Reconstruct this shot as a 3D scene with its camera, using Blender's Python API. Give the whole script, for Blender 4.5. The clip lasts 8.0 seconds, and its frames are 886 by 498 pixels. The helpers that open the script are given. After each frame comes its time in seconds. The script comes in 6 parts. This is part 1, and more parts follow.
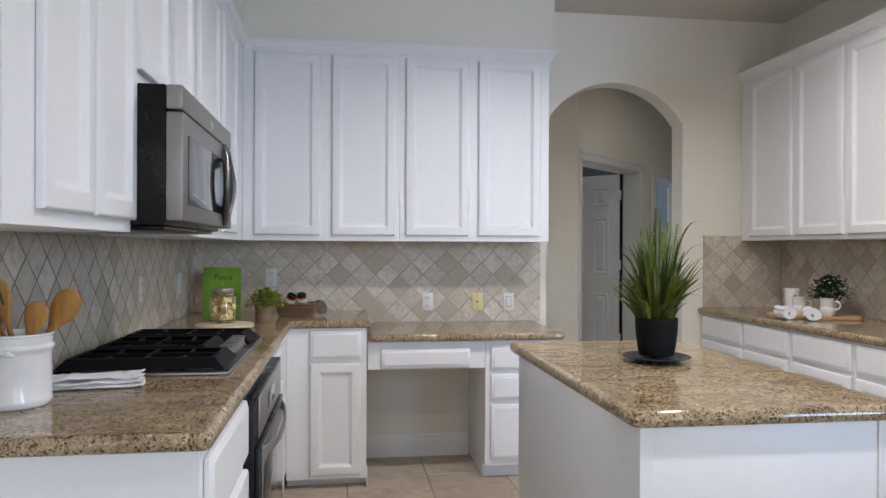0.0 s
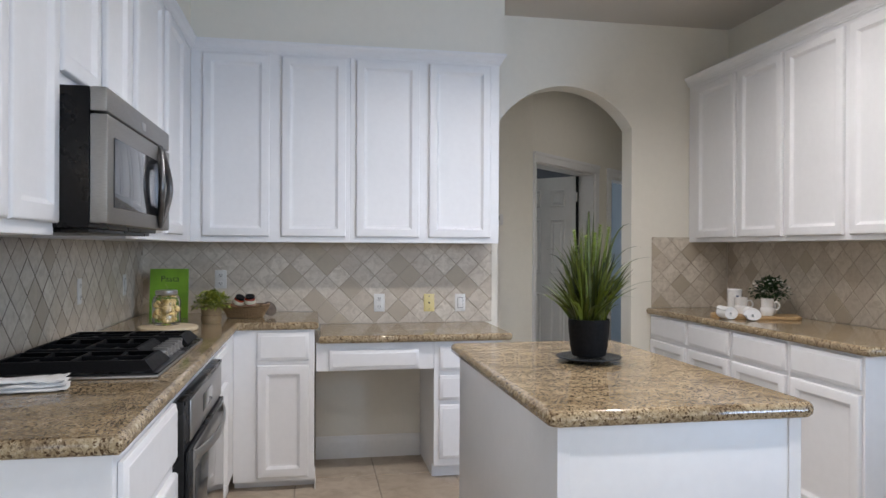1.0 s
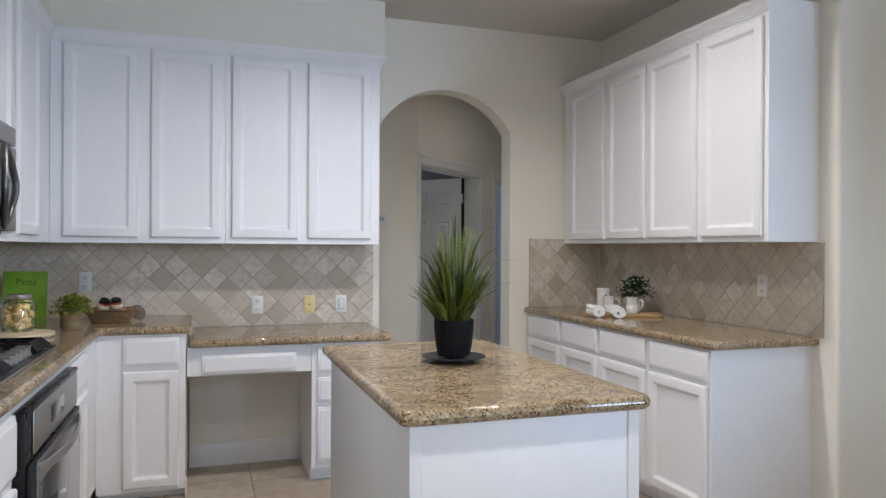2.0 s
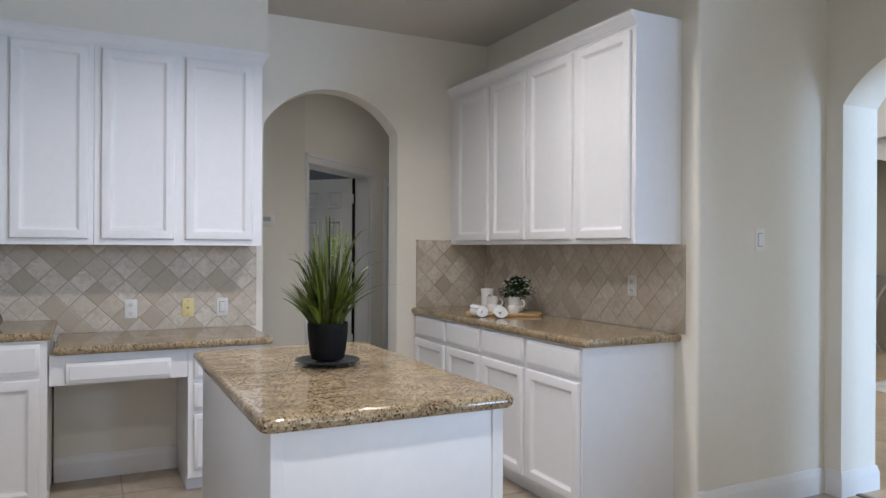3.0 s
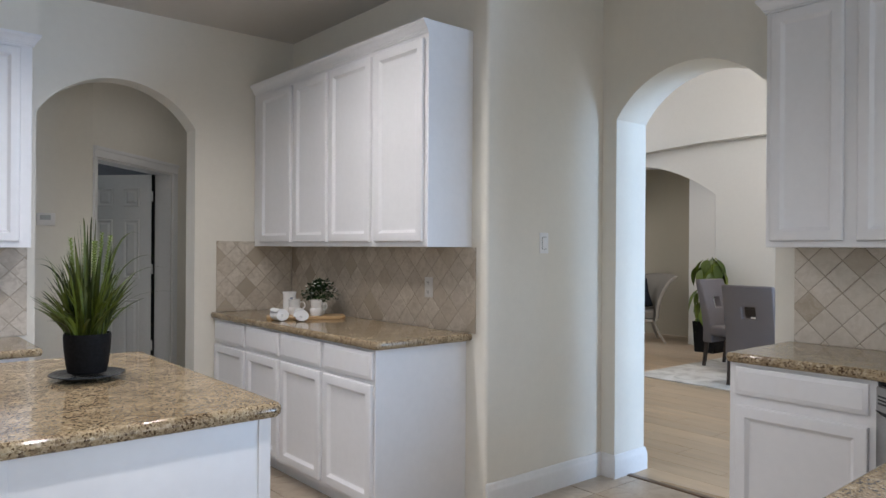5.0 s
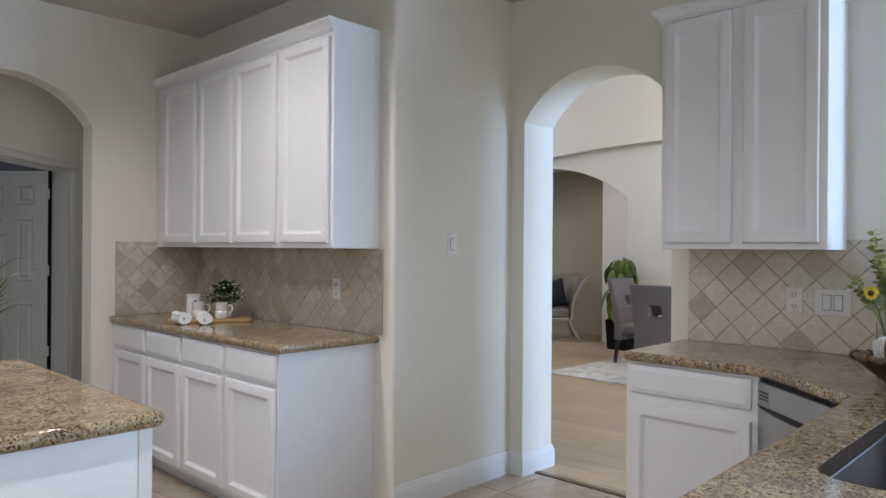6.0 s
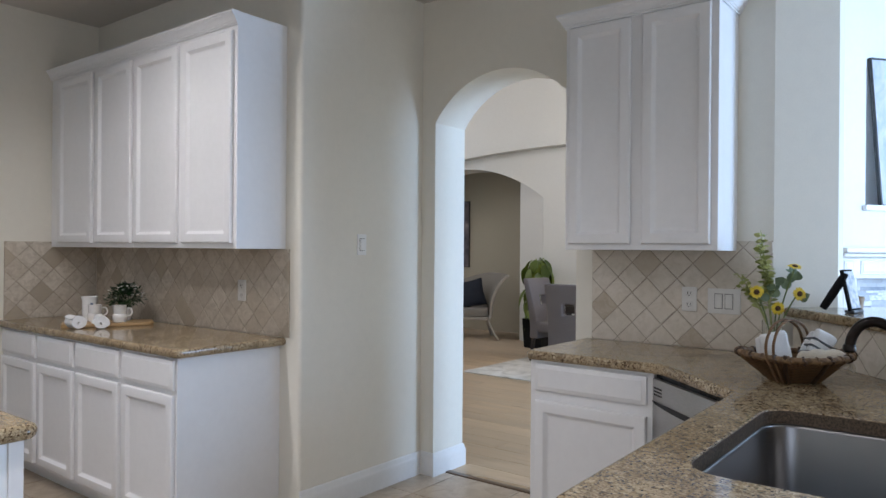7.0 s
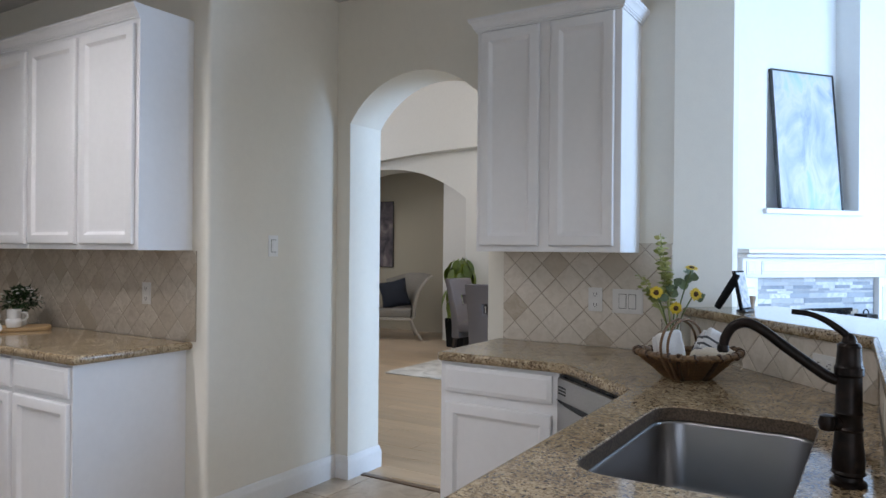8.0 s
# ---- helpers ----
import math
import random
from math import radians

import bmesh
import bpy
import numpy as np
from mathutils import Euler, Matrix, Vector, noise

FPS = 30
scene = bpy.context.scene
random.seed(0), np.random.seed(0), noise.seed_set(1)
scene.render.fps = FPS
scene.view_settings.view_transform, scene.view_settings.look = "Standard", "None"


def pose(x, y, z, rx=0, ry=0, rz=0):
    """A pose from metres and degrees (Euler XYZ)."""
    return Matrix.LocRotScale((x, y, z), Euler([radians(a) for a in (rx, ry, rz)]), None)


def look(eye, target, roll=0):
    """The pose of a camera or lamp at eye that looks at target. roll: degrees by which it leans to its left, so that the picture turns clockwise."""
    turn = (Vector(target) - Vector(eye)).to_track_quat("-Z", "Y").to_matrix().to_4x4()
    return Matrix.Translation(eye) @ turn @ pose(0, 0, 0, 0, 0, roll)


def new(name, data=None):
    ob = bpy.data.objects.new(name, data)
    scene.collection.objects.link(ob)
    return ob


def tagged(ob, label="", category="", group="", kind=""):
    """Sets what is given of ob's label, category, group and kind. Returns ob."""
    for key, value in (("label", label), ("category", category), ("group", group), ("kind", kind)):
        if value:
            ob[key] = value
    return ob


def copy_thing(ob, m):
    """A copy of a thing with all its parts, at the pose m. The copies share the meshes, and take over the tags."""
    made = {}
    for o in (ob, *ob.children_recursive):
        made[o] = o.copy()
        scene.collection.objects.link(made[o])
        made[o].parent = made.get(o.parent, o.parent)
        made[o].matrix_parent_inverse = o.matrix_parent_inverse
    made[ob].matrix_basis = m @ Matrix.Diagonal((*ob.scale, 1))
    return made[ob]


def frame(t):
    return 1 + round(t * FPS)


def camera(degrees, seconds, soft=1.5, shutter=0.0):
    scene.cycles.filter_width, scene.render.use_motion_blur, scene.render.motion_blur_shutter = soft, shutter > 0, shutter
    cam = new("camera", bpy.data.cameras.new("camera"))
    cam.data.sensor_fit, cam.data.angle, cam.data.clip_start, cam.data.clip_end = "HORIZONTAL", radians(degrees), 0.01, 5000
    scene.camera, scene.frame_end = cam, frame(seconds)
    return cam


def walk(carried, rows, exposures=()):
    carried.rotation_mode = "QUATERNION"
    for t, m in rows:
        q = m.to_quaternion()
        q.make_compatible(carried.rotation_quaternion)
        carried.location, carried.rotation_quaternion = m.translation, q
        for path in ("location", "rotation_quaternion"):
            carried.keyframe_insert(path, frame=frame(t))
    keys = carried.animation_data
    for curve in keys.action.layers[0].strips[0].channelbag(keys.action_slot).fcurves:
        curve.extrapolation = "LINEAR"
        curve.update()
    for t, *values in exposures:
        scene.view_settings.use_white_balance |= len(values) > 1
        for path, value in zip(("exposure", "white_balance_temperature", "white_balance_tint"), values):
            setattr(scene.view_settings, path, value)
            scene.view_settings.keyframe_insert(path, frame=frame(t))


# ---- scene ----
cam = camera(64.2, 8.0)
# t, x, y, z, yaw, pitch, lean
ROWS = [
    (0.0, 0.1500, 0.1209, 1.3129, -7.916, -0.090, -0.245),
    (0.5, 0.2091, 0.1048, 1.3173, -8.208, -0.083, -0.261),
    (1.0, 0.2706, 0.0794, 1.3218, -10.268, -0.075, -0.277),
    (1.5, 0.3280, 0.0519, 1.3266, -14.220, -0.068, -0.294),
    (3.0, 0.4663, -0.0166, 1.3433, -26.458, -0.046, -0.342),
    (3.5, 0.5111, -0.0376, 1.3488, -30.205, -0.039, -0.358),
    (4.0, 0.5521, -0.0602, 1.3548, -33.822, -0.032, -0.374),
    (4.5, 0.5896, -0.0785, 1.3575, -37.041, -0.025, -0.390),
    (6.0, 0.7102, -0.1564, 1.3716, -46.076, -0.003, -0.438),
    (6.5, 0.7504, -0.1797, 1.3726, -49.185, 0.004, -0.454),
    (7.0, 0.7791, -0.2087, 1.3771, -52.148, 0.011, -0.471),
    (7.5, 0.8034, -0.2407, 1.3851, -55.091, 0.018, -0.487),
    (8.0, 0.8279, -0.2735, 1.3878, -57.933, 0.025, -0.503),
]
walk(cam, [(t, pose(x, y, z, 90 + pitch, lean, yaw)) for t, x, y, z, yaw, pitch, lean in ROWS],
     [(0.0, 0.14, 6480, 15.5), (1.5, 0.14, 6420, 15.5), (3.5, -0.05, 6330, 15.5), (6.0, -0.08, 6280, 15.5), (8.0, -0.19, 6220, 15.5)])

# ---- light ----
world = bpy.data.worlds.new("sky")
scene.world = world
world.use_nodes = True
sky = world.node_tree.nodes.new("ShaderNodeTexSky")
sky.sky_type, sky.sun_disc, sky.sun_elevation, sky.sun_rotation = "NISHITA", False, radians(40), radians(160)
world.node_tree.links.new(sky.outputs[0], world.node_tree.nodes["Background"].inputs[0])
world.node_tree.nodes["Background"].inputs[1].default_value = 0.1
scene.view_settings.exposure = 0.0


def unseen_daylight(x, y, z, w, h, aim, watts, colour):
    """Daylight from a window out of view, inferred or assumed, aimed along the vector aim."""
    data = bpy.data.lights.new("unseen_daylight", "AREA")
    data.shape, data.size, data.size_y, data.energy, data.color = "RECTANGLE", w, h, watts, colour
    ob = new("unseen_daylight", data)
    ob.matrix_world = look((x, y, z), Vector((x, y, z)) + Vector(aim))
    return ob


unseen_daylight(2.6, -3.62, 1.55, 1.6, 1.9, (0.1, 1, -0.15), 26, (0.76, 0.88, 1.0))
# unseen west window, assumed, added to brighten the right-hand cabinets
unseen_daylight(-0.85, -1.9, 1.55, 2.6, 1.9, (1, 0.2, -0.25), 22, (0.88, 0.94, 1.0))
unseen_daylight(6.9, -4.62, 2.2, 3.8, 3.2, (0.4, 1, -0.1), 640, (0.455, 0.69, 1.0))
# unseen high opening, assumed, added to light the dining room
unseen_daylight(7.6, 8.72, 3.5, 2.9, 1.3, (0.0, -1, -0.2), 60, (1.0, 0.97, 0.93))
# made-up side light, added to brighten the passage
unseen_daylight(0.56, 5.24, 1.65, 0.8, 1.3, (1, 0, 0), 1.2, (1.0, 0.98, 0.95))
# lamp hidden inside the bedroom for its bluish daylight; no window is built
unseen_daylight(1.75, 9.25, 1.6, 1.6, 1.6, (0.5, -1, 0), 40, (0.80, 0.90, 1.0))
# recessed ceiling lights of the kitchen
CANS = [(0.95, 2.85), (1.20, 1.00), (1.95, 2.90)]
for x, y in CANS:
    data = bpy.data.lights.new("ceiling_lamp", "AREA")
    data.shape, data.size, data.energy, data.color, data.spread = "DISK", 0.12, 15.0, (1.0, 0.975, 0.945), radians(148)
    new("ceiling_lamp", data).matrix_world = look((x, y, 2.865), (x, y, 0))
# unseen point lamp added in the dining room, assumed from its wall's lighting
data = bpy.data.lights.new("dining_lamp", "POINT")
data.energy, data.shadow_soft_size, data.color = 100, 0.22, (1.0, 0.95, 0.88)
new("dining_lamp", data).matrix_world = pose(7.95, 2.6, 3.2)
# unseen fill lamp added under the passage ceiling to light door and walls
data = bpy.data.lights.new("passage_fill", "AREA")
data.shape, data.size, data.energy, data.color = "DISK", 0.3, 2.4, (1.0, 0.98, 0.96)
new("passage_fill", data).matrix_world = look((3.05, 5.35, 2.72), (3.05, 5.35, 0))

# ---- materials ----
def material(name, rough=0.5, metal=0.0, base=(0.5, 0.5, 0.5), coat=0.0):
    m = bpy.data.materials.new(name)
    m.use_nodes = True
    b = m.node_tree.nodes["Principled BSDF"]
    b.inputs["Base Color"].default_value = (*base, 1)
    b.inputs["Roughness"].default_value = rough
    b.inputs["Metallic"].default_value = metal
    b.inputs["Coat Weight"].default_value = coat
    return m, m.node_tree, b


def coords(tree, scale=(1, 1, 1), kind="Object"):
    co, mp = tree.nodes.new("ShaderNodeTexCoord"), tree.nodes.new("ShaderNodeMapping")
    mp.inputs["Scale"].default_value = scale
    tree.links.new(co.outputs[kind], mp.inputs["Vector"])
    return mp.outputs["Vector"]


def noise_node(tree, vec, scale, detail=4, rough=0.55, dist=0.0):
    n = tree.nodes.new("ShaderNodeTexNoise")
    n.inputs["Scale"].default_value, n.inputs["Detail"].default_value = scale, detail
    n.inputs["Roughness"].default_value, n.inputs["Distortion"].default_value = rough, dist
    tree.links.new(vec, n.inputs["Vector"])
    return n.outputs["Fac"]


def ramp(tree, fac, stops):
    r = tree.nodes.new("ShaderNodeValToRGB")
    while len(r.color_ramp.elements) < len(stops):
        r.color_ramp.elements.new(0.5)
    for e, (p, c) in zip(r.color_ramp.elements, stops):
        e.position, e.color = p, (*c, 1) if len(c) == 3 else c
    tree.links.new(fac, r.inputs["Fac"])
    return r.outputs["Color"]


def mix(tree, fac, a, b, how="MIX"):
    n = tree.nodes.new("ShaderNodeMix")
    n.data_type, n.blend_type = "RGBA", how
    for sock, v in ((n.inputs["Factor"], fac), (n.inputs["A"], a), (n.inputs["B"], b)):
        if hasattr(v, "is_output"):
            tree.links.new(v, sock)
        else:
            sock.default_value = v if isinstance(v, float) else (*v, 1)
    return n.outputs["Result"]


def bump(tree, b, fac, strength=0.2, dist=0.002):
    n = tree.nodes.new("ShaderNodeBump")
    n.inputs["Strength"].default_value, n.inputs["Distance"].default_value = strength, dist
    tree.links.new(fac, n.inputs["Height"])
    tree.links.new(n.outputs["Normal"], b.inputs["Normal"])


def rough_range(tree, b, fac, lo, hi):
    n = tree.nodes.new("ShaderNodeMapRange")
    n.inputs["To Min"].default_value, n.inputs["To Max"].default_value = lo, hi
    tree.links.new(fac, n.inputs["Value"])
    tree.links.new(n.outputs["Result"], b.inputs["Roughness"])


def speckled(name, a, b2, scale, rough=0.5, metal=0.0, strength=0.1, stretch=(1, 1, 1), kind="Object", detail=5, spread=0.12, coat=0.0):
    """Two close colours mixed by noise at two scales, with a fine bump."""
    m, t, p = material(name, rough, metal, a, coat)
    v = coords(t, stretch, kind)
    n1, n2 = noise_node(t, v, scale, detail), noise_node(t, v, scale * 0.13, 3)
    c1 = ramp(t, n1, [(0.5 - spread, a), (0.5 + spread, b2)])
    c2 = ramp(t, n2, [(0.3, (0.975, 0.975, 0.975)), (0.7, (1.0, 1.0, 1.0))])
    t.links.new(mix(t, 1.0, c1, c2, "MULTIPLY"), p.inputs["Base Color"])
    bump(t, p, n1, strength, 0.002)
    rough_range(t, p, n2, max(rough - 0.07, 0.02), min(rough + 0.07, 1))
    return m


CABINET = speckled("cabinet_paint", (0.81, 0.81, 0.815), (0.825, 0.825, 0.83), 30, 0.36, strength=0.02)
WALL = speckled("wall_paint", (0.778, 0.744, 0.656), (0.793, 0.759, 0.671), 160, 0.72, strength=0.14)
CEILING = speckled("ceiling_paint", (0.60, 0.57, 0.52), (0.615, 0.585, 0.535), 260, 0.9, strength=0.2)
TRIM = speckled("trim_paint", (0.765, 0.76, 0.745), (0.785, 0.78, 0.765), 40, 0.38, strength=0.02)
CREAM = speckled("cream_wall_paint", (0.68, 0.672, 0.635), (0.69, 0.682, 0.645), 200, 0.8, strength=0.08)
GREIGE = speckled("greige_wall_paint", (0.43, 0.388, 0.298), (0.45, 0.408, 0.316), 200, 0.8, strength=0.08)
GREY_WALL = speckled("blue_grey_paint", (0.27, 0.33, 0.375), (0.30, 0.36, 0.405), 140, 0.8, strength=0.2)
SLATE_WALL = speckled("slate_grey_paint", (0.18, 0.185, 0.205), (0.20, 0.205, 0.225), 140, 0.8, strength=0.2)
GROUT = speckled("grout", (0.38, 0.325, 0.25), (0.46, 0.40, 0.32), 120, 0.9, strength=0.4)
# darker copy of the grout: shade in the cooktop wall's joints as colour
SHADED_GROUT = speckled("shaded_grout", (0.13, 0.105, 0.08), (0.19, 0.155, 0.12), 120, 0.9, strength=0.4)
STEEL = speckled("stainless_steel", (0.43, 0.425, 0.42), (0.48, 0.475, 0.47), 60, 0.36, 1.0, strength=0.01, stretch=(1, 1, 10))
DULL_STEEL = speckled("dull_brushed_steel", (0.30, 0.294, 0.285), (0.335, 0.328, 0.318), 60, 0.46, 1.0, strength=0.01, stretch=(1, 1, 10))
DARK_STEEL = speckled("dark_handle_steel", (0.13, 0.13, 0.133), (0.16, 0.16, 0.163), 60, 0.36, 1.0, strength=0.01)
SINK_STEEL = speckled("brushed_sink_steel", (0.30, 0.30, 0.305), (0.31, 0.31, 0.315), 2, 0.30, 1.0, strength=0.0)
CHROME = speckled("satin_chrome", (0.42, 0.42, 0.42), (0.5, 0.5, 0.5), 60, 0.34, 1.0, strength=0.02)
BLACK = speckled("black_enamel", (0.006, 0.006, 0.0065), (0.009, 0.009, 0.010), 60, 0.28, strength=0.0)
IRON = speckled("cast_iron", (0.006, 0.006, 0.0065), (0.010, 0.010, 0.011), 220, 0.5, strength=0.3)
DARK_GLASS = speckled("dark_oven_glass", (0.03, 0.032, 0.035), (0.04, 0.042, 0.046), 8, 0.07, strength=0.0, coat=0.6)
BRONZE = speckled("oil_rubbed_bronze", (0.009, 0.007, 0.006), (0.02, 0.013, 0.010), 40, 0.33, 0.4, strength=0.08)
CERAMIC = speckled("white_glazed_ceramic", (0.74, 0.73, 0.71), (0.79, 0.78, 0.76), 18, 0.14, strength=0.02, coat=0.3)
PLASTIC = speckled("white_plastic", (0.70, 0.69, 0.66), (0.73, 0.72, 0.69), 20, 0.35, strength=0.02)
BRIGHT_PLASTIC = speckled("bright_white_plastic", (0.82, 0.82, 0.81), (0.85, 0.85, 0.84), 20, 0.3, strength=0.02)
ALMOND = speckled("almond_plastic", (0.68, 0.57, 0.25), (0.72, 0.61, 0.29), 20, 0.35, strength=0.02)
for m in (BLACK, IRON, BRONZE):
    m.node_tree.nodes["Principled BSDF"].inputs["Specular IOR Level"].default_value = 0.10 if m is IRON else 0.25
GAP = speckled("grey_gap", (0.20, 0.195, 0.18), (0.24, 0.235, 0.22), 20, 0.7)
SLOT = speckled("dark_slot", (0.02, 0.02, 0.02), (0.03, 0.03, 0.03), 20, 0.6)


def granite():
    """Polished tan stone: cream, tan and brown crystals in drifts, with dark clusters and pale spots."""
    m, t, p = material("granite", 0.1, 0.0, (0.4, 0.3, 0.2), 0.0)
    v0 = coords(t, (1, 1, 1))
    wob = t.nodes.new("ShaderNodeTexNoise")
    wob.inputs["Scale"].default_value, wob.inputs["Detail"].default_value = 150, 2
    t.links.new(v0, wob.inputs["Vector"])
    add = t.nodes.new("ShaderNodeVectorMath")
    add.operation = "MULTIPLY_ADD"
    add.inputs[1].default_value = (0.006, 0.006, 0.006)
    t.links.new(wob.outputs["Color"], add.inputs[0])
    t.links.new(v0, add.inputs[2])
    v = add.outputs[0]

    def grains(scale, stops):
        vor = t.nodes.new("ShaderNodeTexVoronoi")
        vor.inputs["Scale"].default_value = scale
        t.links.new(v, vor.inputs["Vector"])
        return ramp(t, vor.outputs["Color"], stops)

    # pale honey ground with a few deeper crystals
    coarse = grains(115, [(0.10, (0.140, 0.104, 0.068)), (0.24, (0.275, 0.208, 0.128)), (0.45, (0.380, 0.300, 0.192)), (0.66, (0.430, 0.353, 0.240)), (0.88, (0.560, 0.487, 0.370))])
    small = grains(340, [(0.12, (0.070, 0.054, 0.040)), (0.28, (0.225, 0.168, 0.103)), (0.52, (0.370, 0.288, 0.182)), (0.85, (0.490, 0.412, 0.298))])
    patch = ramp(t, noise_node(t, v0, 34, 4, 0.6), [(0.40, (0.1, 0.1, 0.1)), (0.60, (0.9, 0.9, 0.9))])
    c = mix(t, patch, small, coarse)
    # slow drifts between pale golden and brown stone
    big = noise_node(t, coords(t, (1.0, 1.5, 1.3)), 6, 7, 0.66, 0.8)
    c = mix(t, 1.0, c, ramp(t, big, [(0.32, (0.62, 0.55, 0.47)), (0.46, (0.93, 0.88, 0.80)), (0.66, (1.20, 1.17, 1.09))]), "MULTIPLY")
    # dark grey-brown mica: single round grains, gathered here and there
    gather = ramp(t, noise_node(t, v0, 20, 5, 0.65), [(0.42, (0, 0, 0)), (0.60, (1, 1, 1))])
    mica = t.nodes.new("ShaderNodeTexVoronoi")
    mica.inputs["Scale"].default_value = 185
    t.links.new(v0, mica.inputs["Vector"])
    many = ramp(t, mica.outputs["Color"], [(0.30, (0.21, 0.155, 0.115)), (0.40, (1, 1, 1))])
    few = ramp(t, mica.outputs["Color"], [(0.17, (0.28, 0.21, 0.16)), (0.24, (1, 1, 1))])
    c = mix(t, 1.0, c, mix(t, gather, few, many), "MULTIPLY")
    t.links.new(c, p.inputs["Base Color"])
    rough_range(t, p, noise_node(t, v0, 60, 3), 0.06, 0.12)
    bump(t, p, noise_node(t, v0, 170, 3), 0.006, 0.001)
    return m


MATT_BLACK = speckled("matt_black_pot", (0.006, 0.006, 0.0065), (0.010, 0.010, 0.011), 90, 0.62, strength=0.15)
MATT_BLACK.node_tree.nodes["Principled BSDF"].inputs["Specular IOR Level"].default_value = 0.12
GRANITE = granite()
CUTOUT_BROWN = speckled("dark_cutout_edge", (0.060, 0.042, 0.028), (0.150, 0.108, 0.072), 170, 0.5, strength=0.2)


def stone_tile(name, stops, dark, scale=26, rough=0.45, relief=0.25):
    """Stone whose tone changes from piece to piece."""
    m, t, p = material(name, rough)
    info = t.nodes.new("ShaderNodeObjectInfo")
    v = t.nodes.new("ShaderNodeVectorMath")
    v.operation = "ADD"
    t.links.new(coords(t, (1, 1, 1)), v.inputs[0])
    shift = t.nodes.new("ShaderNodeVectorMath")
    shift.operation = "SCALE"
    shift.inputs[0].default_value = (37.0, 91.0, 53.0)
    t.links.new(info.outputs["Random"], shift.inputs["Scale"])
    t.links.new(shift.outputs[0], v.inputs[1])
    tone = ramp(t, info.outputs["Random"], stops)
    cloud = noise_node(t, v.outputs[0], scale, 6, 0.62, 0.8)
    pits = noise_node(t, v.outputs[0], scale * 6, 4, 0.7)
    c = mix(t, ramp(t, cloud, [(0.40, (0, 0, 0)), (0.68, (0.75, 0.75, 0.75))]), tone, dark)
    c = mix(t, ramp(t, pits, [(0.28, (0.6, 0.6, 0.6)), (0.36, (0, 0, 0))]), c, dark)
    t.links.new(c, p.inputs["Base Color"])
    bump(t, p, mix(t, 0.5, cloud, pits), relief, 0.002)
    rough_range(t, p, cloud, rough - 0.1, rough + 0.15)
    return m


TRAVERTINE = stone_tile("tumbled_travertine", [(0.0, (0.522, 0.457, 0.373)), (0.22, (0.640, 0.578, 0.488)), (0.42, (0.525, 0.460, 0.380)), (0.65, (0.680, 0.620, 0.528)), (0.84, (0.510, 0.440, 0.350)), (0.93, (0.426, 0.358, 0.274)), (1.0, (0.472, 0.404, 0.300))], (0.412, 0.352, 0.274))
CREAM_TILE = stone_tile("cream_travertine", [(0.0, (0.64, 0.58, 0.49)), (0.4, (0.69, 0.63, 0.55)), (0.93, (0.65, 0.59, 0.50)), (0.97, (0.44, 0.37, 0.28)), (1.0, (0.42, 0.35, 0.26))], (0.55, 0.49, 0.40))
FLOOR_TILE = stone_tile("floor_tile_glaze", [(0.0, (0.42, 0.35, 0.27)), (0.5, (0.47, 0.40, 0.31)), (1.0, (0.51, 0.43, 0.34))], (0.32, 0.25, 0.18), 9, 0.35, 0.1)
MOSAIC = stone_tile("mosaic_stone", [(0.0, (0.66, 0.66, 0.66)), (0.25, (0.15, 0.18, 0.22)), (0.45, (0.62, 0.60, 0.57)), (0.62, (0.30, 0.33, 0.37)), (0.8, (0.70, 0.70, 0.70)), (1.0, (0.20, 0.22, 0.25))], (0.3, 0.33, 0.37), 30, 0.3, 0.1)


def wood(name, a, b2, rough=0.45, axis=0, scale=9.0, vary=True):
    m, t, p = material(name, rough)
    st = [1.0, 1.0, 1.0]
    st[axis] = 0.08
    v = coords(t, st)
    if vary:
        info, add = t.nodes.new("ShaderNodeObjectInfo"), t.nodes.new("ShaderNodeVectorMath")
        add.operation = "ADD"
        sh = t.nodes.new("ShaderNodeVectorMath")
        sh.operation = "SCALE"
        sh.inputs[0].default_value = (13.0, 47.0, 29.0)
        t.links.new(info.outputs["Random"], sh.inputs["Scale"])
        t.links.new(v, add.inputs[0])
        t.links.new(sh.outputs[0], add.inputs[1])
        v = add.outputs[0]
    grain = noise_node(t, v, scale * 5, 7, 0.65, 0.3)
    wave = noise_node(t, v, scale, 4, 0.5, 1.2)
    c = mix(t, ramp(t, grain, [(0.35, (0, 0, 0)), (0.7, (1, 1, 1))]), a, b2)
    c = mix(t, 1.0, c, ramp(t, wave, [(0.3, (0.82, 0.82, 0.82)), (0.65, (1, 1, 1))]), "MULTIPLY")
    if vary:
        c = mix(t, 1.0, c, ramp(t, info.outputs["Random"], [(0.0, (0.86, 0.86, 0.86)), (1.0, (1.0, 1.0, 1.0))]), "MULTIPLY")
    t.links.new(c, p.inputs["Base Color"])
    bump(t, p, grain, 0.12, 0.002)
    rough_range(t, p, wave, rough - 0.08, rough + 0.1)
    return m


PLANK = wood("oak_look_plank", (0.49, 0.360, 0.225), (0.60, 0.455, 0.305), 0.30, 1, 5.0)
SPOON = wood("olive_wood", (0.40, 0.18, 0.035), (0.60, 0.33, 0.085), 0.45, 2, 14.0)
BOARD = wood("pale_board_wood", (0.66, 0.53, 0.34), (0.74, 0.62, 0.43), 0.5, 0, 12.0)
ACACIA = wood("acacia_board_wood", (0.46, 0.29, 0.13), (0.58, 0.39, 0.19), 0.45, 0, 14.0)
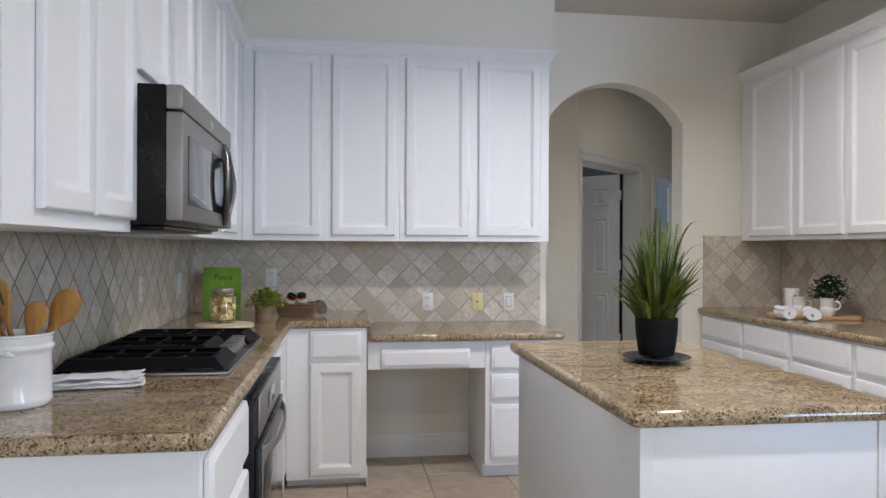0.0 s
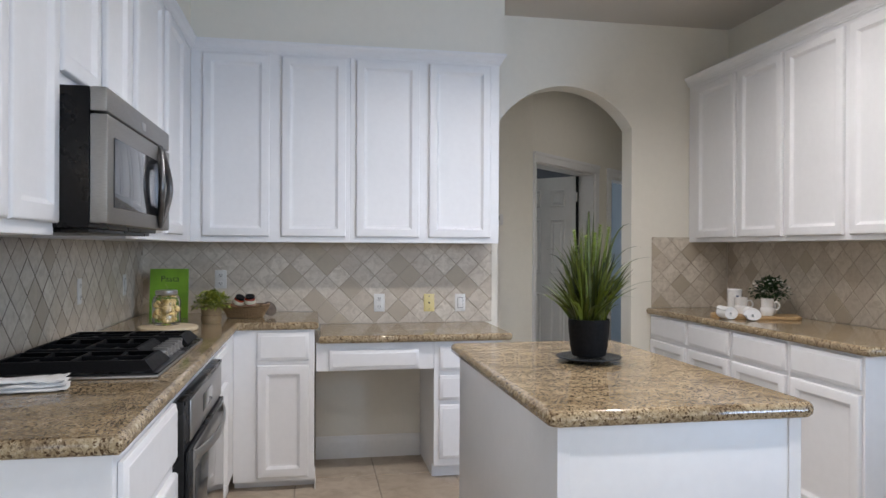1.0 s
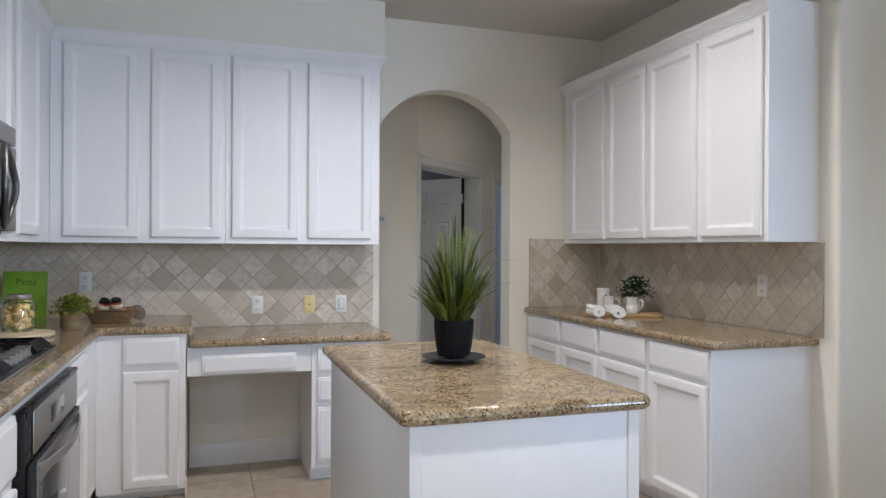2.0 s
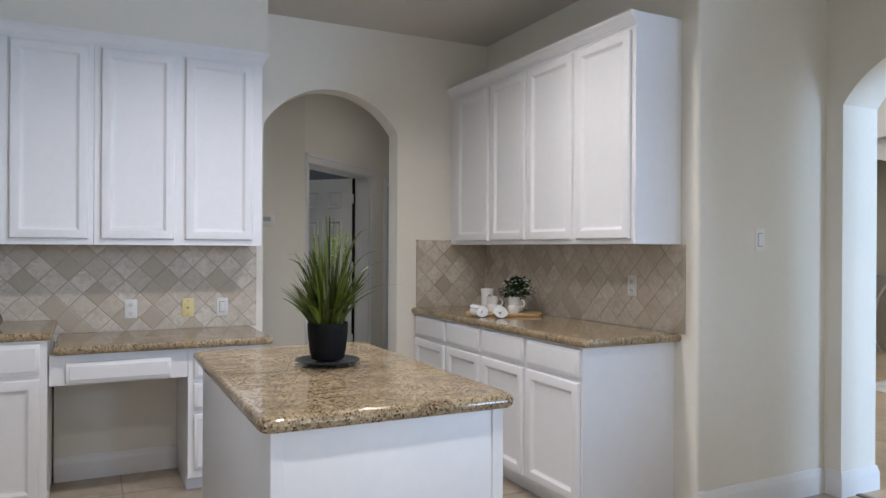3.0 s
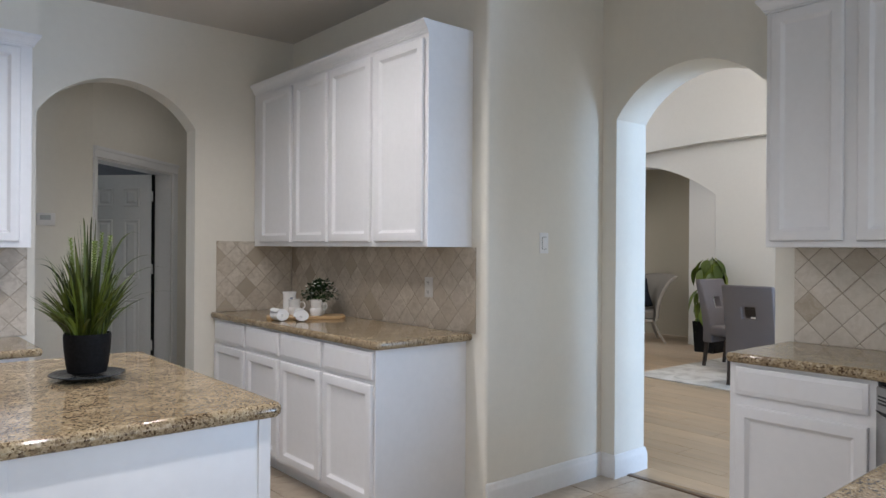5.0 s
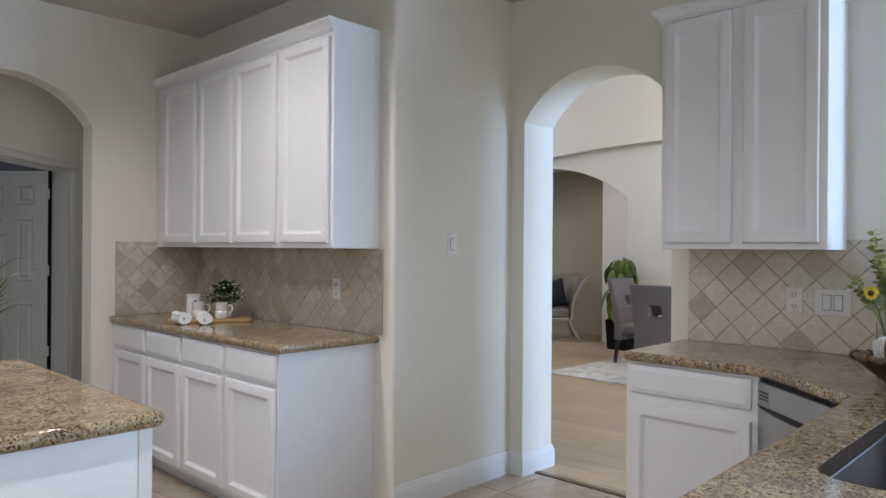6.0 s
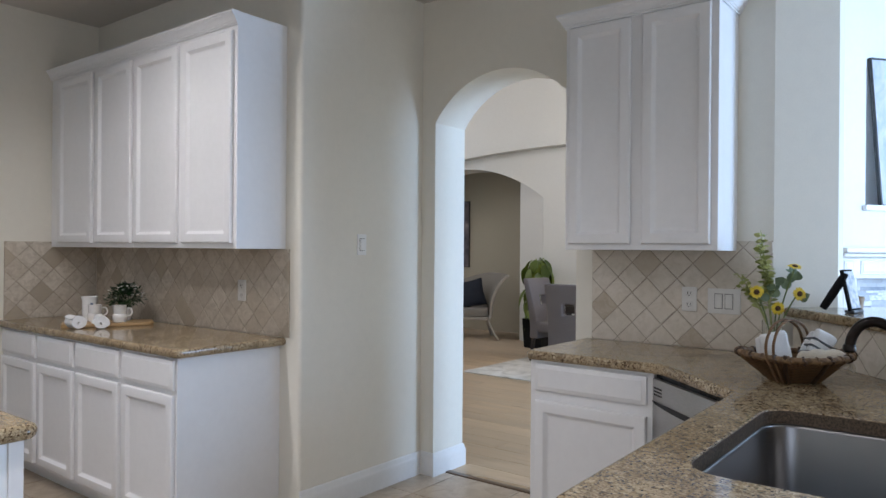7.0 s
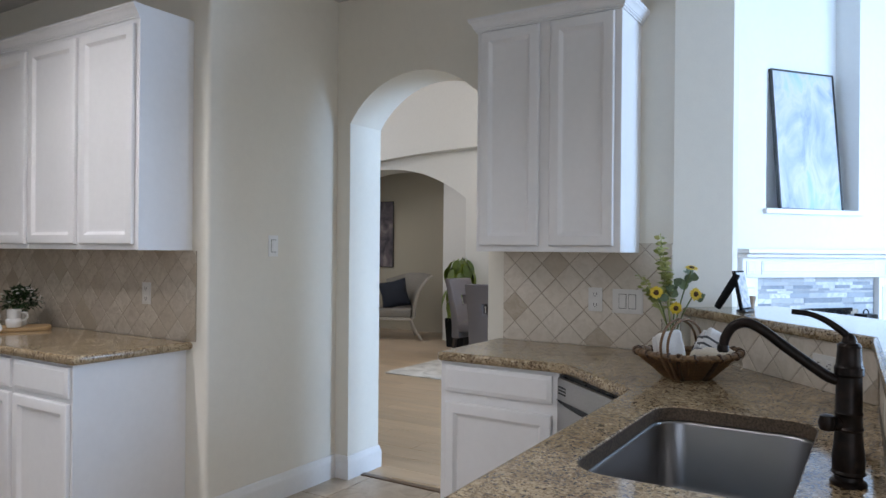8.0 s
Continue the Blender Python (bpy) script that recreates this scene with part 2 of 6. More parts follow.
BROWN_WOOD = wood("brown_strip_wood", (0.13, 0.085, 0.05), (0.20, 0.135, 0.085), 0.4, 1, 12.0)
DARK_WOOD = wood("dark_wood", (0.018, 0.012, 0.010), (0.035, 0.022, 0.016), 0.35, 2, 12.0)


# ---- mesh tools ----
def mesh_of(bm, name, mat, smooth=30):
    bmesh.ops.recalc_face_normals(bm, faces=bm.faces)
    me = bpy.data.meshes.new(name)
    bm.to_mesh(me)
    bm.free()
    for m in mat if isinstance(mat, (list, tuple)) else (mat,):
        me.materials.append(m)
    if smooth:
        me.polygons.foreach_set("use_smooth", [True] * len(me.polygons))
        me.set_sharp_from_angle(angle=radians(smooth))
    return me


def part(name, bm, mat, parent=None, label="", m=None, smooth=30):
    ob = new(name, mesh_of(bm, name, mat, smooth))
    if m is not None:
        ob.matrix_basis = m
    ob.parent = parent
    if label:
        tagged(ob, label)
    return ob


def thing(name, m, label, category, group=""):
    ob = new(name)
    ob.empty_display_size = 0.1
    ob.matrix_basis = m
    return tagged(ob, label, category, group)


def box(bm, x0, x1, y0, y1, z0, z1, bevel=0.0, seg=2, m=None):
    vs = [bm.verts.new((x, y, z)) for z in (z0, z1) for y in (y0, y1) for x in (x0, x1)]
    fs = [bm.faces.new([vs[i] for i in q]) for q in ((0, 2, 3, 1), (4, 5, 7, 6), (0, 1, 5, 4), (2, 6, 7, 3), (0, 4, 6, 2), (1, 3, 7, 5))]
    if bevel:
        out = bmesh.ops.bevel(bm, geom=list({e for f in fs for e in f.edges}), offset=bevel, segments=seg, affect="EDGES", profile=0.5)
        vs = list({v for f in out["faces"] for v in f.verts} | {v for v in vs if v.is_valid})
    if m is not None:
        bmesh.ops.transform(bm, matrix=m, verts=[v for v in vs if v.is_valid])
    return bm


def boxed(*a, **k):
    return box(bmesh.new(), *a, **k)


def rings(bm, loops, closed=True, cap0=True, cap1=True):
    """Skin successive loops of equal length."""
    rows = [[bm.verts.new(p) for p in loop] for loop in loops]
    n = len(rows[0])
    for a, b in zip(rows, rows[1:]):
        for i in range(n if closed else n - 1):
            j = (i + 1) % n
            bm.faces.new((a[i], a[j], b[j], b[i]))
    if cap0:
        bm.faces.new(rows[0][::-1])
    if cap1:
        bm.faces.new(rows[-1])
    return rows


def lathe(bm, profile, n=32, at=(0, 0, 0), cap0=True, cap1=True):
    x, y, z = at
    return rings(bm, [[(x + r * math.cos(2 * math.pi * i / n), y + r * math.sin(2 * math.pi * i / n), z + h) for i in range(n)] for r, h in profile], True, cap0, cap1)


def tube(bm, pts, radius, n=10, closed=False):
    """A round tube along points; radius is one number or one for each point."""
    pts = [Vector(p) for p in pts]
    rad = radius if isinstance(radius, (list, tuple)) else [radius] * len(pts)
    loops, up = [], None
    for i, p in enumerate(pts):
        a, b = pts[max(i - 1, 0)], pts[min(i + 1, len(pts) - 1)]
        d = (b - a).normalized()
        if up is None:
            up = d.orthogonal().normalized()
        up = (up - d * up.dot(d)).normalized()
        side = d.cross(up)
        loops.append([p + rad[i] * (math.cos(2 * math.pi * k / n) * up + math.sin(2 * math.pi * k / n) * side) for k in range(n)])
    rings(bm, loops)
    return bm


def spline(pts, n=8):
    """Catmull-Rom points through pts."""
    P = [Vector(p) for p in pts]
    P = [P[0] * 2 - P[1]] + P + [P[-1] * 2 - P[-2]]
    out = []
    for i in range(1, len(P) - 2):
        for k in range(n):
            t = k / n
            out.append(0.5 * (2 * P[i] + (P[i + 1] - P[i - 1]) * t + (2 * P[i - 1] - 5 * P[i] + 4 * P[i + 1] - P[i + 2]) * t * t + (3 * P[i] - P[i - 1] - 3 * P[i + 1] + P[i + 2]) * t ** 3))
    return out + [P[-2]]


def inset_loop(pts, d):
    """A counter-clockwise polygon moved inwards by d."""
    out, n = [], len(pts)
    for i in range(n):
        a, b, c = (Vector(pts[(i + k) % n]) for k in (-1, 0, 1))
        e1, e2 = (b - a).normalized(), (c - b).normalized()
        n1, n2 = Vector((-e1.y, e1.x)), Vector((-e2.y, e2.x))
        bis = n1 + n2
        out.append(b + bis * (d / max(bis.dot(n1), 0.3)))
    return out


def rounded(pts, radii, seg=6):
    """A polygon with its corners rounded."""
    out, n = [], len(pts)
    for i in range(n):
        a, b, c = (Vector(pts[(i + k) % n]) for k in (-1, 0, 1))
        r = radii[i] if isinstance(radii, (list, tuple)) else radii
        if r <= 0:
            out.append(b)
            continue
        u, v = (a - b).normalized(), (c - b).normalized()
        half = math.acos(max(-1, min(1, u.dot(v)))) / 2
        cut = r / math.tan(half)
        cen = b + (u + v).normalized() * (r / math.sin(half))
        s, e = b + u * cut - cen, b + v * cut - cen
        a0, a1 = math.atan2(s.y, s.x), math.atan2(e.y, e.x)
        da = (a1 - a0 + math.pi) % (2 * math.pi) - math.pi
        for k in range(seg + 1):
            t = a0 + da * k / seg
            out.append(cen + Vector((math.cos(t), math.sin(t))) * r)
    return out


def slab(outline, z0, z1, edge=0.016, hole=None, bm=None):
    """A worktop with a rolled edge; hole: a second outline cut through it."""
    bm = bm or bmesh.new()
    prof = [(edge * 0.55, z0), (edge * 0.12, z0 + edge * 0.4), (0, z0 + edge)] + [(edge * (1 - math.sin(a)), z1 - edge * (1 - math.cos(a))) for a in (math.pi / 2, 1.1, 0.7, 0.35, 0.0)] + [(edge + 0.0015, z1)]
    loops = []
    for ins, z in prof:
        loops.append([(p.x, p.y, z) for p in inset_loop(outline, ins)])
    rows = rings(bm, loops, True, False, False)
    ends = [rows[0], rows[-1]]
    inner = [None, None]
    if hole:
        hl = [[(p[0], p[1], z) for p in inset_loop(hole, g)] for g, z in ((0.0, z0), (0.0, z1 - 0.002), (-0.001, z1 - 0.0005), (-0.002, z1), (-0.0035, z1))]
        hr = rings(bm, hl, True, False, False)
        inner = [hr[0], hr[-1]]
    for ring, inn in zip(ends, inner):
        es = []
        for loop in (ring, inn):
            if loop:
                es += [bm.edges.get((loop[i], loop[(i + 1) % len(loop)])) for i in range(len(loop))]
        bmesh.ops.triangle_fill(bm, use_beauty=True, edges=es)
    return bm


def prism(outline, depth, m, bm=None):
    """A flat outline (in its own x, y) given thickness along its z and set by m."""
    bm = bm or bmesh.new()
    lo = [bm.verts.new(m @ Vector((p[0], p[1], 0))) for p in outline]
    hi = [bm.verts.new(m @ Vector((p[0], p[1], depth))) for p in outline]
    n = len(lo)
    for i in range(n):
        bm.faces.new((lo[i], lo[(i + 1) % n], hi[(i + 1) % n], hi[i]))
    for loop in (lo, hi):
        bmesh.ops.triangle_fill(bm, use_beauty=True, edges=[bm.edges.get((loop[i], loop[(i + 1) % n])) for i in range(n)])
    return bm


def arch_points(x0, x1, spring, rise, n=24):
    """Points of a segmental arch from x0 to x1."""
    c, h = (x0 + x1) / 2, abs(x1 - x0) / 2
    R = (h * h + rise * rise) / (2 * rise)
    a = math.asin(h / R)
    s = 1 if x1 > x0 else -1
    return [(c + s * R * math.sin(-a + 2 * a * k / n), spring + rise - R + R * math.cos(-a + 2 * a * k / n)) for k in range(n + 1)]


def sweep(bm, path, profile, closed=False):
    """Run a profile of (out, up) along a level path of (x, y, z); out is to the right of the way."""
    n, loops = len(path), []
    for i, p in enumerate(path):
        p = Vector(p)
        a = Vector(path[i - 1]) if i or closed else None
        c = Vector(path[(i + 1) % n]) if i < n - 1 or closed else None
        d1 = (p - a).normalized() if a is not None else (c - p).normalized()
        d2 = (c - p).normalized() if c is not None else d1
        r1, r2 = Vector((d1.y, -d1.x, 0)), Vector((d2.y, -d2.x, 0))
        bis = r1 + r2
        bis = bis / max(bis.dot(r1), 0.2)
        loops.append([p + bis * o + Vector((0, 0, u)) for o, u in profile])
    if closed:
        loops.append(loops[0])
    rings(bm, loops, True, not closed, not closed)
    return bm


def upright(x, y, z, turn=0):
    """The pose of an outline drawn upright: its x runs level, its y up, its depth away from the viewer, turned about z."""
    return pose(x, y, z, 0, 0, turn) @ Matrix(((1, 0, 0, 0), (0, 0, 1, 0), (0, 1, 0, 0), (0, 0, 0, 1)))

# ---- structure ----
XL, YB, XR, YS, XA, TOP = -0.775, 4.67, 3.165, 2.56, 4.13, 2.885   # left wall, back wall, right wall, short wall, arch wall, ceiling
HIGH = 4.4


def shell(name, bm, mat, label="", smooth=30):
    return tagged(part(name, bm, mat, None, "", None, smooth), label, name.split("_")[0], "", "structure")


# back wall with its arched doorway
out = [(XL - 0.15, 0), (1.475, 0)] + arch_points(1.475, 2.43, 2.16, 0.27) + [(2.43, 0), (XR + 0.12, 0), (XR + 0.12, HIGH), (XL - 0.15, HIGH)]
shell("wall_north", prism(out, 0.16, upright(0, YB, 0)), WALL, "warm grey painted wall with an arched doorway")
# the gap in this wall is an assumed window, out of view
bm = boxed(XL - 0.15, XL, -0.6, YB, 0, HIGH)
box(bm, XL - 0.15, XL, -3.7, -3.2, 0, HIGH)
box(bm, XL - 0.15, XL, -3.2, -0.6, 0, 0.6)
box(bm, XL - 0.15, XL, -3.2, -0.6, 2.5, HIGH)
shell("wall_west", bm, WALL, "warm grey painted kitchen wall with an assumed window opening")
# the short wall beside the wall cabinets, with a rounded corner
foot = rounded([(XR, YS), (XA, YS), (XA, YS + 0.16), (XR + 0.12, YS + 0.16), (XR + 0.12, YB), (XR, YB)], [0.02, 0, 0, 0, 0, 0], 4)
shell("wall_east", prism(foot, HIGH, Matrix.Identity(4)), WALL, "warm grey painted wall with a rounded corner")
# arch wall towards the living room
out = [(1.51, 0), (0.55, 0), (0.55, HIGH), (YB + 0.16, HIGH), (YB + 0.16, 0), (2.46, 0)] + arch_points(2.46, 1.51, 2.14, 0.26)
arch = prism(out, 0.30, Matrix(((0, 0, 1, XA), (1, 0, 0, 0), (0, 1, 0, 0), (0, 0, 0, 1))))
shell("wall_arch", arch, WALL, "warm grey painted wall with an arched opening")
# its slanted end
shell("wall_end", prism([(XA, 0.55), (XA + 0.17, 0.325), (XA + 0.3, 0.325), (XA + 0.3, 0.55)], HIGH, Matrix.Identity(4)), WALL, "slanted end of a painted wall")
# south and far walls with their window openings
def pierced(name, x0, x1, y, openings, mat, label):
    bm, x = bmesh.new(), x0
    for a, b, lo, hi in openings:
        box(bm, x, a, y - 0.15, y, 0, HIGH)
        box(bm, a, b, y - 0.15, y, 0, lo)
        box(bm, a, b, y - 0.15, y, hi, HIGH)
        x = b
    box(bm, x, x1, y - 0.15, y, 0, HIGH)
    return shell(name, bm, mat, label)


pierced("wall_south", XL - 0.15, 4.6, -3.55, [(-0.2, 3.4, 0.6, 2.5)], WALL, "warm grey painted wall with a wide window")
pierced("wall_living", 4.6, 12.2, -4.5, [(5.0, 9.4, 0.6, 3.8)], WALL, "pale painted living room wall with tall windows")
shell("wall_step", boxed(4.45, 4.6, -4.65, -3.55, 0, HIGH), WALL, "short painted wall")
# dining side: far wall with a wide arch and an alcove behind it
FX = 9.75
out = [(4.92, 0), (1.2, 0), (1.2, HIGH), (8.6, HIGH), (8.6, 0), (7.85, 0)] + arch_points(7.85, 4.92, 2.13, 0.50)
shell("wall_dining", prism(out, 0.5, Matrix(((0, 0, 1, FX), (1, 0, 0, 0), (0, 1, 0, 0), (0, 0, 0, 1)))), CREAM, "cream painted dining room wall with a wide arch")
shell("wall_alcove", boxed(FX + 1.0, FX + 1.15, 1.2, 8.6, 0, HIGH), GREIGE, "greige painted wall behind the arch")
shell("wall_alcove_end", prism([(FX + 0.002, 4.925), (10.0, 5.47), (10.74, 5.47), (10.74, 4.925)], 2.62, Matrix.Identity(4)), CREAM, "cream painted splayed end of the alcove")
# out of view; its high opening is added for the dining daylight
pierced("wall_dining_side", XA + 0.3, FX + 1.15, 8.75, [(6.1, 9.1, 2.8, 4.2)], CREAM, "cream painted wall with an assumed high opening")
shell("wall_return", boxed(7.9, FX, 1.05, 1.2, 0, HIGH), CREAM, "cream painted return wall")
# curved ledge above the dining arch
bm = bmesh.new()
arc = arch_points(7.2, 1.21, 2.655, 0.205, 40)
prism([(p[0], p[1]) for p in arc] + [(p[0], p[1] + 0.075) for p in arc[::-1]], 0.16, Matrix(((0, 0, 1, FX - 0.16), (1, 0, 0, 0), (0, 1, 0, 0), (0, 0, 0, 1))), bm)
tagged(part("ledge", bm, CREAM), "curved plaster ledge above the dining arch", "ledge", "", "structure")
# passage behind the back arch
shell("wall_passage", boxed(0.6, 2.02, 5.64, 5.8, 0, HIGH), WALL, "warm grey passage wall")
# unseen wall; the opening is added to let the passage light in
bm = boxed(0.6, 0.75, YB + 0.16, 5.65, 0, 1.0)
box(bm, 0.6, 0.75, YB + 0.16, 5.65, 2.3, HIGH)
shell("wall_passage_west", bm, WALL, "warm grey passage wall with an added light opening")
shell("wall_passage_east", boxed(XA - 0.15, XA, YB + 0.16, 9.4, 0, HIGH), WALL, "warm grey passage wall")
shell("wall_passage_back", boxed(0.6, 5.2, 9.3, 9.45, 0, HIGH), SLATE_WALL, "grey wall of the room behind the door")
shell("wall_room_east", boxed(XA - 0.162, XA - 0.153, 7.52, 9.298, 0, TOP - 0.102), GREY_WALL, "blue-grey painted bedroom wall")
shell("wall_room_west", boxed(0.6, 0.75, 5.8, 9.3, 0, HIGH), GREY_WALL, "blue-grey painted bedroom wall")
ANG = 43.4
DOOR0 = (2.02, 5.64)
# slanted wall with two doorways, drawn along its own length
out = [(0, 0), (0.04, 0), (0.04, 2.035), (1.195, 2.035), (1.195, 0), (1.575, 0), (1.575, 2.035), (2.375, 2.035), (2.375, 0), (2.9, 0), (2.9, HIGH), (0, HIGH)]
shell("wall_passage_slant", prism(out, 0.15, upright(DOOR0[0], DOOR0[1], 0, ANG)), WALL, "warm grey slanted passage wall with two doorways")
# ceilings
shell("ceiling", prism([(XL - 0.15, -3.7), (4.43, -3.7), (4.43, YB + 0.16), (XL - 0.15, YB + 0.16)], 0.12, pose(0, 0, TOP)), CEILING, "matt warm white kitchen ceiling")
for x, y in CANS:
    can_light = tagged(new("ceiling_light"), "round recessed white ceiling light", "light", "recessed lights")
    can_light.matrix_basis = pose(x, y, TOP)
    bm = bmesh.new()
    lathe(bm, [(0.095, 0.0), (0.095, -0.004), (0.085, -0.007), (0.068, -0.004), (0.066, -0.001)], 32, (0, 0, 0), False, False)
    part("ring", bm, TRIM, can_light, "white trim ring")
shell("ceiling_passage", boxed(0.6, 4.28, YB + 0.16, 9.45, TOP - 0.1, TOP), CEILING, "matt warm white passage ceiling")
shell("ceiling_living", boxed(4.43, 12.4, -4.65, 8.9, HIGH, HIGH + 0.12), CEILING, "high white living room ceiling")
shell("wall_header", boxed(4.31, 4.43, -3.7, 0.325, TOP + 0.12, HIGH), WALL, "painted wall above the kitchen opening")
shell("wall_far_east", boxed(12.2, 12.35, -4.65, 1.2, 0, HIGH), WALL, "pale painted living room wall")

# soffit over the wall cabinets
shell("soffit", boxed(XL, 1.435, 4.375, YB, 2.525, TOP), WALL, "painted soffit above the wall cabinets")
shell("soffit_west", boxed(XL, -0.445, 1.45, 4.375, 2.525, TOP), WALL, "painted soffit above the wall cabinets")


BASE = [(0, 0), (0.016, 0), (0.016, 0.095), (0.013, 0.110), (0.009, 0.118), (0.009, 0.128), (0.004, 0.137), (0, 0.139)]


def skirting(path):
    return tagged(part("baseboard", sweep(bmesh.new(), [(x, y, 0) for x, y in path], BASE), TRIM), "white painted moulded baseboard", "baseboard", "", "structure")


skirting([(XR + 0.02, YB - 0.3), (XR + 0.001, YS - 0.001), (XA - 0.001, YS - 0.001), (XA - 0.001, 2.459), (XA + 0.301, 2.459), (XA + 0.301, 5.5)][1:])
skirting([(XA + 0.30, 1.512), (XA + 0.30, 0.56)][::-1])
shell("wall_kneehole", boxed(0.279, 0.938, 4.56, YB, 0, 0.80), WALL, "painted back wall of the desk kneehole")
skirting([(0.281, 4.559), (0.936, 4.559)])
skirting([(2.43, YB - 0.001), (2.55, YB - 0.001)])
skirting([(0.75, 5.639), (2.0, 5.639)])
skirting([(FX - 0.001, 4.95), (FX - 0.001, 1.21)])

# ---- ground ----
SUB = speckled("mortar_bed", (0.30, 0.26, 0.21), (0.36, 0.31, 0.25), 60, 0.9, strength=0.3)
floor = shell("floor", boxed(XL - 0.15, 12.4, -4.7, 9.5, -0.12, -0.006), SUB, "beige ceramic floor tiles with light grout")


# ---- cabinets ----
def panel_front(w, h, profile, bm=None, x=0.0, z=0.0):
    """A door or drawer front facing -y, its lower left corner at x, z; profile: (inset, out)."""
    bm = bm or bmesh.new()
    rings(bm, [[(x + i, -o, z + i), (x + w - i, -o, z + i), (x + w - i, -o, z + h - i), (x + i, -o, z + h - i)] for i, o in profile])
    return bm


DOOR = [(0, 0), (0, 0.013), (0.002, 0.0165), (0.006, 0.019), (0.009, 0.020), (0.046, 0.020), (0.048, 0.0185), (0.060, 0.0070), (0.062, 0.0060), (0.075, 0.0060)]
DRAWER = [(0, 0), (0, 0.011), (0.004, 0.0135), (0.014, 0.017), (0.018, 0.020), (0.024, 0.020)]


def cabinet(name, m, w, d, z0, z1, fronts, label, group, toe=0.0, shelf_lip=True):
    """A cabinet whose face looks along its own -y; fronts: (kind, x0, x1, z0, z1)."""
    top = thing(name, m, label, "cabinet", group)
    bm = boxed(0, w, 0, d, z0 + toe, z1, 0.0015, 1)
    if toe:
        box(bm, 0.001, w - 0.001, 0.07, d - 0.002, z0, z0 + toe)
    part("body", bm, CABINET, top)
    for kind, a, b, lo, hi in fronts:
        bm = panel_front(b - a, hi - lo, DOOR if kind == "door" else DRAWER)
        part(kind, bm, CABINET, top, "", pose(a, -0.0015, lo))
    return top


WL, WLABEL = "wall cabinets with panel doors", "white painted wall cabinet with recessed panel doors"
Z0, Z1, D0, D1 = 1.352, 2.51, 1.386, 2.452
# back run
FY = 4.369
cabinet("wall_cabinet", pose(-0.443, FY, 0), 0.918, YB - FY, Z0, Z1, [("door", 0.068, 0.447, D0, D1), ("door", 0.516, 0.893, D0, D1)], WLABEL, WL)
cabinet("wall_cabinet", pose(0.476, FY, 0), 0.925, YB - FY, Z0, Z1, [("door", 0.036, 0.421, D0, D1), ("door", 0.480, 0.868, D0, D1)], WLABEL, WL)
# left run, facing +x: its own x runs along y
FXL = -0.443
def left(y):
    return pose(FXL, y, 0, 0, 0, 90)
cabinet("wall_cabinet", left(1.45), 0.745, FXL - XL, Z0, Z1, [("door", 0.128, 0.406, D0, D1), ("door", 0.424, 0.735, D0, D1)], WLABEL, WL)
cabinet("wall_cabinet", left(2.196), 0.764, FXL - XL, 1.778, Z1, [("door", 0.02, 0.365, 1.815, D1), ("door", 0.44, 0.735, 1.815, D1)], "white short wall cabinet above the microwave", WL)
cabinet("wall_cabinet", left(2.961), YB - 2.961 - 0.302, FXL - XL, Z0, Z1, [("door", 0.09, 0.565, D0, D1), ("door", 0.68, 1.10, D0, D1)], WLABEL, WL)
# right run, facing -x: its own x runs along -y
def right(y, x):
    return pose(x, y, 0, 0, 0, -90)
FXR = 2.862
yy = [4.668, 3.630, 2.676]
for k, doors in enumerate((((4.546, 4.100), (4.056, 3.646)), ((3.614, 3.175), (3.130, 2.704)))):
    cabinet("wall_cabinet", right(yy[k], FXR), yy[k] - yy[k + 1], XR - FXR, 1.371, 2.522, [("door", yy[k] - a, yy[k] - b, 1.398, 2.432) for a, b in doors], WLABEL, WL)
# arch wall run
FXP = 3.845
cabinet("wall_cabinet", right(1.425, FXP), 0.72, XA - FXP, 1.380, 2.485, [("door", 0.025, 0.333, 1.408, 2.44), ("door", 0.387, 0.69, 1.408, 2.44)], WLABEL, WL)

CROWN = [(0, 0), (0.007, 0), (0.007, 0.007), (0.013, 0.010), (0.013, 0.016), (0.017, 0.019), (0.021, 0.030), (0.029, 0.041), (0.034, 0.045), (0.034, 0.050), (0.038, 0.053), (0.038, 0.065), (0, 0.065)]


def crown(path, z, label="white crown moulding along the wall cabinets"):
    return tagged(part("crown_moulding", sweep(bmesh.new(), [(x, y, z) for x, y in path], CROWN), CABINET), label, "moulding", "", "structure")


crown([(FXL + 0.0, 1.44), (FXL, FY), (1.402, FY), (1.402, YB)], 2.466)
crown([(FXR, YB), (FXR, 2.672)], 2.457)
crown([(XA, 1.426), (FXP, 1.426), (FXP, 0.704), (XA, 0.704)], 2.446)

BL, BLABEL = "base cabinets", "white painted base cabinet with panel doors and drawers"
CT = 0.874   # underside of the worktops
# left run: end unit, oven housing, corner unit
XF = -0.160
def leftb(y):
    return pose(XF, y, 0, 0, 0, 90)
cabinet("base_cabinet", leftb(1.715), 0.660, XF - XL, 0, CT, [("drawer", 0.035, 0.64, 0.665, 0.842), ("door", 0.035, 0.333, 0.125, 0.63), ("door", 0.342, 0.64, 0.125, 0.63)], BLABEL, BL, 0.1)
cabinet("oven_cabinet", leftb(2.376), 0.855, XF - XL, 0, CT, [], "white cabinet that houses the wall oven", BL, 0.1)
cabinet("base_cabinet", leftb(3.232), 1.435, XF - XL, 0, CT, [("drawer", 0.03, 0.42, 0.70, 0.842), ("door", 0.03, 0.42, 0.125, 0.665)], BLABEL, BL, 0.1)
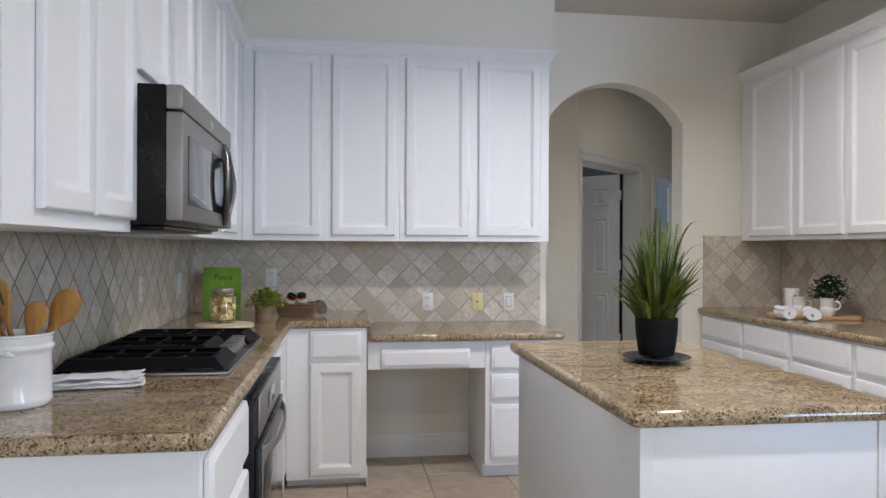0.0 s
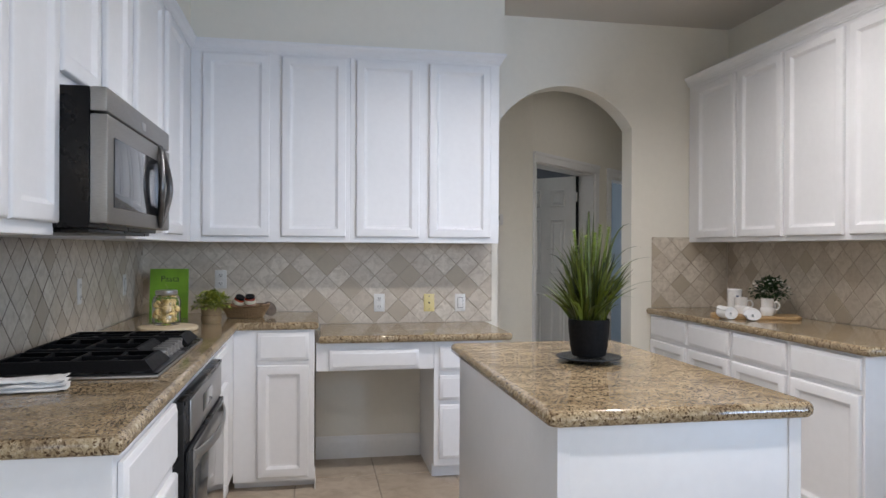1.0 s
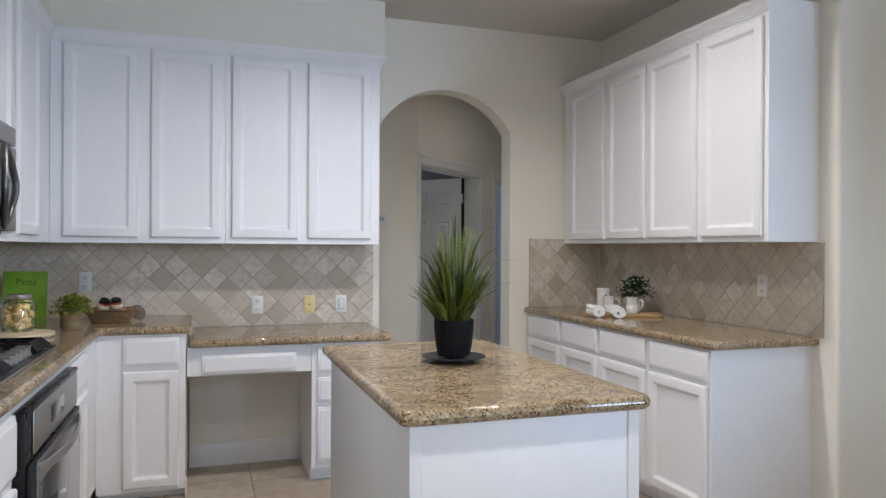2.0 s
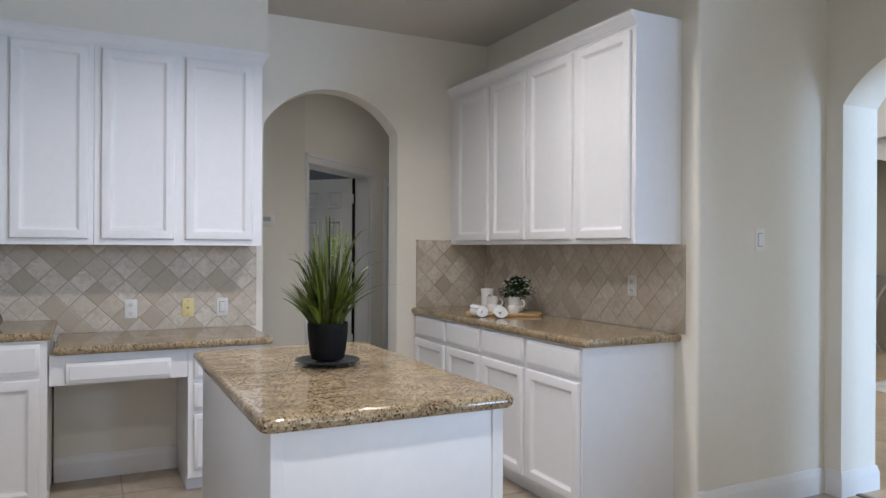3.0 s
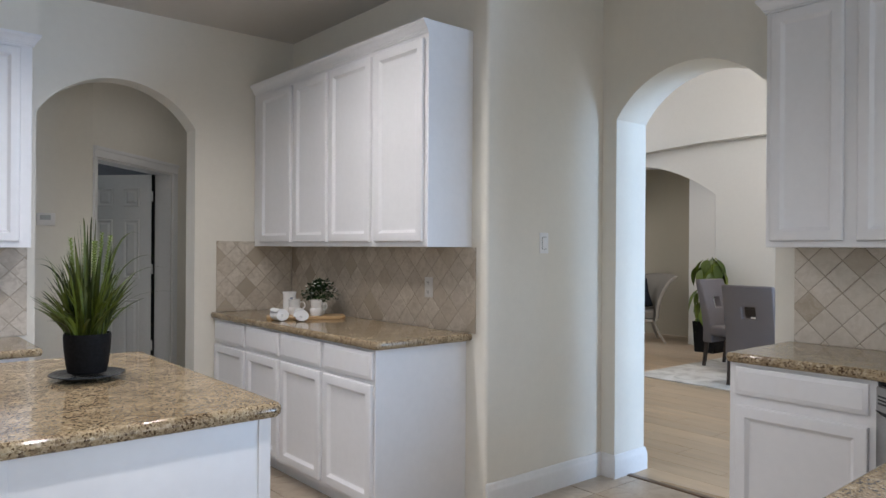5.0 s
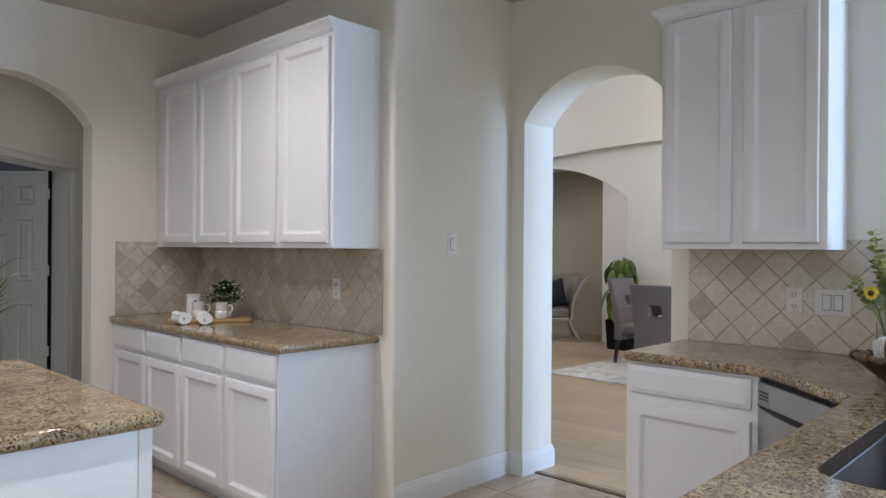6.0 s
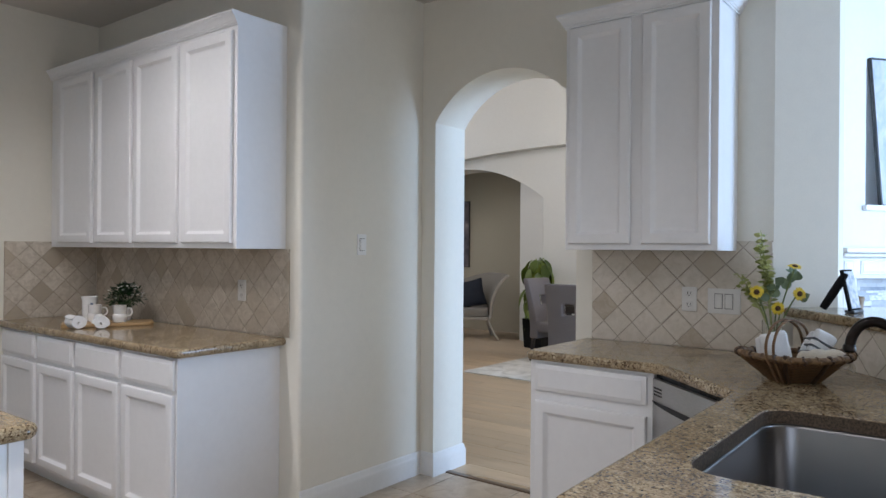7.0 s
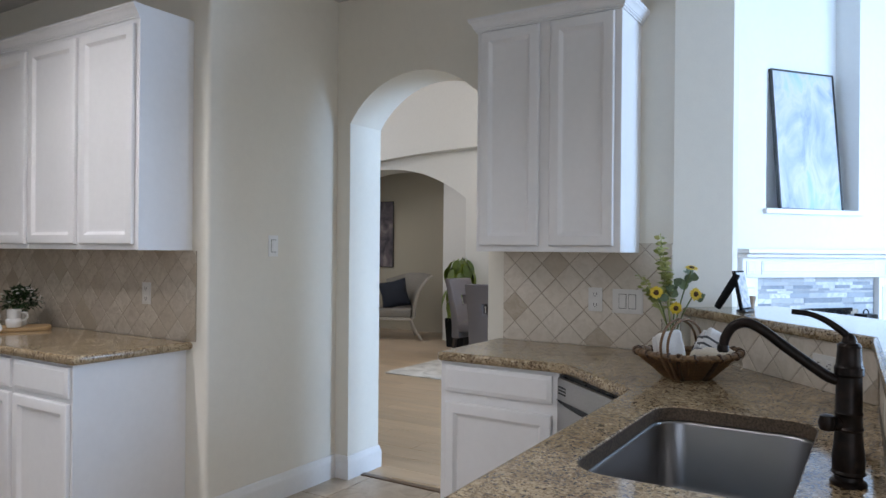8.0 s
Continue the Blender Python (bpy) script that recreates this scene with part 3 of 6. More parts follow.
cabinet("base_cabinet", pose(XF + 0.001, 4.015, 0), 0.430, YB - 4.015, 0, CT, [("drawer", 0.126, 0.398, 0.707, 0.856), ("door", 0.126, 0.398, 0.074, 0.681)], "white base cabinet with one drawer and one panel door", BL, 0.05)
bm = boxed(XF + 0.432, XF + 0.438, 4.008, 4.085, 0.0, 0.1)
tagged(part("cabinet_foot", bm, CABINET), "white plinth return under a base cabinet", "plinth", "", "structure")
# desk: apron drawer and a drawer stack
DZ = 0.792
desk = thing("desk_cabinet", pose(0.278, 4.045, 0), "white built-in desk with a pencil drawer and kneehole", "desk", BL)
part("apron", boxed(0, 0.66, 0, 0.03, 0.635, DZ, 0.0015, 1), CABINET, desk)
part("drawer", panel_front(0.50, 0.105, DRAWER), CABINET, desk, "", pose(0.074, -0.001, 0.645))
cabinet("drawer_pedestal", pose(0.940, 4.045, 0), 0.40, YB - 4.045, 0, DZ, [("drawer", 0.032, 0.37, 0.624, 0.760), ("drawer", 0.032, 0.37, 0.456, 0.596), ("drawer", 0.032, 0.37, 0.122, 0.427)], "white desk pedestal with three drawers", BL, 0.08)
# right run
FB = 2.578
ys = [4.668, 4.162, 3.690, 3.202, 2.714]
for k in range(4):
    w = ys[k] - ys[k + 1]
    cabinet("base_cabinet", right(ys[k] - 0.0005, FB), w - 0.001, XR - FB, 0, CT, [("drawer", 0.024, w - 0.016, 0.722, 0.858), ("door", 0.024, w - 0.016, 0.115, 0.698)], BLABEL, BL, 0.09)
# island
isl = thing("kitchen_island", pose(0, 0, 0), "white painted kitchen island with plain panelled sides", "island")
part("body", boxed(0.880, 1.563, 1.790, 3.03, 0, CT, 0.003, 2), CABINET, isl)
part("corner_trim", boxed(0.876, 0.91, 1.785, 1.7895, 0.0, CT, 0.001, 1), CABINET, isl)
part("corner_trim", boxed(1.53, 1.567, 1.785, 1.7895, 0.0, CT, 0.001, 1), CABINET, isl)
# peninsula
PT = 0.926
FP = 3.55
cabinet("base_cabinet", right(1.435, FP), 0.575, XA - FP, 0, PT - 0.04, [("drawer", 0.03, 0.546, 0.752, 0.868), ("door", 0.03, 0.546, 0.12, 0.705)], BLABEL, BL, 0.1)
cabinet("sink_cabinet", pose(3.02, 0.415, 0, 0, 0, 180), 1.10, 0.66, 0, 0.645, [("door", 0.03, 0.53, 0.12, 0.625), ("door", 0.55, 1.07, 0.12, 0.625)], "white sink base cabinet with panel doors", BL, 0.1)

# ---- worktops ----
def worktop(name, outline, z, label, hole=None, edge=0.017):
    return tagged(part(name, slab(outline, z - 0.04, z, edge, hole), GRANITE, None, "", None, 40), label, "worktop", "granite worktops")


G = 0.914
worktop("worktop", rounded([(XL, 1.685), (-0.132, 1.685), (-0.132, 3.992), (0.292, 3.992), (0.292, YB), (XL, YB)], [0, 0.012, 0.012, 0.02, 0, 0], 4), G, "speckled tan granite worktop along two walls")
worktop("desk_worktop", rounded([(0.294, 4.00), (1.40, 4.00), (1.40, YB), (0.294, YB)], [0, 0.04, 0, 0], 5), DZ + 0.042, "lower speckled tan granite desk worktop")
worktop("worktop", rounded([(2.545, 2.668), (XR, 2.668), (XR, YB), (2.545, YB)], [0.03, 0, 0, 0], 5), G, "speckled tan granite worktop")
worktop("island_worktop", rounded([(0.842, 1.752), (1.600, 1.752), (1.600, 3.07), (0.842, 3.07)], 0.04, 7), G, "speckled tan granite island top with rolled edge", None, 0.02)
HOLE = rounded([(2.24, -0.13), (2.985, -0.13), (2.985, 0.30), (2.24, 0.30)], 0.085, 7)
worktop("sink_worktop", rounded([(1.93, 0.43), (1.93, -0.30), (3.34, -0.272), (4.13, 0.425), (4.13, 1.45), (3.52, 1.45), (3.52, 0.83), (3.155, 0.453)], [0.02, 0.0, 0, 0, 0, 0.03, 0.15, 0.04], 5), PT, "speckled tan granite worktop round the sink", HOLE)
# thin dark brown ring lining the cutout round the bowl
bm = bmesh.new()
rings(bm, [[(p.x, p.y, z) for p in inset_loop(HOLE, g)] for g, z in ((0.0004, PT - 0.040), (0.0016, PT - 0.040), (0.0016, PT - 0.003), (0.0004, PT - 0.003), (0.0004, PT - 0.040))], True, False, False)
part("cutout_edge", bm, CUTOUT_BROWN, bpy.data.objects["sink_worktop"], "dark brown edge of the sink cutout", None, 40)
# raised bar: slanted half wall with a granite cap
bm = prism([(4.16, 0.47), (3.33, -0.27), (2.35, -0.305), (2.35, -0.43), (3.42, -0.41), (4.29, 0.32)], 1.095, Matrix.Identity(4))
shell("half_wall", bm, WALL, "painted half wall behind the sink")
worktop("bar_worktop", rounded([(4.16, 0.515), (3.315, -0.24), (2.33, -0.28), (2.33, -0.66), (3.62, -0.62), (4.50, 0.16), (4.31, 0.32)], [0, 0.02, 0.02, 0.03, 0.04, 0.02, 0], 4), 1.135, "raised speckled tan granite bar top")

# ---- appliances ----
def oven():
    ob = thing("oven", pose(XF + 0.004, 2.377, 0, 0, 0, 90), "stainless steel built-in oven with black trim and a bowed handle", "oven")
    w = 0.853
    part("body", boxed(0.0, w, -0.030, 0.02, 0.115, 0.842, 0.004), BLACK, ob)
    part("control_panel", boxed(0.085, w - 0.02, -0.036, -0.0305, 0.695, 0.828, 0.003), STEEL, ob, "brushed steel control panel")
    part("display", boxed(0.33, 0.55, -0.038, -0.0365, 0.735, 0.795, 0.001), DARK_GLASS, ob, "dark glass display")
    door = part("door", boxed(0.006, w - 0.006, -0.044, -0.0305, 0.125, 0.685, 0.004), BLACK, ob, "black oven door")
    part("door_panel", boxed(0.075, w - 0.02, -0.047, -0.0445, 0.14, 0.675, 0.002), STEEL, door, "brushed steel door face")
    part("window", boxed(0.10, w - 0.045, -0.049, -0.0475, 0.17, 0.60, 0.0005), DARK_GLASS, door, "dark glass oven window")
    # a broad bowed grip, flat in section
    bm, loops = bmesh.new(), []
    for k in range(25):
        a = k / 24
        x, out = 0.085 + (w - 0.14) * a, 0.046 + 0.034 * math.sin(math.pi * a) ** 0.7
        z = 0.650 - 0.012 * math.sin(math.pi * a)
        loops.append([(x, -out + 0.007 * math.cos(q), z + 0.017 * math.sin(q)) for q in [2 * math.pi * i / 12 for i in range(12)]])
    rings(bm, loops)
    part("handle", bm, STEEL, door, "brushed steel bowed handle")
    part("top_trim", boxed(0.0, w, -0.034, -0.0305, 0.829, 0.842, 0.001), BLACK, ob, "black top trim")


oven()


def microwave():
    ob = thing("microwave", pose(-0.315, 2.19, 0, 0, 0, 90), "stainless steel microwave with black case under a wall cabinet", "microwave")
    w, z0, z1, d = 0.85, 1.374, 1.770, 0.455
    part("case", boxed(0.0, w, 0.035, d, z0, z1, 0.003), BLACK, ob, "black case")
    part("vent_panel", boxed(0.0, w, -0.012, 0.034, z1 - 0.070, z1, 0.006), DULL_STEEL, ob, "brushed steel top panel")
    door = part("door", boxed(0.0, w - 0.17, -0.014, 0.034, z0 + 0.012, z1 - 0.076, 0.006), DULL_STEEL, ob, "brushed steel door")
    part("window", boxed(0.06, w - 0.20, -0.017, -0.0145, z0 + 0.06, z1 - 0.135, 0.002), DARK_GLASS, door, "dark glass window")
    part("keypad", boxed(w - 0.165, w, -0.014, 0.034, z0 + 0.012, z1 - 0.076, 0.006), DULL_STEEL, ob, "brushed steel side panel")
    part("display", boxed(w - 0.12, w - 0.03, -0.0165, -0.0145, z1 - 0.20, z1 - 0.12, 0.001), DARK_GLASS, ob, "dark display")
    # two mirrored bows: one is the handle's reflection, built as a bar
    for s in (-1, 1):
        x = w - 0.185
        pts = spline([(x, -0.014, z0 + 0.025), (x + s * 0.034, -0.026, z0 + 0.07), (x + s * 0.072, -0.038, (z0 + z1) / 2 - 0.03), (x + s * 0.034, -0.026, z1 - 0.125), (x, -0.014, z1 - 0.08)], 8)
        part("handle", tube(bmesh.new(), pts, 0.012, 12), DARK_STEEL, door, "bowed bar of the handle and reflection pair")
    part("slit", boxed(w - 0.190, w - 0.182, -0.018, -0.0142, z0 + 0.05, z1 - 0.10, 0.001), DARK_STEEL, door, "dark metal strip between the two bows")
    part("badge", boxed(0.40, 0.45, -0.0145, -0.0125, z1 - 0.055, z1 - 0.03, 0.001), CHROME, ob, "small metal badge")
    part("lamp_panel", boxed(0.05, w - 0.05, 0.05, d - 0.05, z0 - 0.012, z0 - 0.001, 0.002), BLACK, ob)


microwave()


def cooktop():
    x0, x1, y0, y1, z = -0.745, -0.205, 2.385, 3.27, 0.9145
    ob = thing("cooktop", pose(0, 0, 0), "black gas cooktop with cast iron grates and steel knobs", "cooktop")
    part("steel_rim", boxed(x0, x1, y0, y1, z, z + 0.010, 0.004), STEEL, ob, "stainless steel rim")
    part("pan", boxed(x0 + 0.003, x1 - 0.003, y0 + 0.012, y1 - 0.004, z + 0.0085, z + 0.016, 0.003), BLACK, ob, "black enamel pan")
    burners = [(-0.62, 2.55), (-0.38, 2.55), (-0.51, 2.84), (-0.62, 3.13), (-0.40, 3.11)]
    for i, (bx, by) in enumerate(burners):
        k = 1.35 if i == 2 else 1.0
        bm = bmesh.new()
        lathe(bm, [(0.05 * k, 0), (0.05 * k, 0.006), (0.042 * k, 0.012), (0.038 * k, 0.013)], 24, (bx, by, z + 0.016))
        b = part("burner", bm, STEEL, ob, "burner ring")
        bm = bmesh.new()
        lathe(bm, [(0.036 * k, 0), (0.038 * k, 0.004), (0.036 * k, 0.009), (0.02 * k, 0.011)], 24, (bx, by, z + 0.029))
        part("burner_cap", bm, IRON, b, "black burner cap")
    # three grates with sloped ends
    for gy0, gy1 in ((y0 + 0.012, 2.668), (2.672, 3.006), (3.010, y1 - 0.012)):
        bm, top = bmesh.new(), z + 0.052
        gx0, gx1 = x0 + 0.02, x1 - (0.105 if 2.6 < gy0 < 2.9 else 0.018)
        def rail(a, b2, w=0.011, h=0.016):
            a, b2 = Vector(a), Vector(b2)
            d = (b2 - a)
            rot = d.to_track_quat("X", "Z").to_matrix().to_4x4()
            box(bm, 0, d.length, -w / 2, w / 2, -h, 0, 0.003, 1, Matrix.Translation(a) @ rot)
        c = [(gx0, gy0), (gx1, gy0), (gx1, gy1), (gx0, gy1)]
        inn = [(gx0 + 0.03, gy0 + 0.025), (gx1 - 0.03, gy0 + 0.025), (gx1 - 0.03, gy1 - 0.025), (gx0 + 0.03, gy1 - 0.025)]
        # sloped skirt as a ring of faces
        lo = [(p[0], p[1], z + 0.02) for p in c]
        hi = [(p[0], p[1], top) for p in inn]
        hi2 = [(p[0], p[1], top) for p in [(gx0 + 0.042, gy0 + 0.037), (gx1 - 0.042, gy0 + 0.037), (gx1 - 0.042, gy1 - 0.037), (gx0 + 0.042, gy1 - 0.037)]]
        lo2 = [(p[0] + (0.012 if p[0] == gx0 else -0.012), p[1] + (0.012 if p[1] == gy0 else -0.012), z + 0.02) for p in c]
        rings(bm, [lo, hi, hi2, lo2, lo], True, False, False)
        mx, my = (gx0 + gx1) / 2, (gy0 + gy1) / 2
        rail((gx0 + 0.03, my, top), (gx1 - 0.03, my, top))
        rail((mx, gy0 + 0.03, top), (mx, gy1 - 0.03, top))
        for fx in (0.27, 0.73):
            xx = gx0 + (gx1 - gx0) * fx
            rail((xx, gy0 + 0.03, top), (xx, gy0 + 0.11, top - 0.004))
            rail((xx, gy1 - 0.03, top), (xx, gy1 - 0.11, top - 0.004))
        part("grate", bm, IRON, ob, "black cast iron grate")
    for i in range(5):
        bm = bmesh.new()
        lathe(bm, [(0.029, 0), (0.029, 0.004), (0.025, 0.006), (0.024, 0.024), (0.021, 0.026)], 24, (x1 - 0.058, 2.704 + 0.0675 * i, z + 0.016))
        box(bm, x1 - 0.083, x1 - 0.033, 2.704 + 0.0675 * i - 0.007, 2.704 + 0.0675 * i + 0.007, z + 0.04, z + 0.052, 0.002, 1)
        part("knob", bm, STEEL, ob, "satin steel knob")


cooktop()


def dishwasher():
    a, b = Vector((3.542, 0.862)), Vector((3.172, 0.455))
    d = b - a
    turn = math.degrees(math.atan2(d.y, d.x))
    ob = thing("dishwasher", pose(a.x, a.y, 0, 0, 0, turn), "stainless steel dishwasher set slantwise under the worktop", "dishwasher")
    L = d.length
    part("body", boxed(0.004, L, 0.012, 0.40, 0.06, PT - 0.042), BLACK, ob, "black body")
    part("door", boxed(0.014, L - 0.004, -0.012, 0.0115, 0.11, PT - 0.056, 0.005), STEEL, ob, "brushed steel door")
    # black crescent laid on the steel as the pocket handle's shadow
    top = [(0.016 + (L * 0.97 - 0.016) * k / 16, 0.0) for k in range(17)]
    low = [(x, -0.005 - 0.017 * math.sin(math.pi * (x - 0.016) / (L * 0.97 - 0.016)) ** 0.7) for x, _ in top[::-1]]
    bm = prism(top + low[1:-1], 0.003, Matrix.Translation((0, -0.0125, PT - 0.145)) @ Matrix.Rotation(math.pi / 2, 4, "X"))
    part("handle_recess", bm, BLACK, ob, "black crescent standing in for the shade of the pocket handle")
    for k in range(3):
        part("vent_slot", boxed(0.03, 0.095, -0.0135, -0.0125, PT - 0.095 - 0.013 * k, PT - 0.088 - 0.013 * k), SLOT, ob)
    part("toe_plate", boxed(0.004, L - 0.004, 0.03, 0.035, 0.0, 0.1), BLACK, ob)


dishwasher()


def sink():
    ob = thing("sink", pose(0, 0, 0), "undermounted brushed stainless steel sink bowl", "sink")
    bm = bmesh.new()
    base = rounded([(2.246, -0.124), (2.979, -0.124), (2.979, 0.294), (2.246, 0.294)], 0.08, 7)
    prof = [(-0.02, PT - 0.042), (-0.0015, PT - 0.042), (0.0, PT - 0.0435), (0.003, PT - 0.05), (0.010, PT - 0.225), (0.018, PT - 0.248), (0.035, PT - 0.259), (0.1, PT - 0.262)]
    loops = [[(p.x, p.y, z) for p in inset_loop(base, i)] for i, z in prof]
    rows = rings(bm, loops, True, False, False)
    bmesh.ops.triangle_fill(bm, use_beauty=True, edges=[bm.edges.get((rows[-1][i], rows[-1][(i + 1) % len(base)])) for i in range(len(base))])
    part("bowl", bm, SINK_STEEL, ob, "", None, 60)
    bm = bmesh.new()
    lathe(bm, [(0.055, 0.0), (0.055, 0.003), (0.045, 0.005), (0.02, 0.002)], 24, (2.61, 0.08, PT - 0.2615))
    part("drain", bm, CHROME, ob, "polished drain ring")


sink()


def faucet():
    ob = thing("faucet", pose(2.451, -0.214, PT), "oil-rubbed bronze kitchen faucet with lever handle", "faucet")
    bm = bmesh.new()
    kz = 1.17
    prof = [(0.036, 0), (0.0365, 0.006), (0.029, 0.010), (0.0275, 0.016), (0.0345, 0.021), (0.0315, 0.026), (0.032, 0.03), (0.0325, 0.048), (0.029, 0.07), (0.0268, 0.092), (0.0300, 0.096), (0.0268, 0.100), (0.0262, 0.118), (0.0288, 0.122), (0.0262, 0.126), (0.0256, 0.184), (0.0295, 0.188), (0.0297, 0.200), (0.0265, 0.204), (0.0235, 0.232), (0.0245, 0.236), (0.0205, 0.241), (0.011, 0.243)]
    lathe(bm, [(r * 0.92, z * kz) for r, z in prof], 32)
    part("column", bm, BRONZE, ob)
    # spout: out of the column, up and over towards the bowl
    u = Vector((-0.08, 1.0, 0)).normalized()
    def q(a, z):
        return u * a + Vector((0, 0, z))
    sp = spline([q(0.0, 0.207), q(0.03, 0.209), q(0.060, 0.227), q(0.113, 0.265), q(0.160, 0.300), q(0.190, 0.312), q(0.215, 0.303), q(0.230, 0.280), q(0.235, 0.256)], 8)
    part("spout", tube(bmesh.new(), sp, [0.0114 - 0.0014 * i / len(sp) for i in range(len(sp))], 16), BRONZE, ob, "curved bronze spout")
    bm = bmesh.new()
    lathe(bm, [(0.010, 0), (0.0125, 0.004), (0.0125, 0.012), (0.0105, 0.016)], 20, tuple(q(0.235, 0.247)))
    part("nozzle", bm, BRONZE, ob, "ringed spout tip")
    bm = bmesh.new()
    lathe(bm, [(0.014, 0.281), (0.014, 0.288), (0.010, 0.297), (0.004, 0.302)], 20)
    part("cap", bm, BRONZE, ob)
    lev = spline([(0, 0, 0.287), q(0.010, 0.302), q(0.040, 0.324), q(0.072, 0.337), q(0.104, 0.340)], 6)
    part("lever", tube(bmesh.new(), lev, [0.0085 - 0.004 * i / len(lev) + (0.0008 if i > 18 else 0) for i in range(len(lev))], 12), BRONZE, ob, "slender lever handle")
    bm = bmesh.new()
    tube(bm, [(0, 0, 0.118), (-0.018, 0.025, 0.121), (-0.024, 0.034, 0.123)], [0.014, 0.0135, 0.013], 14)
    lathe(bm, [(0.006, -0.017), (0.014, -0.014), (0.0175, 0.0), (0.014, 0.014), (0.006, 0.017)], 18, (-0.026, 0.036, 0.124))
    part("side_knob", bm, BRONZE, ob, "bronze side knob")


faucet()


# ---- switches and sockets ----
def lathe_y(r, y, z):
    """A short round stud that stands out of a wall plate to y."""
    bm = bmesh.new()
    rings(bm, [[(r * k * math.cos(a), d, z + r * k * math.sin(a)) for a in [i * math.pi / 6 for i in range(12)]] for k, d in ((1, -0.0062), (1, y + 0.001), (0.8, y))], True, False, True)
    return bm


def plate(m, kind, label, mat=None, w=0.07, h=0.115):
    """A wall plate whose face looks along its own -y, centred at the pose."""
    mat = mat or PLASTIC
    ob = thing(kind, m, label, {"socket": "socket", "cable_plate": "wall plate"}.get(kind, "switch"))
    part("plate", boxed(-w / 2, w / 2, -0.006, 0, -h / 2, h / 2, 0.002), mat, ob)
    if kind == "socket":
        for z in (0.026, -0.026):
            r = part("receptacle", boxed(-0.017, 0.017, -0.008, -0.0062, z - 0.015, z + 0.015, 0.0015), mat, ob)
            for x in (-0.007, 0.007):
                part("slot", boxed(x - 0.0013, x + 0.0013, -0.0086, -0.0081, z - 0.004, z + 0.008), SLOT, r)
            part("slot", boxed(-0.0025, 0.0025, -0.0086, -0.0081, z - 0.011, z - 0.007), SLOT, r)
    elif kind == "cable_plate":
        for z in (0.042, -0.042):
            part("screw", lathe_y(0.0032, -0.0075, z), GAP, ob)
        part("jack", lathe_y(0.0055, -0.0105, 0.0), SLOT, ob, "small dark jack")
    else:
        n = max(1, round(w / 0.075))
        for k in range(n):
            x = (k - (n - 1) / 2) * 0.046
            # grey plate gives the gap round the rocker its shade by colour
            part("rocker_gap", boxed(x - 0.0185, x + 0.0185, -0.0068, -0.0062, -0.035, 0.035), GAP, ob, "grey border painted as the shadow gap round the rocker")
            part("rocker", boxed(x - 0.016, x + 0.016, -0.0105, -0.0062, -0.032, 0.032, 0.002), mat, ob)
    return ob


YT = YB - 0.0085
plate(pose(-0.307, YT, 1.121), "socket", "white wall socket on the tiled wall")
plate(pose(0.682, YT, 0.966), "socket", "white wall socket above the desk")
plate(pose(1.009, YT, 0.963), "cable_plate", "almond yellow cable plate above the desk", ALMOND)
plate(pose(1.217, YT, 0.962), "wall_switch", "white rocker switch above the desk")
plate(pose(XL + 0.0085, 3.47, 1.12, 0, 0, 90), "socket", "white wall socket behind the cooktop", None, 0.05)
plate(pose(XL + 0.0085, 4.23, 1.11, 0, 0, 90), "wall_switch", "white wall switch near the corner", None, 0.05)
plate(pose(XR - 0.0085, 3.025, 1.143, 0, 0, -90), "socket", "white wall socket on beige tiles")
plate(pose(3.601, YS, 1.398), "wall_switch", "white rocker switch on the painted wall", BRIGHT_PLASTIC)
plate(pose(XA - 0.0085, 0.915, 1.152, 0, 0, -90), "socket", "white wall socket beside the bar")
plate(pose(XA - 0.0085, 0.757, 1.149, 0, 0, -90), "wall_switch", "white double rocker switch", None, 0.145, 0.115)
BARTURN = math.degrees(math.atan2(0.74, 0.83))
BU = Vector((0.83, 0.74, 0)).normalized()
BN = Vector((-BU.y, BU.x, 0))
p = Vector((3.33, -0.27, 1.012)) + BU * 0.235 + BN * 0.0085
plate(Matrix.Translation(p) @ pose(0, 0, 0, 0, 90, 180 + BARTURN), "socket", "white wall socket under the bar top")
thermo = thing("thermostat", pose(1.71, 5.64, 1.555), "small white thermostat on the passage wall", "thermostat")
part("case", boxed(-0.06, 0.06, -0.022, 0, -0.045, 0.045, 0.006), PLASTIC, thermo)
part("screen", boxed(-0.04, 0.03, -0.0235, -0.0225, -0.005, 0.03), speckled("pale_display", (0.36, 0.38, 0.36), (0.40, 0.42, 0.40), 20, 0.3), thermo, "grey display")

# ---- doors of the passage ----
SLM = pose(DOOR0[0], DOOR0[1], 0, 0, 0, ANG)


def casing(name, a, b, top, label, side=0.085):
    ob = tagged(new(name), label, "door", "", "structure")
    ob.matrix_basis = SLM
    prof = [(0, 0), (0.08, 0), (0.08, 0.014), (0.07, 0.018), (0.02, 0.016), (0.012, 0.02), (0.0, 0.02)]
    part("casing", boxed(a - side, a, -0.02, 0, 0, top, 0.004), TRIM, ob)
    part("casing", boxed(b, b + 0.085, -0.02, 0, 0, top, 0.004), TRIM, ob)
    part("head_casing", boxed(a - side, b + 0.085, -0.022, 0, top, top + 0.085, 0.005), TRIM, ob)
    part("head_bead", boxed(a - side, b + 0.088, -0.032, -0.0225, top + 0.055, top + 0.085, 0.004), TRIM, ob)
    part("jamb", boxed(a, a + 0.015, 0, 0.15, 0, top - 0.015), TRIM, ob)
    part("jamb", boxed(b - 0.015, b, 0, 0.15, 0, top - 0.015), TRIM, ob)
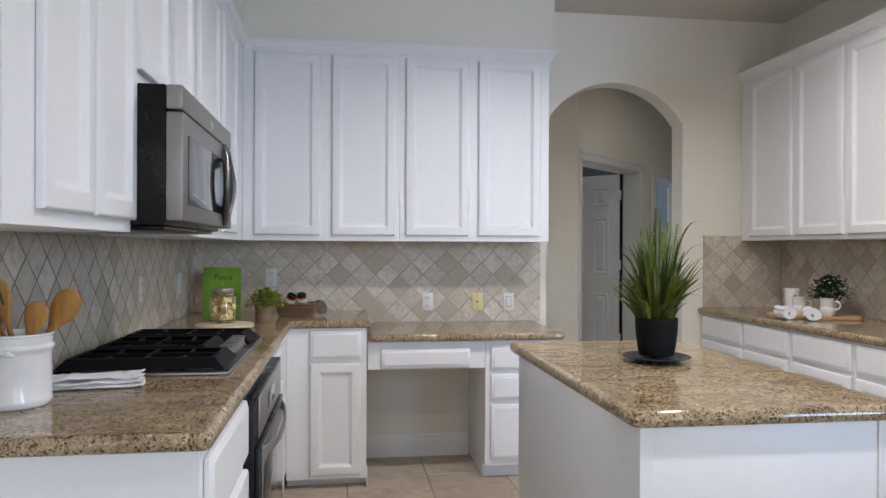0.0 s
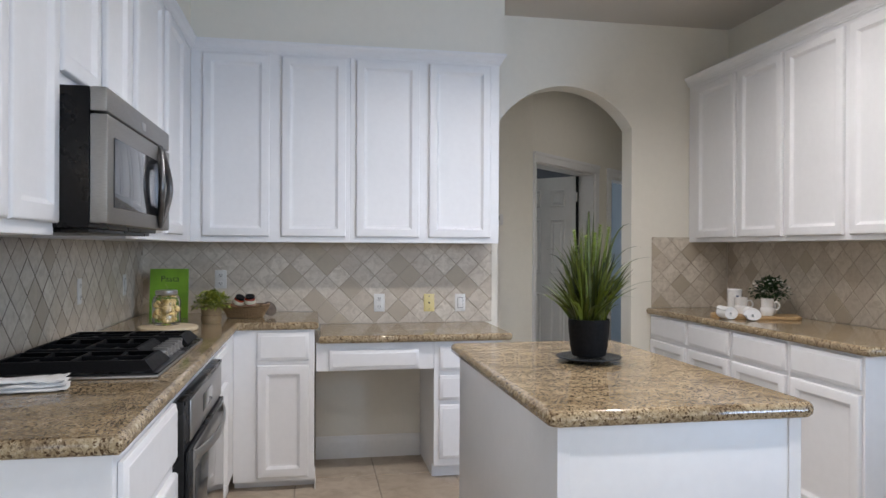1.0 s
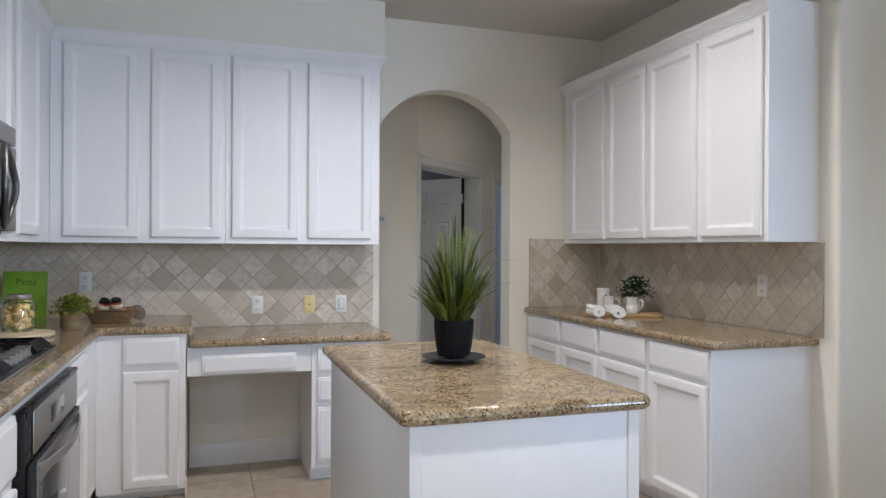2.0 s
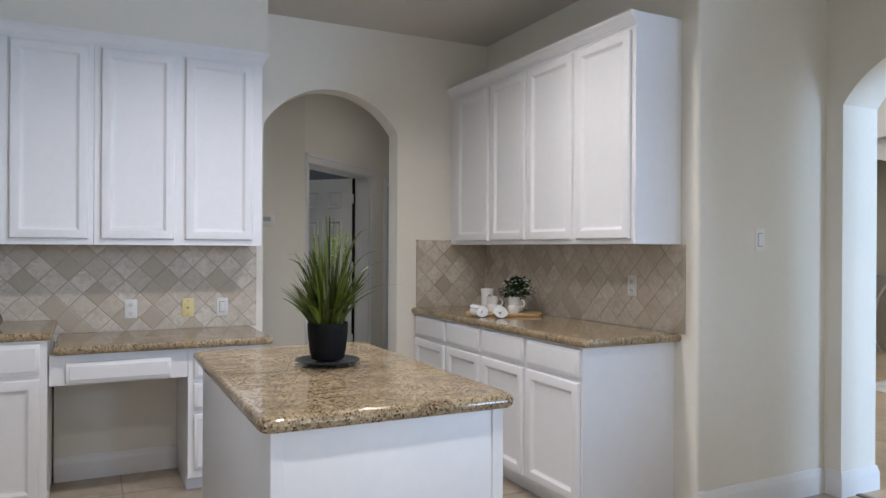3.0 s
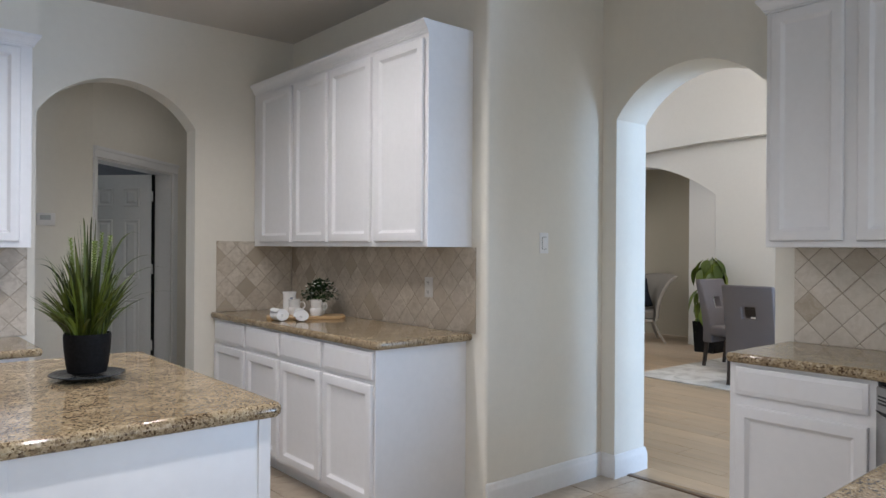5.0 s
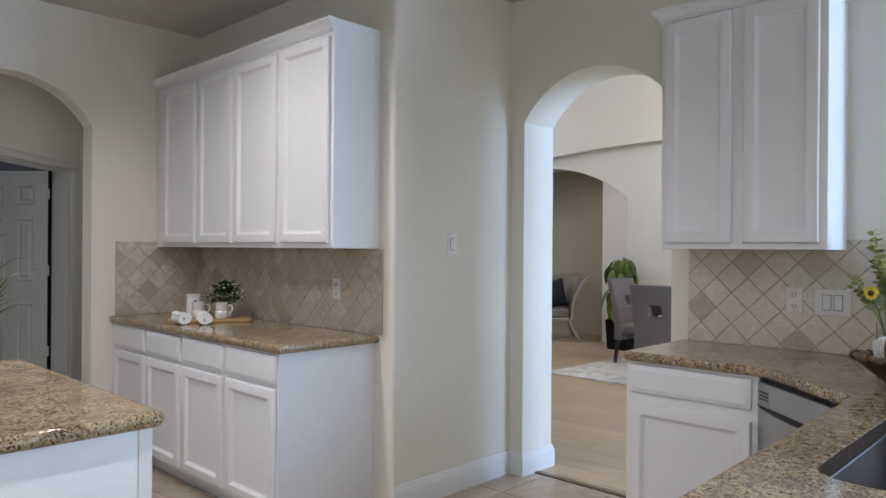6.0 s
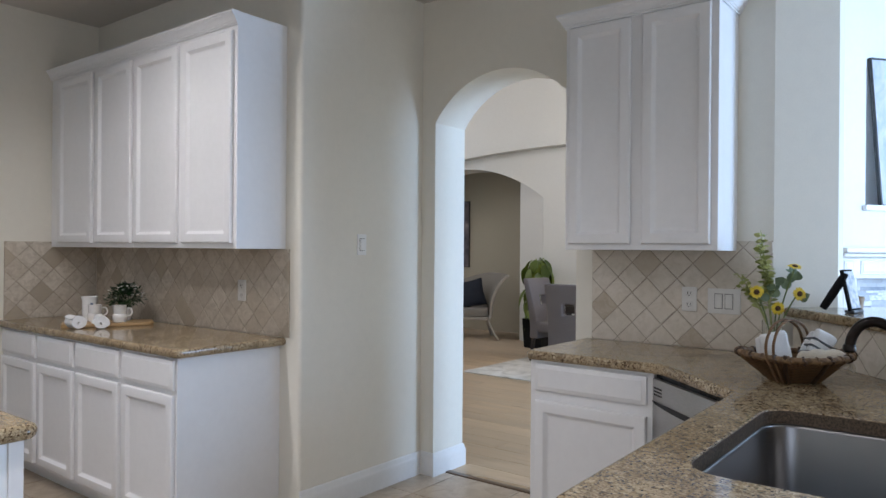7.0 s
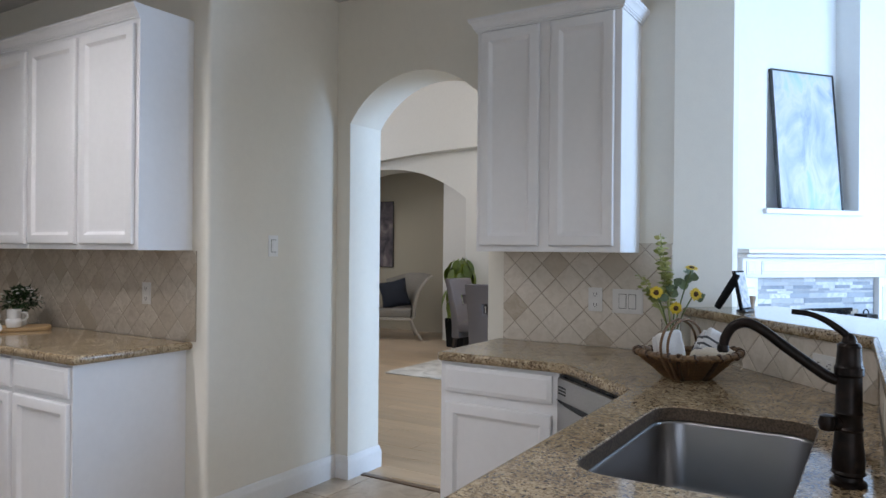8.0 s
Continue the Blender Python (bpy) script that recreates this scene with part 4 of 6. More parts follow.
    part("head_jamb", boxed(a, b, 0.0, 0.15, top - 0.015, top), TRIM, ob)
    return ob


casing("door_1", 0.04, 1.195, 2.035, "white moulded door casing", 0.038)
casing("door_2", 1.575, 2.375, 2.035, "white moulded door casing of a second doorway")


def panel_door():
    hinge = SLM @ Vector((1.168, 0.158, 0))
    ob = thing("passage_door", Matrix.Translation(hinge) @ pose(0, 0, 0, 0, 0, 130), "white six-panel interior door standing ajar", "door")
    w, h = 0.66, 2.02
    part("slab", boxed(0, w, 0, 0.035, 0.008, h, 0.002), TRIM, ob)
    P = [(0, 0), (0.006, 0.015), (0.014, 0.012), (0.024, 0.001), (0.029, 0.001), (0.048, 0.013), (0.052, 0.013)]
    for x0 in (0.115, 0.385):
        for z0, z1 in ((0.24, 0.88), (1.07, 1.61), (1.73, 1.90)):
            bm = panel_front(0.16, z1 - z0, P)
            bmesh.ops.rotate(bm, matrix=Matrix.Rotation(math.pi, 3, "Z"), verts=bm.verts, cent=(0.08, 0, 0))
            part("panel", bm, TRIM, ob, "", pose(x0, 0.0353, z0))
    for z in (0.42, 1.115, 1.775):
        part("hinge", boxed(-0.018, 0.004, 0.034, 0.041, z, z + 0.09, 0.002), TRIM, ob, "painted hinge")
    # black strip in place of the shaded gap between door and jamb
    part("gap_strip", boxed(-0.018, -0.0005, 0.004, 0.033, 0.01, h, 0.001), MATT_BLACK, ob, "black strip standing in for the dark gap at the hinge side")
    bm = bmesh.new()
    lathe(bm, [(0.028, 0), (0.028, 0.006), (0.012, 0.01), (0.012, 0.03), (0.027, 0.04), (0.027, 0.055), (0.012, 0.064)], 20)
    part("knob", bm, CHROME, ob, "satin metal knob", pose(w - 0.07, 0.035, 0.95, -90))


panel_door()
# white board added on the bedroom wall for the daylit strip behind the doorway
tagged(part("bright_board", boxed(XA - 0.19, XA - 0.163, 7.56, 8.06, 0.0, 2.03, 0.004), TRIM), "white board standing in for the daylit strip in the second doorway", "door", "", "structure")

# ---- fireplace ----
FU, FN = Vector((0.77, -0.638, 0)), Vector((-0.638, -0.77, 0))
FQ = Vector((8.491, 0.680, 0))
FM = Matrix(((FU.x, -FN.x, 0, FQ.x), (FU.y, -FN.y, 0, FQ.y), (0, 0, 1, 0), (0, 0, 0, 1)))   # own x along the wall, own -y towards the room
WHITE = speckled("white_wall_paint", (0.74, 0.74, 0.73), (0.77, 0.77, 0.76), 140, 0.7, strength=0.15)
NL, NR, NZ0, NZ1 = -0.08, 1.12, 1.82, 4.25
bm = bmesh.new()
for a, b, lo, hi, y0 in ((-1.05, NL, 0, HIGH, 0), (NR, 3.6, 0, HIGH, 0), (NL, NR, 0, NZ0, 0), (NL, NR, NZ1, HIGH, 0), (NL, NR, NZ0, NZ1, 0.30)):
    box(bm, a, b, y0, 0.45, lo, hi)
bmesh.ops.transform(bm, matrix=FM, verts=bm.verts)
shell("wall_fireplace", bm, WHITE, "bright white chimney wall with a tall niche")
shell("niche_sill", (lambda b2: (bmesh.ops.transform(b2, matrix=FM, verts=b2.verts), b2)[1])(boxed(NL - 0.03, NR + 0.03, -0.05, 0.30, NZ0 - 0.05, NZ0 + 0.001, 0.006)), TRIM, "white moulded sill of the niche")
fire = thing("fireplace", FM, "white moulded fireplace mantel with a grey mosaic surround", "fireplace")
part("mantel_shelf", boxed(-0.49, 1.72, -0.24, -0.001, 1.375, 1.42, 0.008), TRIM, fire)
part("shelf_moulding", boxed(-0.46, 1.65, -0.18, -0.001, 1.335, 1.374, 0.012, 3), TRIM, fire)
frieze = part("frieze", boxed(-0.45, 1.60, -0.11, -0.001, 1.14, 1.334, 0.003), TRIM, fire)
PP = [(0, 0), (0.004, 0.008), (0.014, 0.004), (0.02, 0.004), (0.026, 0.009), (0.03, 0.009)]
part("frieze_panel", panel_front(1.44, 0.13, PP), TRIM, frieze, "", pose(-0.23, -0.1105, 1.175))
for x in (-0.41, 1.36):
    part("block_panel", panel_front(0.11, 0.13, PP), TRIM, frieze, "", pose(x, -0.1105, 1.175))
for x in (-0.44, 1.305):
    leg = part("pilaster", boxed(x, x + 0.19, -0.09, -0.001, 0, 1.139, 0.003), TRIM, fire)
    part("pilaster_panel", panel_front(0.11, 0.85, PP), TRIM, leg, "", pose(x + 0.04, -0.0905, 0.2))
part("surround_backing", boxed(-0.249, 1.304, -0.02, -0.001, 0, 1.139), GROUT, fire)
part("firebox", boxed(0.036, 0.998, -0.024, -0.0205, 0.0, 0.815), BLACK, fire, "black firebox opening")
part("firebox_frame", boxed(0.02, 1.01, -0.036, -0.0245, 0.785, 0.825, 0.003), BLACK, fire, "black metal firebox frame")
rng = random.Random(5)
zz = 0.02
while zz < 1.12:
    hh = rng.choice((0.022, 0.034, 0.034, 0.05))
    xx = -0.247 - rng.uniform(0, 0.1)
    while xx < 1.30:
        ll = rng.uniform(0.10, 0.30)
        a, b = max(xx, -0.247), min(xx + ll, 1.302)
        inside = 0.03 < (a + b) / 2 < 1.0 and zz < 0.80
        if b - a > 0.02 and not inside and zz > 0.55:
            part("mosaic_piece", boxed(a + 0.001, b - 0.001, -0.028 - rng.uniform(0, 0.004), -0.0205, zz + 0.001, min(zz + hh, 1.137) - 0.001), MOSAIC, fire, "", None, 0)
        xx += ll
    zz += hh

lamp_box = thing("hearth_lantern", FM @ pose(1.0, -0.2, 0), "tall black metal lantern standing before the fireplace", "lantern")
part("base", boxed(-0.075, 0.075, -0.075, 0.075, 0.0, 0.06, 0.004), BLACK, lamp_box)
part("top", boxed(-0.075, 0.075, -0.075, 0.075, 0.70, 0.775, 0.006), BLACK, lamp_box)
for x in (-0.066, 0.066):
    for y in (-0.066, 0.066):
        part("post", boxed(x - 0.008, x + 0.008, y - 0.008, y + 0.008, 0.0605, 0.6995), BLACK, lamp_box)
part("handle", tube(bmesh.new(), spline([(-0.035, 0, 0.77), (-0.03, 0, 0.80), (0, 0, 0.82), (0.03, 0, 0.80), (0.035, 0, 0.77)], 5), 0.006, 8), BLACK, lamp_box, "black loop handle")

PAINT = material("painted_canvas", 0.6)
t, pb = PAINT[1], PAINT[2]
v = coords(t, (1.6, 1.0, 0.8))
c = ramp(t, noise_node(t, v, 2.4, 6, 0.6, 0.7), [(0.34, (0.30, 0.35, 0.42)), (0.46, (0.42, 0.46, 0.51)), (0.56, (0.56, 0.55, 0.57)), (0.68, (0.36, 0.50, 0.56))])
t.links.new(c, pb.inputs["Base Color"])
bump(t, pb, noise_node(t, v, 60, 4), 0.2, 0.002)
pic = thing("painting", FM @ pose(0.200, 0.11, NZ0 + 0.004, -6.3, 0.6, 0), "framed abstract painting in pale blue and grey leaning in a niche", "painting")
part("canvas", boxed(0.016, 0.814, 0.0, 0.02, 0.016, 1.464), PAINT[0], pic, "blue and grey brush strokes")
FRAME = speckled("black_frame", (0.02, 0.018, 0.016), (0.04, 0.035, 0.03), 30, 0.4)
for a in ((0, 0.83, 0, 0.016), (0, 0.83, 1.464, 1.48), (0, 0.016, 0.0161, 1.4639), (0.814, 0.83, 0.0161, 1.4639)):
    part("frame_side", boxed(a[0], a[1], -0.012, 0.03, a[2], a[3], 0.002), FRAME, pic, "thin dark frame")

# ---- small things ----
def leaf_mat(name, a, b2, rough=0.45):
    m, t, p = material(name, rough)
    v = coords(t)
    geo = t.nodes.new("ShaderNodeNewGeometry")
    tone = ramp(t, geo.outputs["Random Per Island"], [(0.0, a), (1.0, b2)])
    c = mix(t, 1.0, tone, ramp(t, noise_node(t, v, 60, 4), [(0.3, (0.75, 0.75, 0.75)), (0.7, (1.1, 1.1, 1.1))]), "MULTIPLY")
    t.links.new(c, p.inputs["Base Color"])
    p.inputs["Subsurface Weight"].default_value = 0.0
    return m


GRASS = leaf_mat("grass_blade", (0.012, 0.023, 0.003), (0.125, 0.16, 0.015))
SEED = leaf_mat("seed_head", (0.24, 0.34, 0.06), (0.36, 0.46, 0.10))
HERB = leaf_mat("herb_leaf", (0.12, 0.16, 0.015), (0.40, 0.42, 0.07))
DEEP = leaf_mat("deep_green_leaf", (0.012, 0.035, 0.012), (0.04, 0.085, 0.03))
FIDDLE = leaf_mat("broad_leaf", (0.04, 0.08, 0.010), (0.20, 0.26, 0.03))
PALE = leaf_mat("pale_green_leaf", (0.24, 0.285, 0.07), (0.54, 0.56, 0.24))
ROUND = leaf_mat("grey_green_leaf", (0.09, 0.14, 0.07), (0.19, 0.26, 0.14))
PETAL = leaf_mat("yellow_petal", (0.75, 0.52, 0.02), (0.85, 0.66, 0.05))
FLORET = speckled("flower_centre", (0.05, 0.025, 0.01), (0.10, 0.05, 0.015), 300, 0.8, strength=0.5)
WHITE_PETAL = leaf_mat("white_petal", (0.70, 0.70, 0.64), (0.80, 0.80, 0.75))
STEM = speckled("green_stem", (0.10, 0.15, 0.04), (0.16, 0.21, 0.07), 60, 0.5)
SLATE = speckled("slate_grey_glaze", (0.055, 0.062, 0.07), (0.075, 0.082, 0.09), 40, 0.3, strength=0.05)
DARK_SLATE = speckled("dark_slate_glaze", (0.022, 0.026, 0.031), (0.034, 0.039, 0.045), 40, 0.25, strength=0.05)
CLOTH = speckled("white_cotton", (0.74, 0.74, 0.73), (0.80, 0.80, 0.79), 260, 0.9, strength=0.6)
OAT = speckled("oatmeal_cotton", (0.60, 0.53, 0.42), (0.68, 0.61, 0.50), 260, 0.9, strength=0.6)
BURLAP = speckled("burlap", (0.22, 0.15, 0.08), (0.34, 0.25, 0.14), 300, 0.9, strength=0.8)
PASTA = speckled("dried_pasta", (0.50, 0.32, 0.10), (0.62, 0.43, 0.16), 40, 0.6, strength=0.2)
LID = speckled("brushed_lid", (0.50, 0.49, 0.47), (0.60, 0.59, 0.57), 80, 0.35, 1.0, strength=0.1)
SAUCE = speckled("red_sauce", (0.30, 0.03, 0.015), (0.42, 0.06, 0.02), 50, 0.15, strength=0.05)
CREAM_LABEL = speckled("cream_label", (0.62, 0.58, 0.44), (0.68, 0.64, 0.50), 60, 0.6)
INK = speckled("black_ink", (0.015, 0.02, 0.012), (0.025, 0.03, 0.02), 60, 0.6)
BLUE_INK = speckled("grey_blue_print", (0.14, 0.17, 0.24), (0.20, 0.23, 0.30), 60, 0.5)


def glass_mat():
    m, t, p = material("clear_glass", 0.02, 0.0, (0.95, 0.97, 0.96))
    p.inputs["Transmission Weight"].default_value, p.inputs["IOR"].default_value = 1.0, 1.45
    return m


GLASS = glass_mat()
m, t, p = material("green_cover", 0.4)
c = ramp(t, noise_node(t, coords(t), 6, 3), [(0.35, (0.10, 0.22, 0.012)), (0.65, (0.16, 0.33, 0.02))])
t.links.new(c, p.inputs["Base Color"])
COVER = m


def wicker(name, a, b2):
    m, t, p = material(name, 0.6)
    v = coords(t)
    w1 = t.nodes.new("ShaderNodeTexWave")
    w1.bands_direction = "Z"
    w1.inputs["Scale"].default_value, w1.inputs["Distortion"].default_value, w1.inputs["Detail"].default_value = 45, 2.5, 2
    t.links.new(v, w1.inputs["Vector"])
    n = noise_node(t, v, 90, 4)
    c = mix(t, n, a, b2)
    c = mix(t, 1.0, c, ramp(t, w1.outputs["Fac"], [(0.1, (0.35, 0.35, 0.35)), (0.5, (1, 1, 1))]), "MULTIPLY")
    t.links.new(c, p.inputs["Base Color"])
    bump(t, p, w1.outputs["Fac"], 0.8, 0.004)
    return m


TAN_WICKER = wicker("tan_wicker", (0.232, 0.138, 0.065), (0.580, 0.392, 0.203))
WICKER = wicker("woven_wicker", (0.13, 0.062, 0.022), (0.33, 0.175, 0.066))
RATTAN = speckled("dark_rattan", (0.035, 0.018, 0.009), (0.075, 0.038, 0.017), 90, 0.45, strength=0.3)
RIMROPE = speckled("pale_rim_cane", (0.10, 0.055, 0.024), (0.25, 0.15, 0.07), 60, 0.5, strength=0.3)


def blade(bm, root, tip, lean, width, seg=7):
    """One arching strip leaf from root to tip; lean: the point in between that bends it."""
    root, tip, lean = Vector(root), Vector(tip), Vector(lean)
    rows, side = [], None
    for i in range(seg + 1):
        s = i / seg
        p = root * (1 - s) ** 2 + lean * 2 * s * (1 - s) + tip * s * s
        d = (lean - root) * (1 - s) + (tip - lean) * s
        if side is None:
            side = d.cross(Vector((random.uniform(-1, 1), random.uniform(-1, 1), 0.1))).normalized()
        n = d.cross(side).normalized()
        w = width * (0.6 + 0.4 * min(1, s * 3)) * (1 - s ** 2.2) + 0.0004
        rows.append([bm.verts.new(p - side * w), bm.verts.new(p + n * w * 0.35), bm.verts.new(p + side * w)])
    for a, b in zip(rows, rows[1:]):
        for k in (0, 1):
            bm.faces.new((a[k], a[k + 1], b[k + 1], b[k]))


def oval_leaf(bm, at, way, up, length, width, fold=0.25, seg=4):
    way, up = Vector(way).normalized(), Vector(up)
    side = way.cross(up)
    side = side.normalized() if side.length > 1e-4 else way.orthogonal().normalized()
    nor = side.cross(way).normalized()
    at, rows = Vector(at), []
    for i in range(seg + 1):
        s = i / seg
        w = width * math.sin(math.pi * (0.06 + 0.94 * s) ** 0.8) if i < seg else 0.0003
        c = at + way * length * s - nor * length * 0.25 * s * s
        rows.append([bm.verts.new(c - side * w + nor * w * fold), bm.verts.new(c), bm.verts.new(c + side * w + nor * w * fold)])
    for a, b in zip(rows, rows[1:]):
        for k in (0, 1):
            bm.faces.new((a[k], a[k + 1], b[k + 1], b[k]))


def potted_grass():
    random.seed(11)
    ob = thing("potted_grass", pose(1.247, 2.50, 0.9185), "tall green ornamental grass in a matt black pot", "plant")
    bm = bmesh.new()
    lathe(bm, [(0.052, 0.016), (0.060, 0.020), (0.066, 0.05), (0.072, 0.10), (0.074, 0.14), (0.073, 0.1505), (0.0685, 0.1505), (0.068, 0.135), (0.02, 0.134)], 40)
    part("pot", bm, MATT_BLACK, ob, "matt black pot")
    bm = bmesh.new()
    lathe(bm, [(0.07, 0.0), (0.085, 0.003), (0.112, 0.012), (0.118, 0.014), (0.117, 0.0165), (0.108, 0.016), (0.08, 0.0095), (0.02, 0.0095)], 44)
    part("saucer", bm, DARK_SLATE, ob, "dark slate saucer")
    bm = bmesh.new()
    for i in range(235):
        a = random.uniform(0, 2 * math.pi)
        r0 = 0.058 * math.sqrt(random.random())
        root = Vector((r0 * math.cos(a), r0 * math.sin(a), 0.13))
        out = random.random() ** 1.25
        b = a + random.uniform(-0.5, 0.5)
        reach = 0.012 + 0.128 * out
        height = (random.uniform(0.14, 0.36) if random.random() < 0.42 else random.uniform(0.10, 0.25)) * (1.08 - 0.5 * out) + 0.03
        tip = root + Vector((reach * math.cos(b), reach * math.sin(b), height * (1 if random.random() > 0.16 else 0.55)))
        lean = root + Vector((reach * 0.22 * math.cos(b), reach * 0.22 * math.sin(b), height * random.uniform(0.45, 0.75)))
        blade(bm, root, tip, lean, random.uniform(0.0036, 0.0088), 8)
    for k, (a, reach, h) in enumerate(((0.1, 0.24, 0.24), (-0.5, 0.24, 0.16), (0.4, 0.25, 0.28), (2.9, 0.13, 0.25), (3.4, 0.15, 0.27), (-0.2, 0.13, 0.36), (1.2, 0.06, 0.41), (-2.0, 0.05, 0.40))):
        root = Vector((0.03 * math.cos(a), 0.03 * math.sin(a), 0.13))
        tip = root + Vector((reach * math.cos(a), reach * math.sin(a), h))
        blade(bm, root, tip, root + Vector((reach * 0.3 * math.cos(a), reach * 0.3 * math.sin(a), h * 1.12)), 0.0045, 9)
    tagged(part("grass_blades", bm, GRASS, ob, "arching green grass blades", None, 60), kind="stuff")
    for a, r, h in ((0.3, 0.05, 0.36), (0.9, 0.06, 0.33), (-0.4, 0.07, 0.35), (2.7, 0.055, 0.34), (1.9, 0.02, 0.32), (-1.2, 0.03, 0.33)):
        bm = bmesh.new()
        foot = Vector((0.02 * math.cos(a), 0.02 * math.sin(a), 0.14))
        tip = Vector((r * math.cos(a), r * math.sin(a), 0.13 + h))
        tube(bm, spline([foot, (foot + tip) / 2 + Vector((0, 0, 0.02)), tip], 4), 0.0013, 5)
        for i in range(60):
            s = 0.62 + 0.38 * i / 60
            q = foot.lerp(tip, s)
            an = i * 2.4
            d = Vector((math.cos(an), math.sin(an), 0.9))
            oval_leaf(bm, q, d, (0, 0, 1), 0.0145, 0.0042, 0.2, 2)
        part("seed_head", bm, SEED, ob, "yellow-green seed head")


potted_grass()


def crock():
    ob = thing("utensil_crock", pose(-0.671, 2.022, G), "white glazed stoneware crock with wooden utensils", "crock")
    bm = bmesh.new()
    k, kz = 1.165, 1.06
    prof = [(0.066, 0), (0.071, 0.004), (0.075, 0.014), (0.0745, 0.02), (0.0735, 0.024), (0.0735, 0.122), (0.0755, 0.130), (0.0785, 0.134), (0.0795, 0.139), (0.0775, 0.145), (0.0755, 0.148), (0.0765, 0.165), (0.0785, 0.168), (0.0775, 0.172), (0.0705, 0.172), (0.069, 0.16), (0.068, 0.02), (0.02, 0.016)]
    lathe(bm, [(r * k, z * kz) for r, z in prof], 48)
    part("pot", bm, CERAMIC, ob)
    for s in (1, -1):
        bm = bmesh.new()
        tube(bm, [(0.0, -0.092 * s, 0.140), (0.012, -0.104 * s, 0.147), (0.03, -0.106 * s, 0.143), (0.038, -0.092 * s, 0.136)], [0.006, 0.0075, 0.007, 0.005], 12)
        part("lug", bm, CERAMIC, ob, "moulded ear")
    bm = tube(bmesh.new(), [(-0.008, -0.100, 0.17), (-0.012, -0.110, 0.155), (-0.006, -0.113, 0.142), (0.004, -0.108, 0.14)], 0.0016, 6)
    part("wire_bail", bm, IRON, ob, "thin wire bail end")

    def utensil(name, foot, tip, head, hw, flat, label, slots=0):
        foot, tip = Vector(foot), Vector(tip)
        d = (tip - foot).normalized()
        cuts = [(0.0, 0.006, 0.006), (0.45, 0.0065, 0.006), (0.62, 0.007, 0.0055), (0.70, hw * 0.55, 0.005), (0.78, hw * 0.9, flat), (0.86, hw, flat), (0.93, hw * 0.92, flat), (0.98, hw * 0.6, flat * 0.8), (1.0, hw * 0.2, flat * 0.4)]
        side = d.cross(Vector((0.99, 0.138, 0)).cross(d)).normalized()
        side = Vector((0.99, -0.138, 0)) - d * d.dot(Vector((0.99, -0.138, 0)))
        side.normalize()
        nor = d.cross(side)
        bm = bmesh.new()
        rings(bm, [[foot.lerp(tip, s) + side * w * math.cos(a) + nor * th * math.sin(a) for a in [2 * math.pi * q / 14 for q in range(14)]] for s, w, th in cuts])
        ob2 = part(name, bm, SPOON, ob, label)
        for q in range(slots):
            o = (q - (slots - 1) / 2) * 0.012
            c = foot.lerp(tip, 0.86) + side * o - nor * flat
            bm = bmesh.new()
            tube(bm, [c - d * 0.025, c + d * 0.025], 0.0026, 6)
            part("slot", bm, SLOT, ob2)

    utensil("spoon", (0.01, -0.02, 0.03), (0.080, -0.05, 0.262), 0, 0.029, 0.006, "round olive wood spoon")
    utensil("ladle", (-0.02, 0.02, 0.03), (0.150, -0.012, 0.286), 0, 0.036, 0.010, "broad olive wood ladle")
    utensil("turner", (0.03, 0.01, 0.03), (-0.036, -0.02, 0.318), 0, 0.030, 0.005, "broad olive wood turner", 2)
    utensil("turner", (0.01, 0.03, 0.03), (-0.066, 0.0, 0.300), 0, 0.022, 0.006, "narrow olive wood turner")
    utensil("spatula", (-0.01, -0.03, 0.03), (-0.06, -0.03, 0.27), 0, 0.022, 0.004, "flat wooden spatula")


crock()


def folded_cloth(name, m, w, d, layers, mat, label, category="towel", bend=0.01):
    ob = thing(name, m, label, category)
    for k in range(layers):
        bm = bmesh.new()
        nx, ny = 22, 10
        ww, dd = w * (1 - 0.02 * k), d * (1 - 0.05 * k)
        top, bot = [], []
        for i in range(nx + 1):
            ta, ba = [], []
            for j in range(ny + 1):
                x, y = (i / nx - 0.5) * ww + 0.004 * math.sin(5 * j / ny + k), (j / ny - 0.5) * dd + 0.004 * math.sin(6 * i / nx + 2 * k)
                edge = max(abs(i / nx - 0.5), abs(j / ny - 0.5)) * 2
                wv = bend * (noise.noise((x * 14, y * 14, k * 3.1)) + 0.5 * noise.noise((x * 40, y * 40, k)))
                th = 0.0055 * (1 - max(0, edge - 0.85) * 5)
                zc = 0.0075 + k * 0.0105 + wv * (0.4 + 0.3 * k)
                ta.append(bm.verts.new((x, y, zc + th)))
                ba.append(bm.verts.new((x, y, max(zc - th, 0.0006 if k == 0 else zc - th))))
            top.append(ta)
            bot.append(ba)
        for i in range(nx):
            for j in range(ny):
                bm.faces.new((top[i][j], top[i + 1][j], top[i + 1][j + 1], top[i][j + 1]))
                bm.faces.new((bot[i][j], bot[i][j + 1], bot[i + 1][j + 1], bot[i + 1][j]))
        for i in range(nx):
            for a in (0, ny):
                bm.faces.new((top[i][a], bot[i][a], bot[i + 1][a], top[i + 1][a]))
        for j in range(ny):
            for a in (0, nx):
                bm.faces.new((top[a][j], top[a][j + 1], bot[a][j + 1], bot[a][j]))
        part("fold", bm, mat, ob, "", None, 70)
    return ob


folded_cloth("folded_towel", pose(-0.578, 2.250, G, 0, 0, 10), 0.31, 0.13, 3, CLOTH, "white ribbed towel folded beside the cooktop")


def round_board():
    ob = thing("round_board", pose(-0.435, 3.71, G), "round pale wooden trivet board", "board")
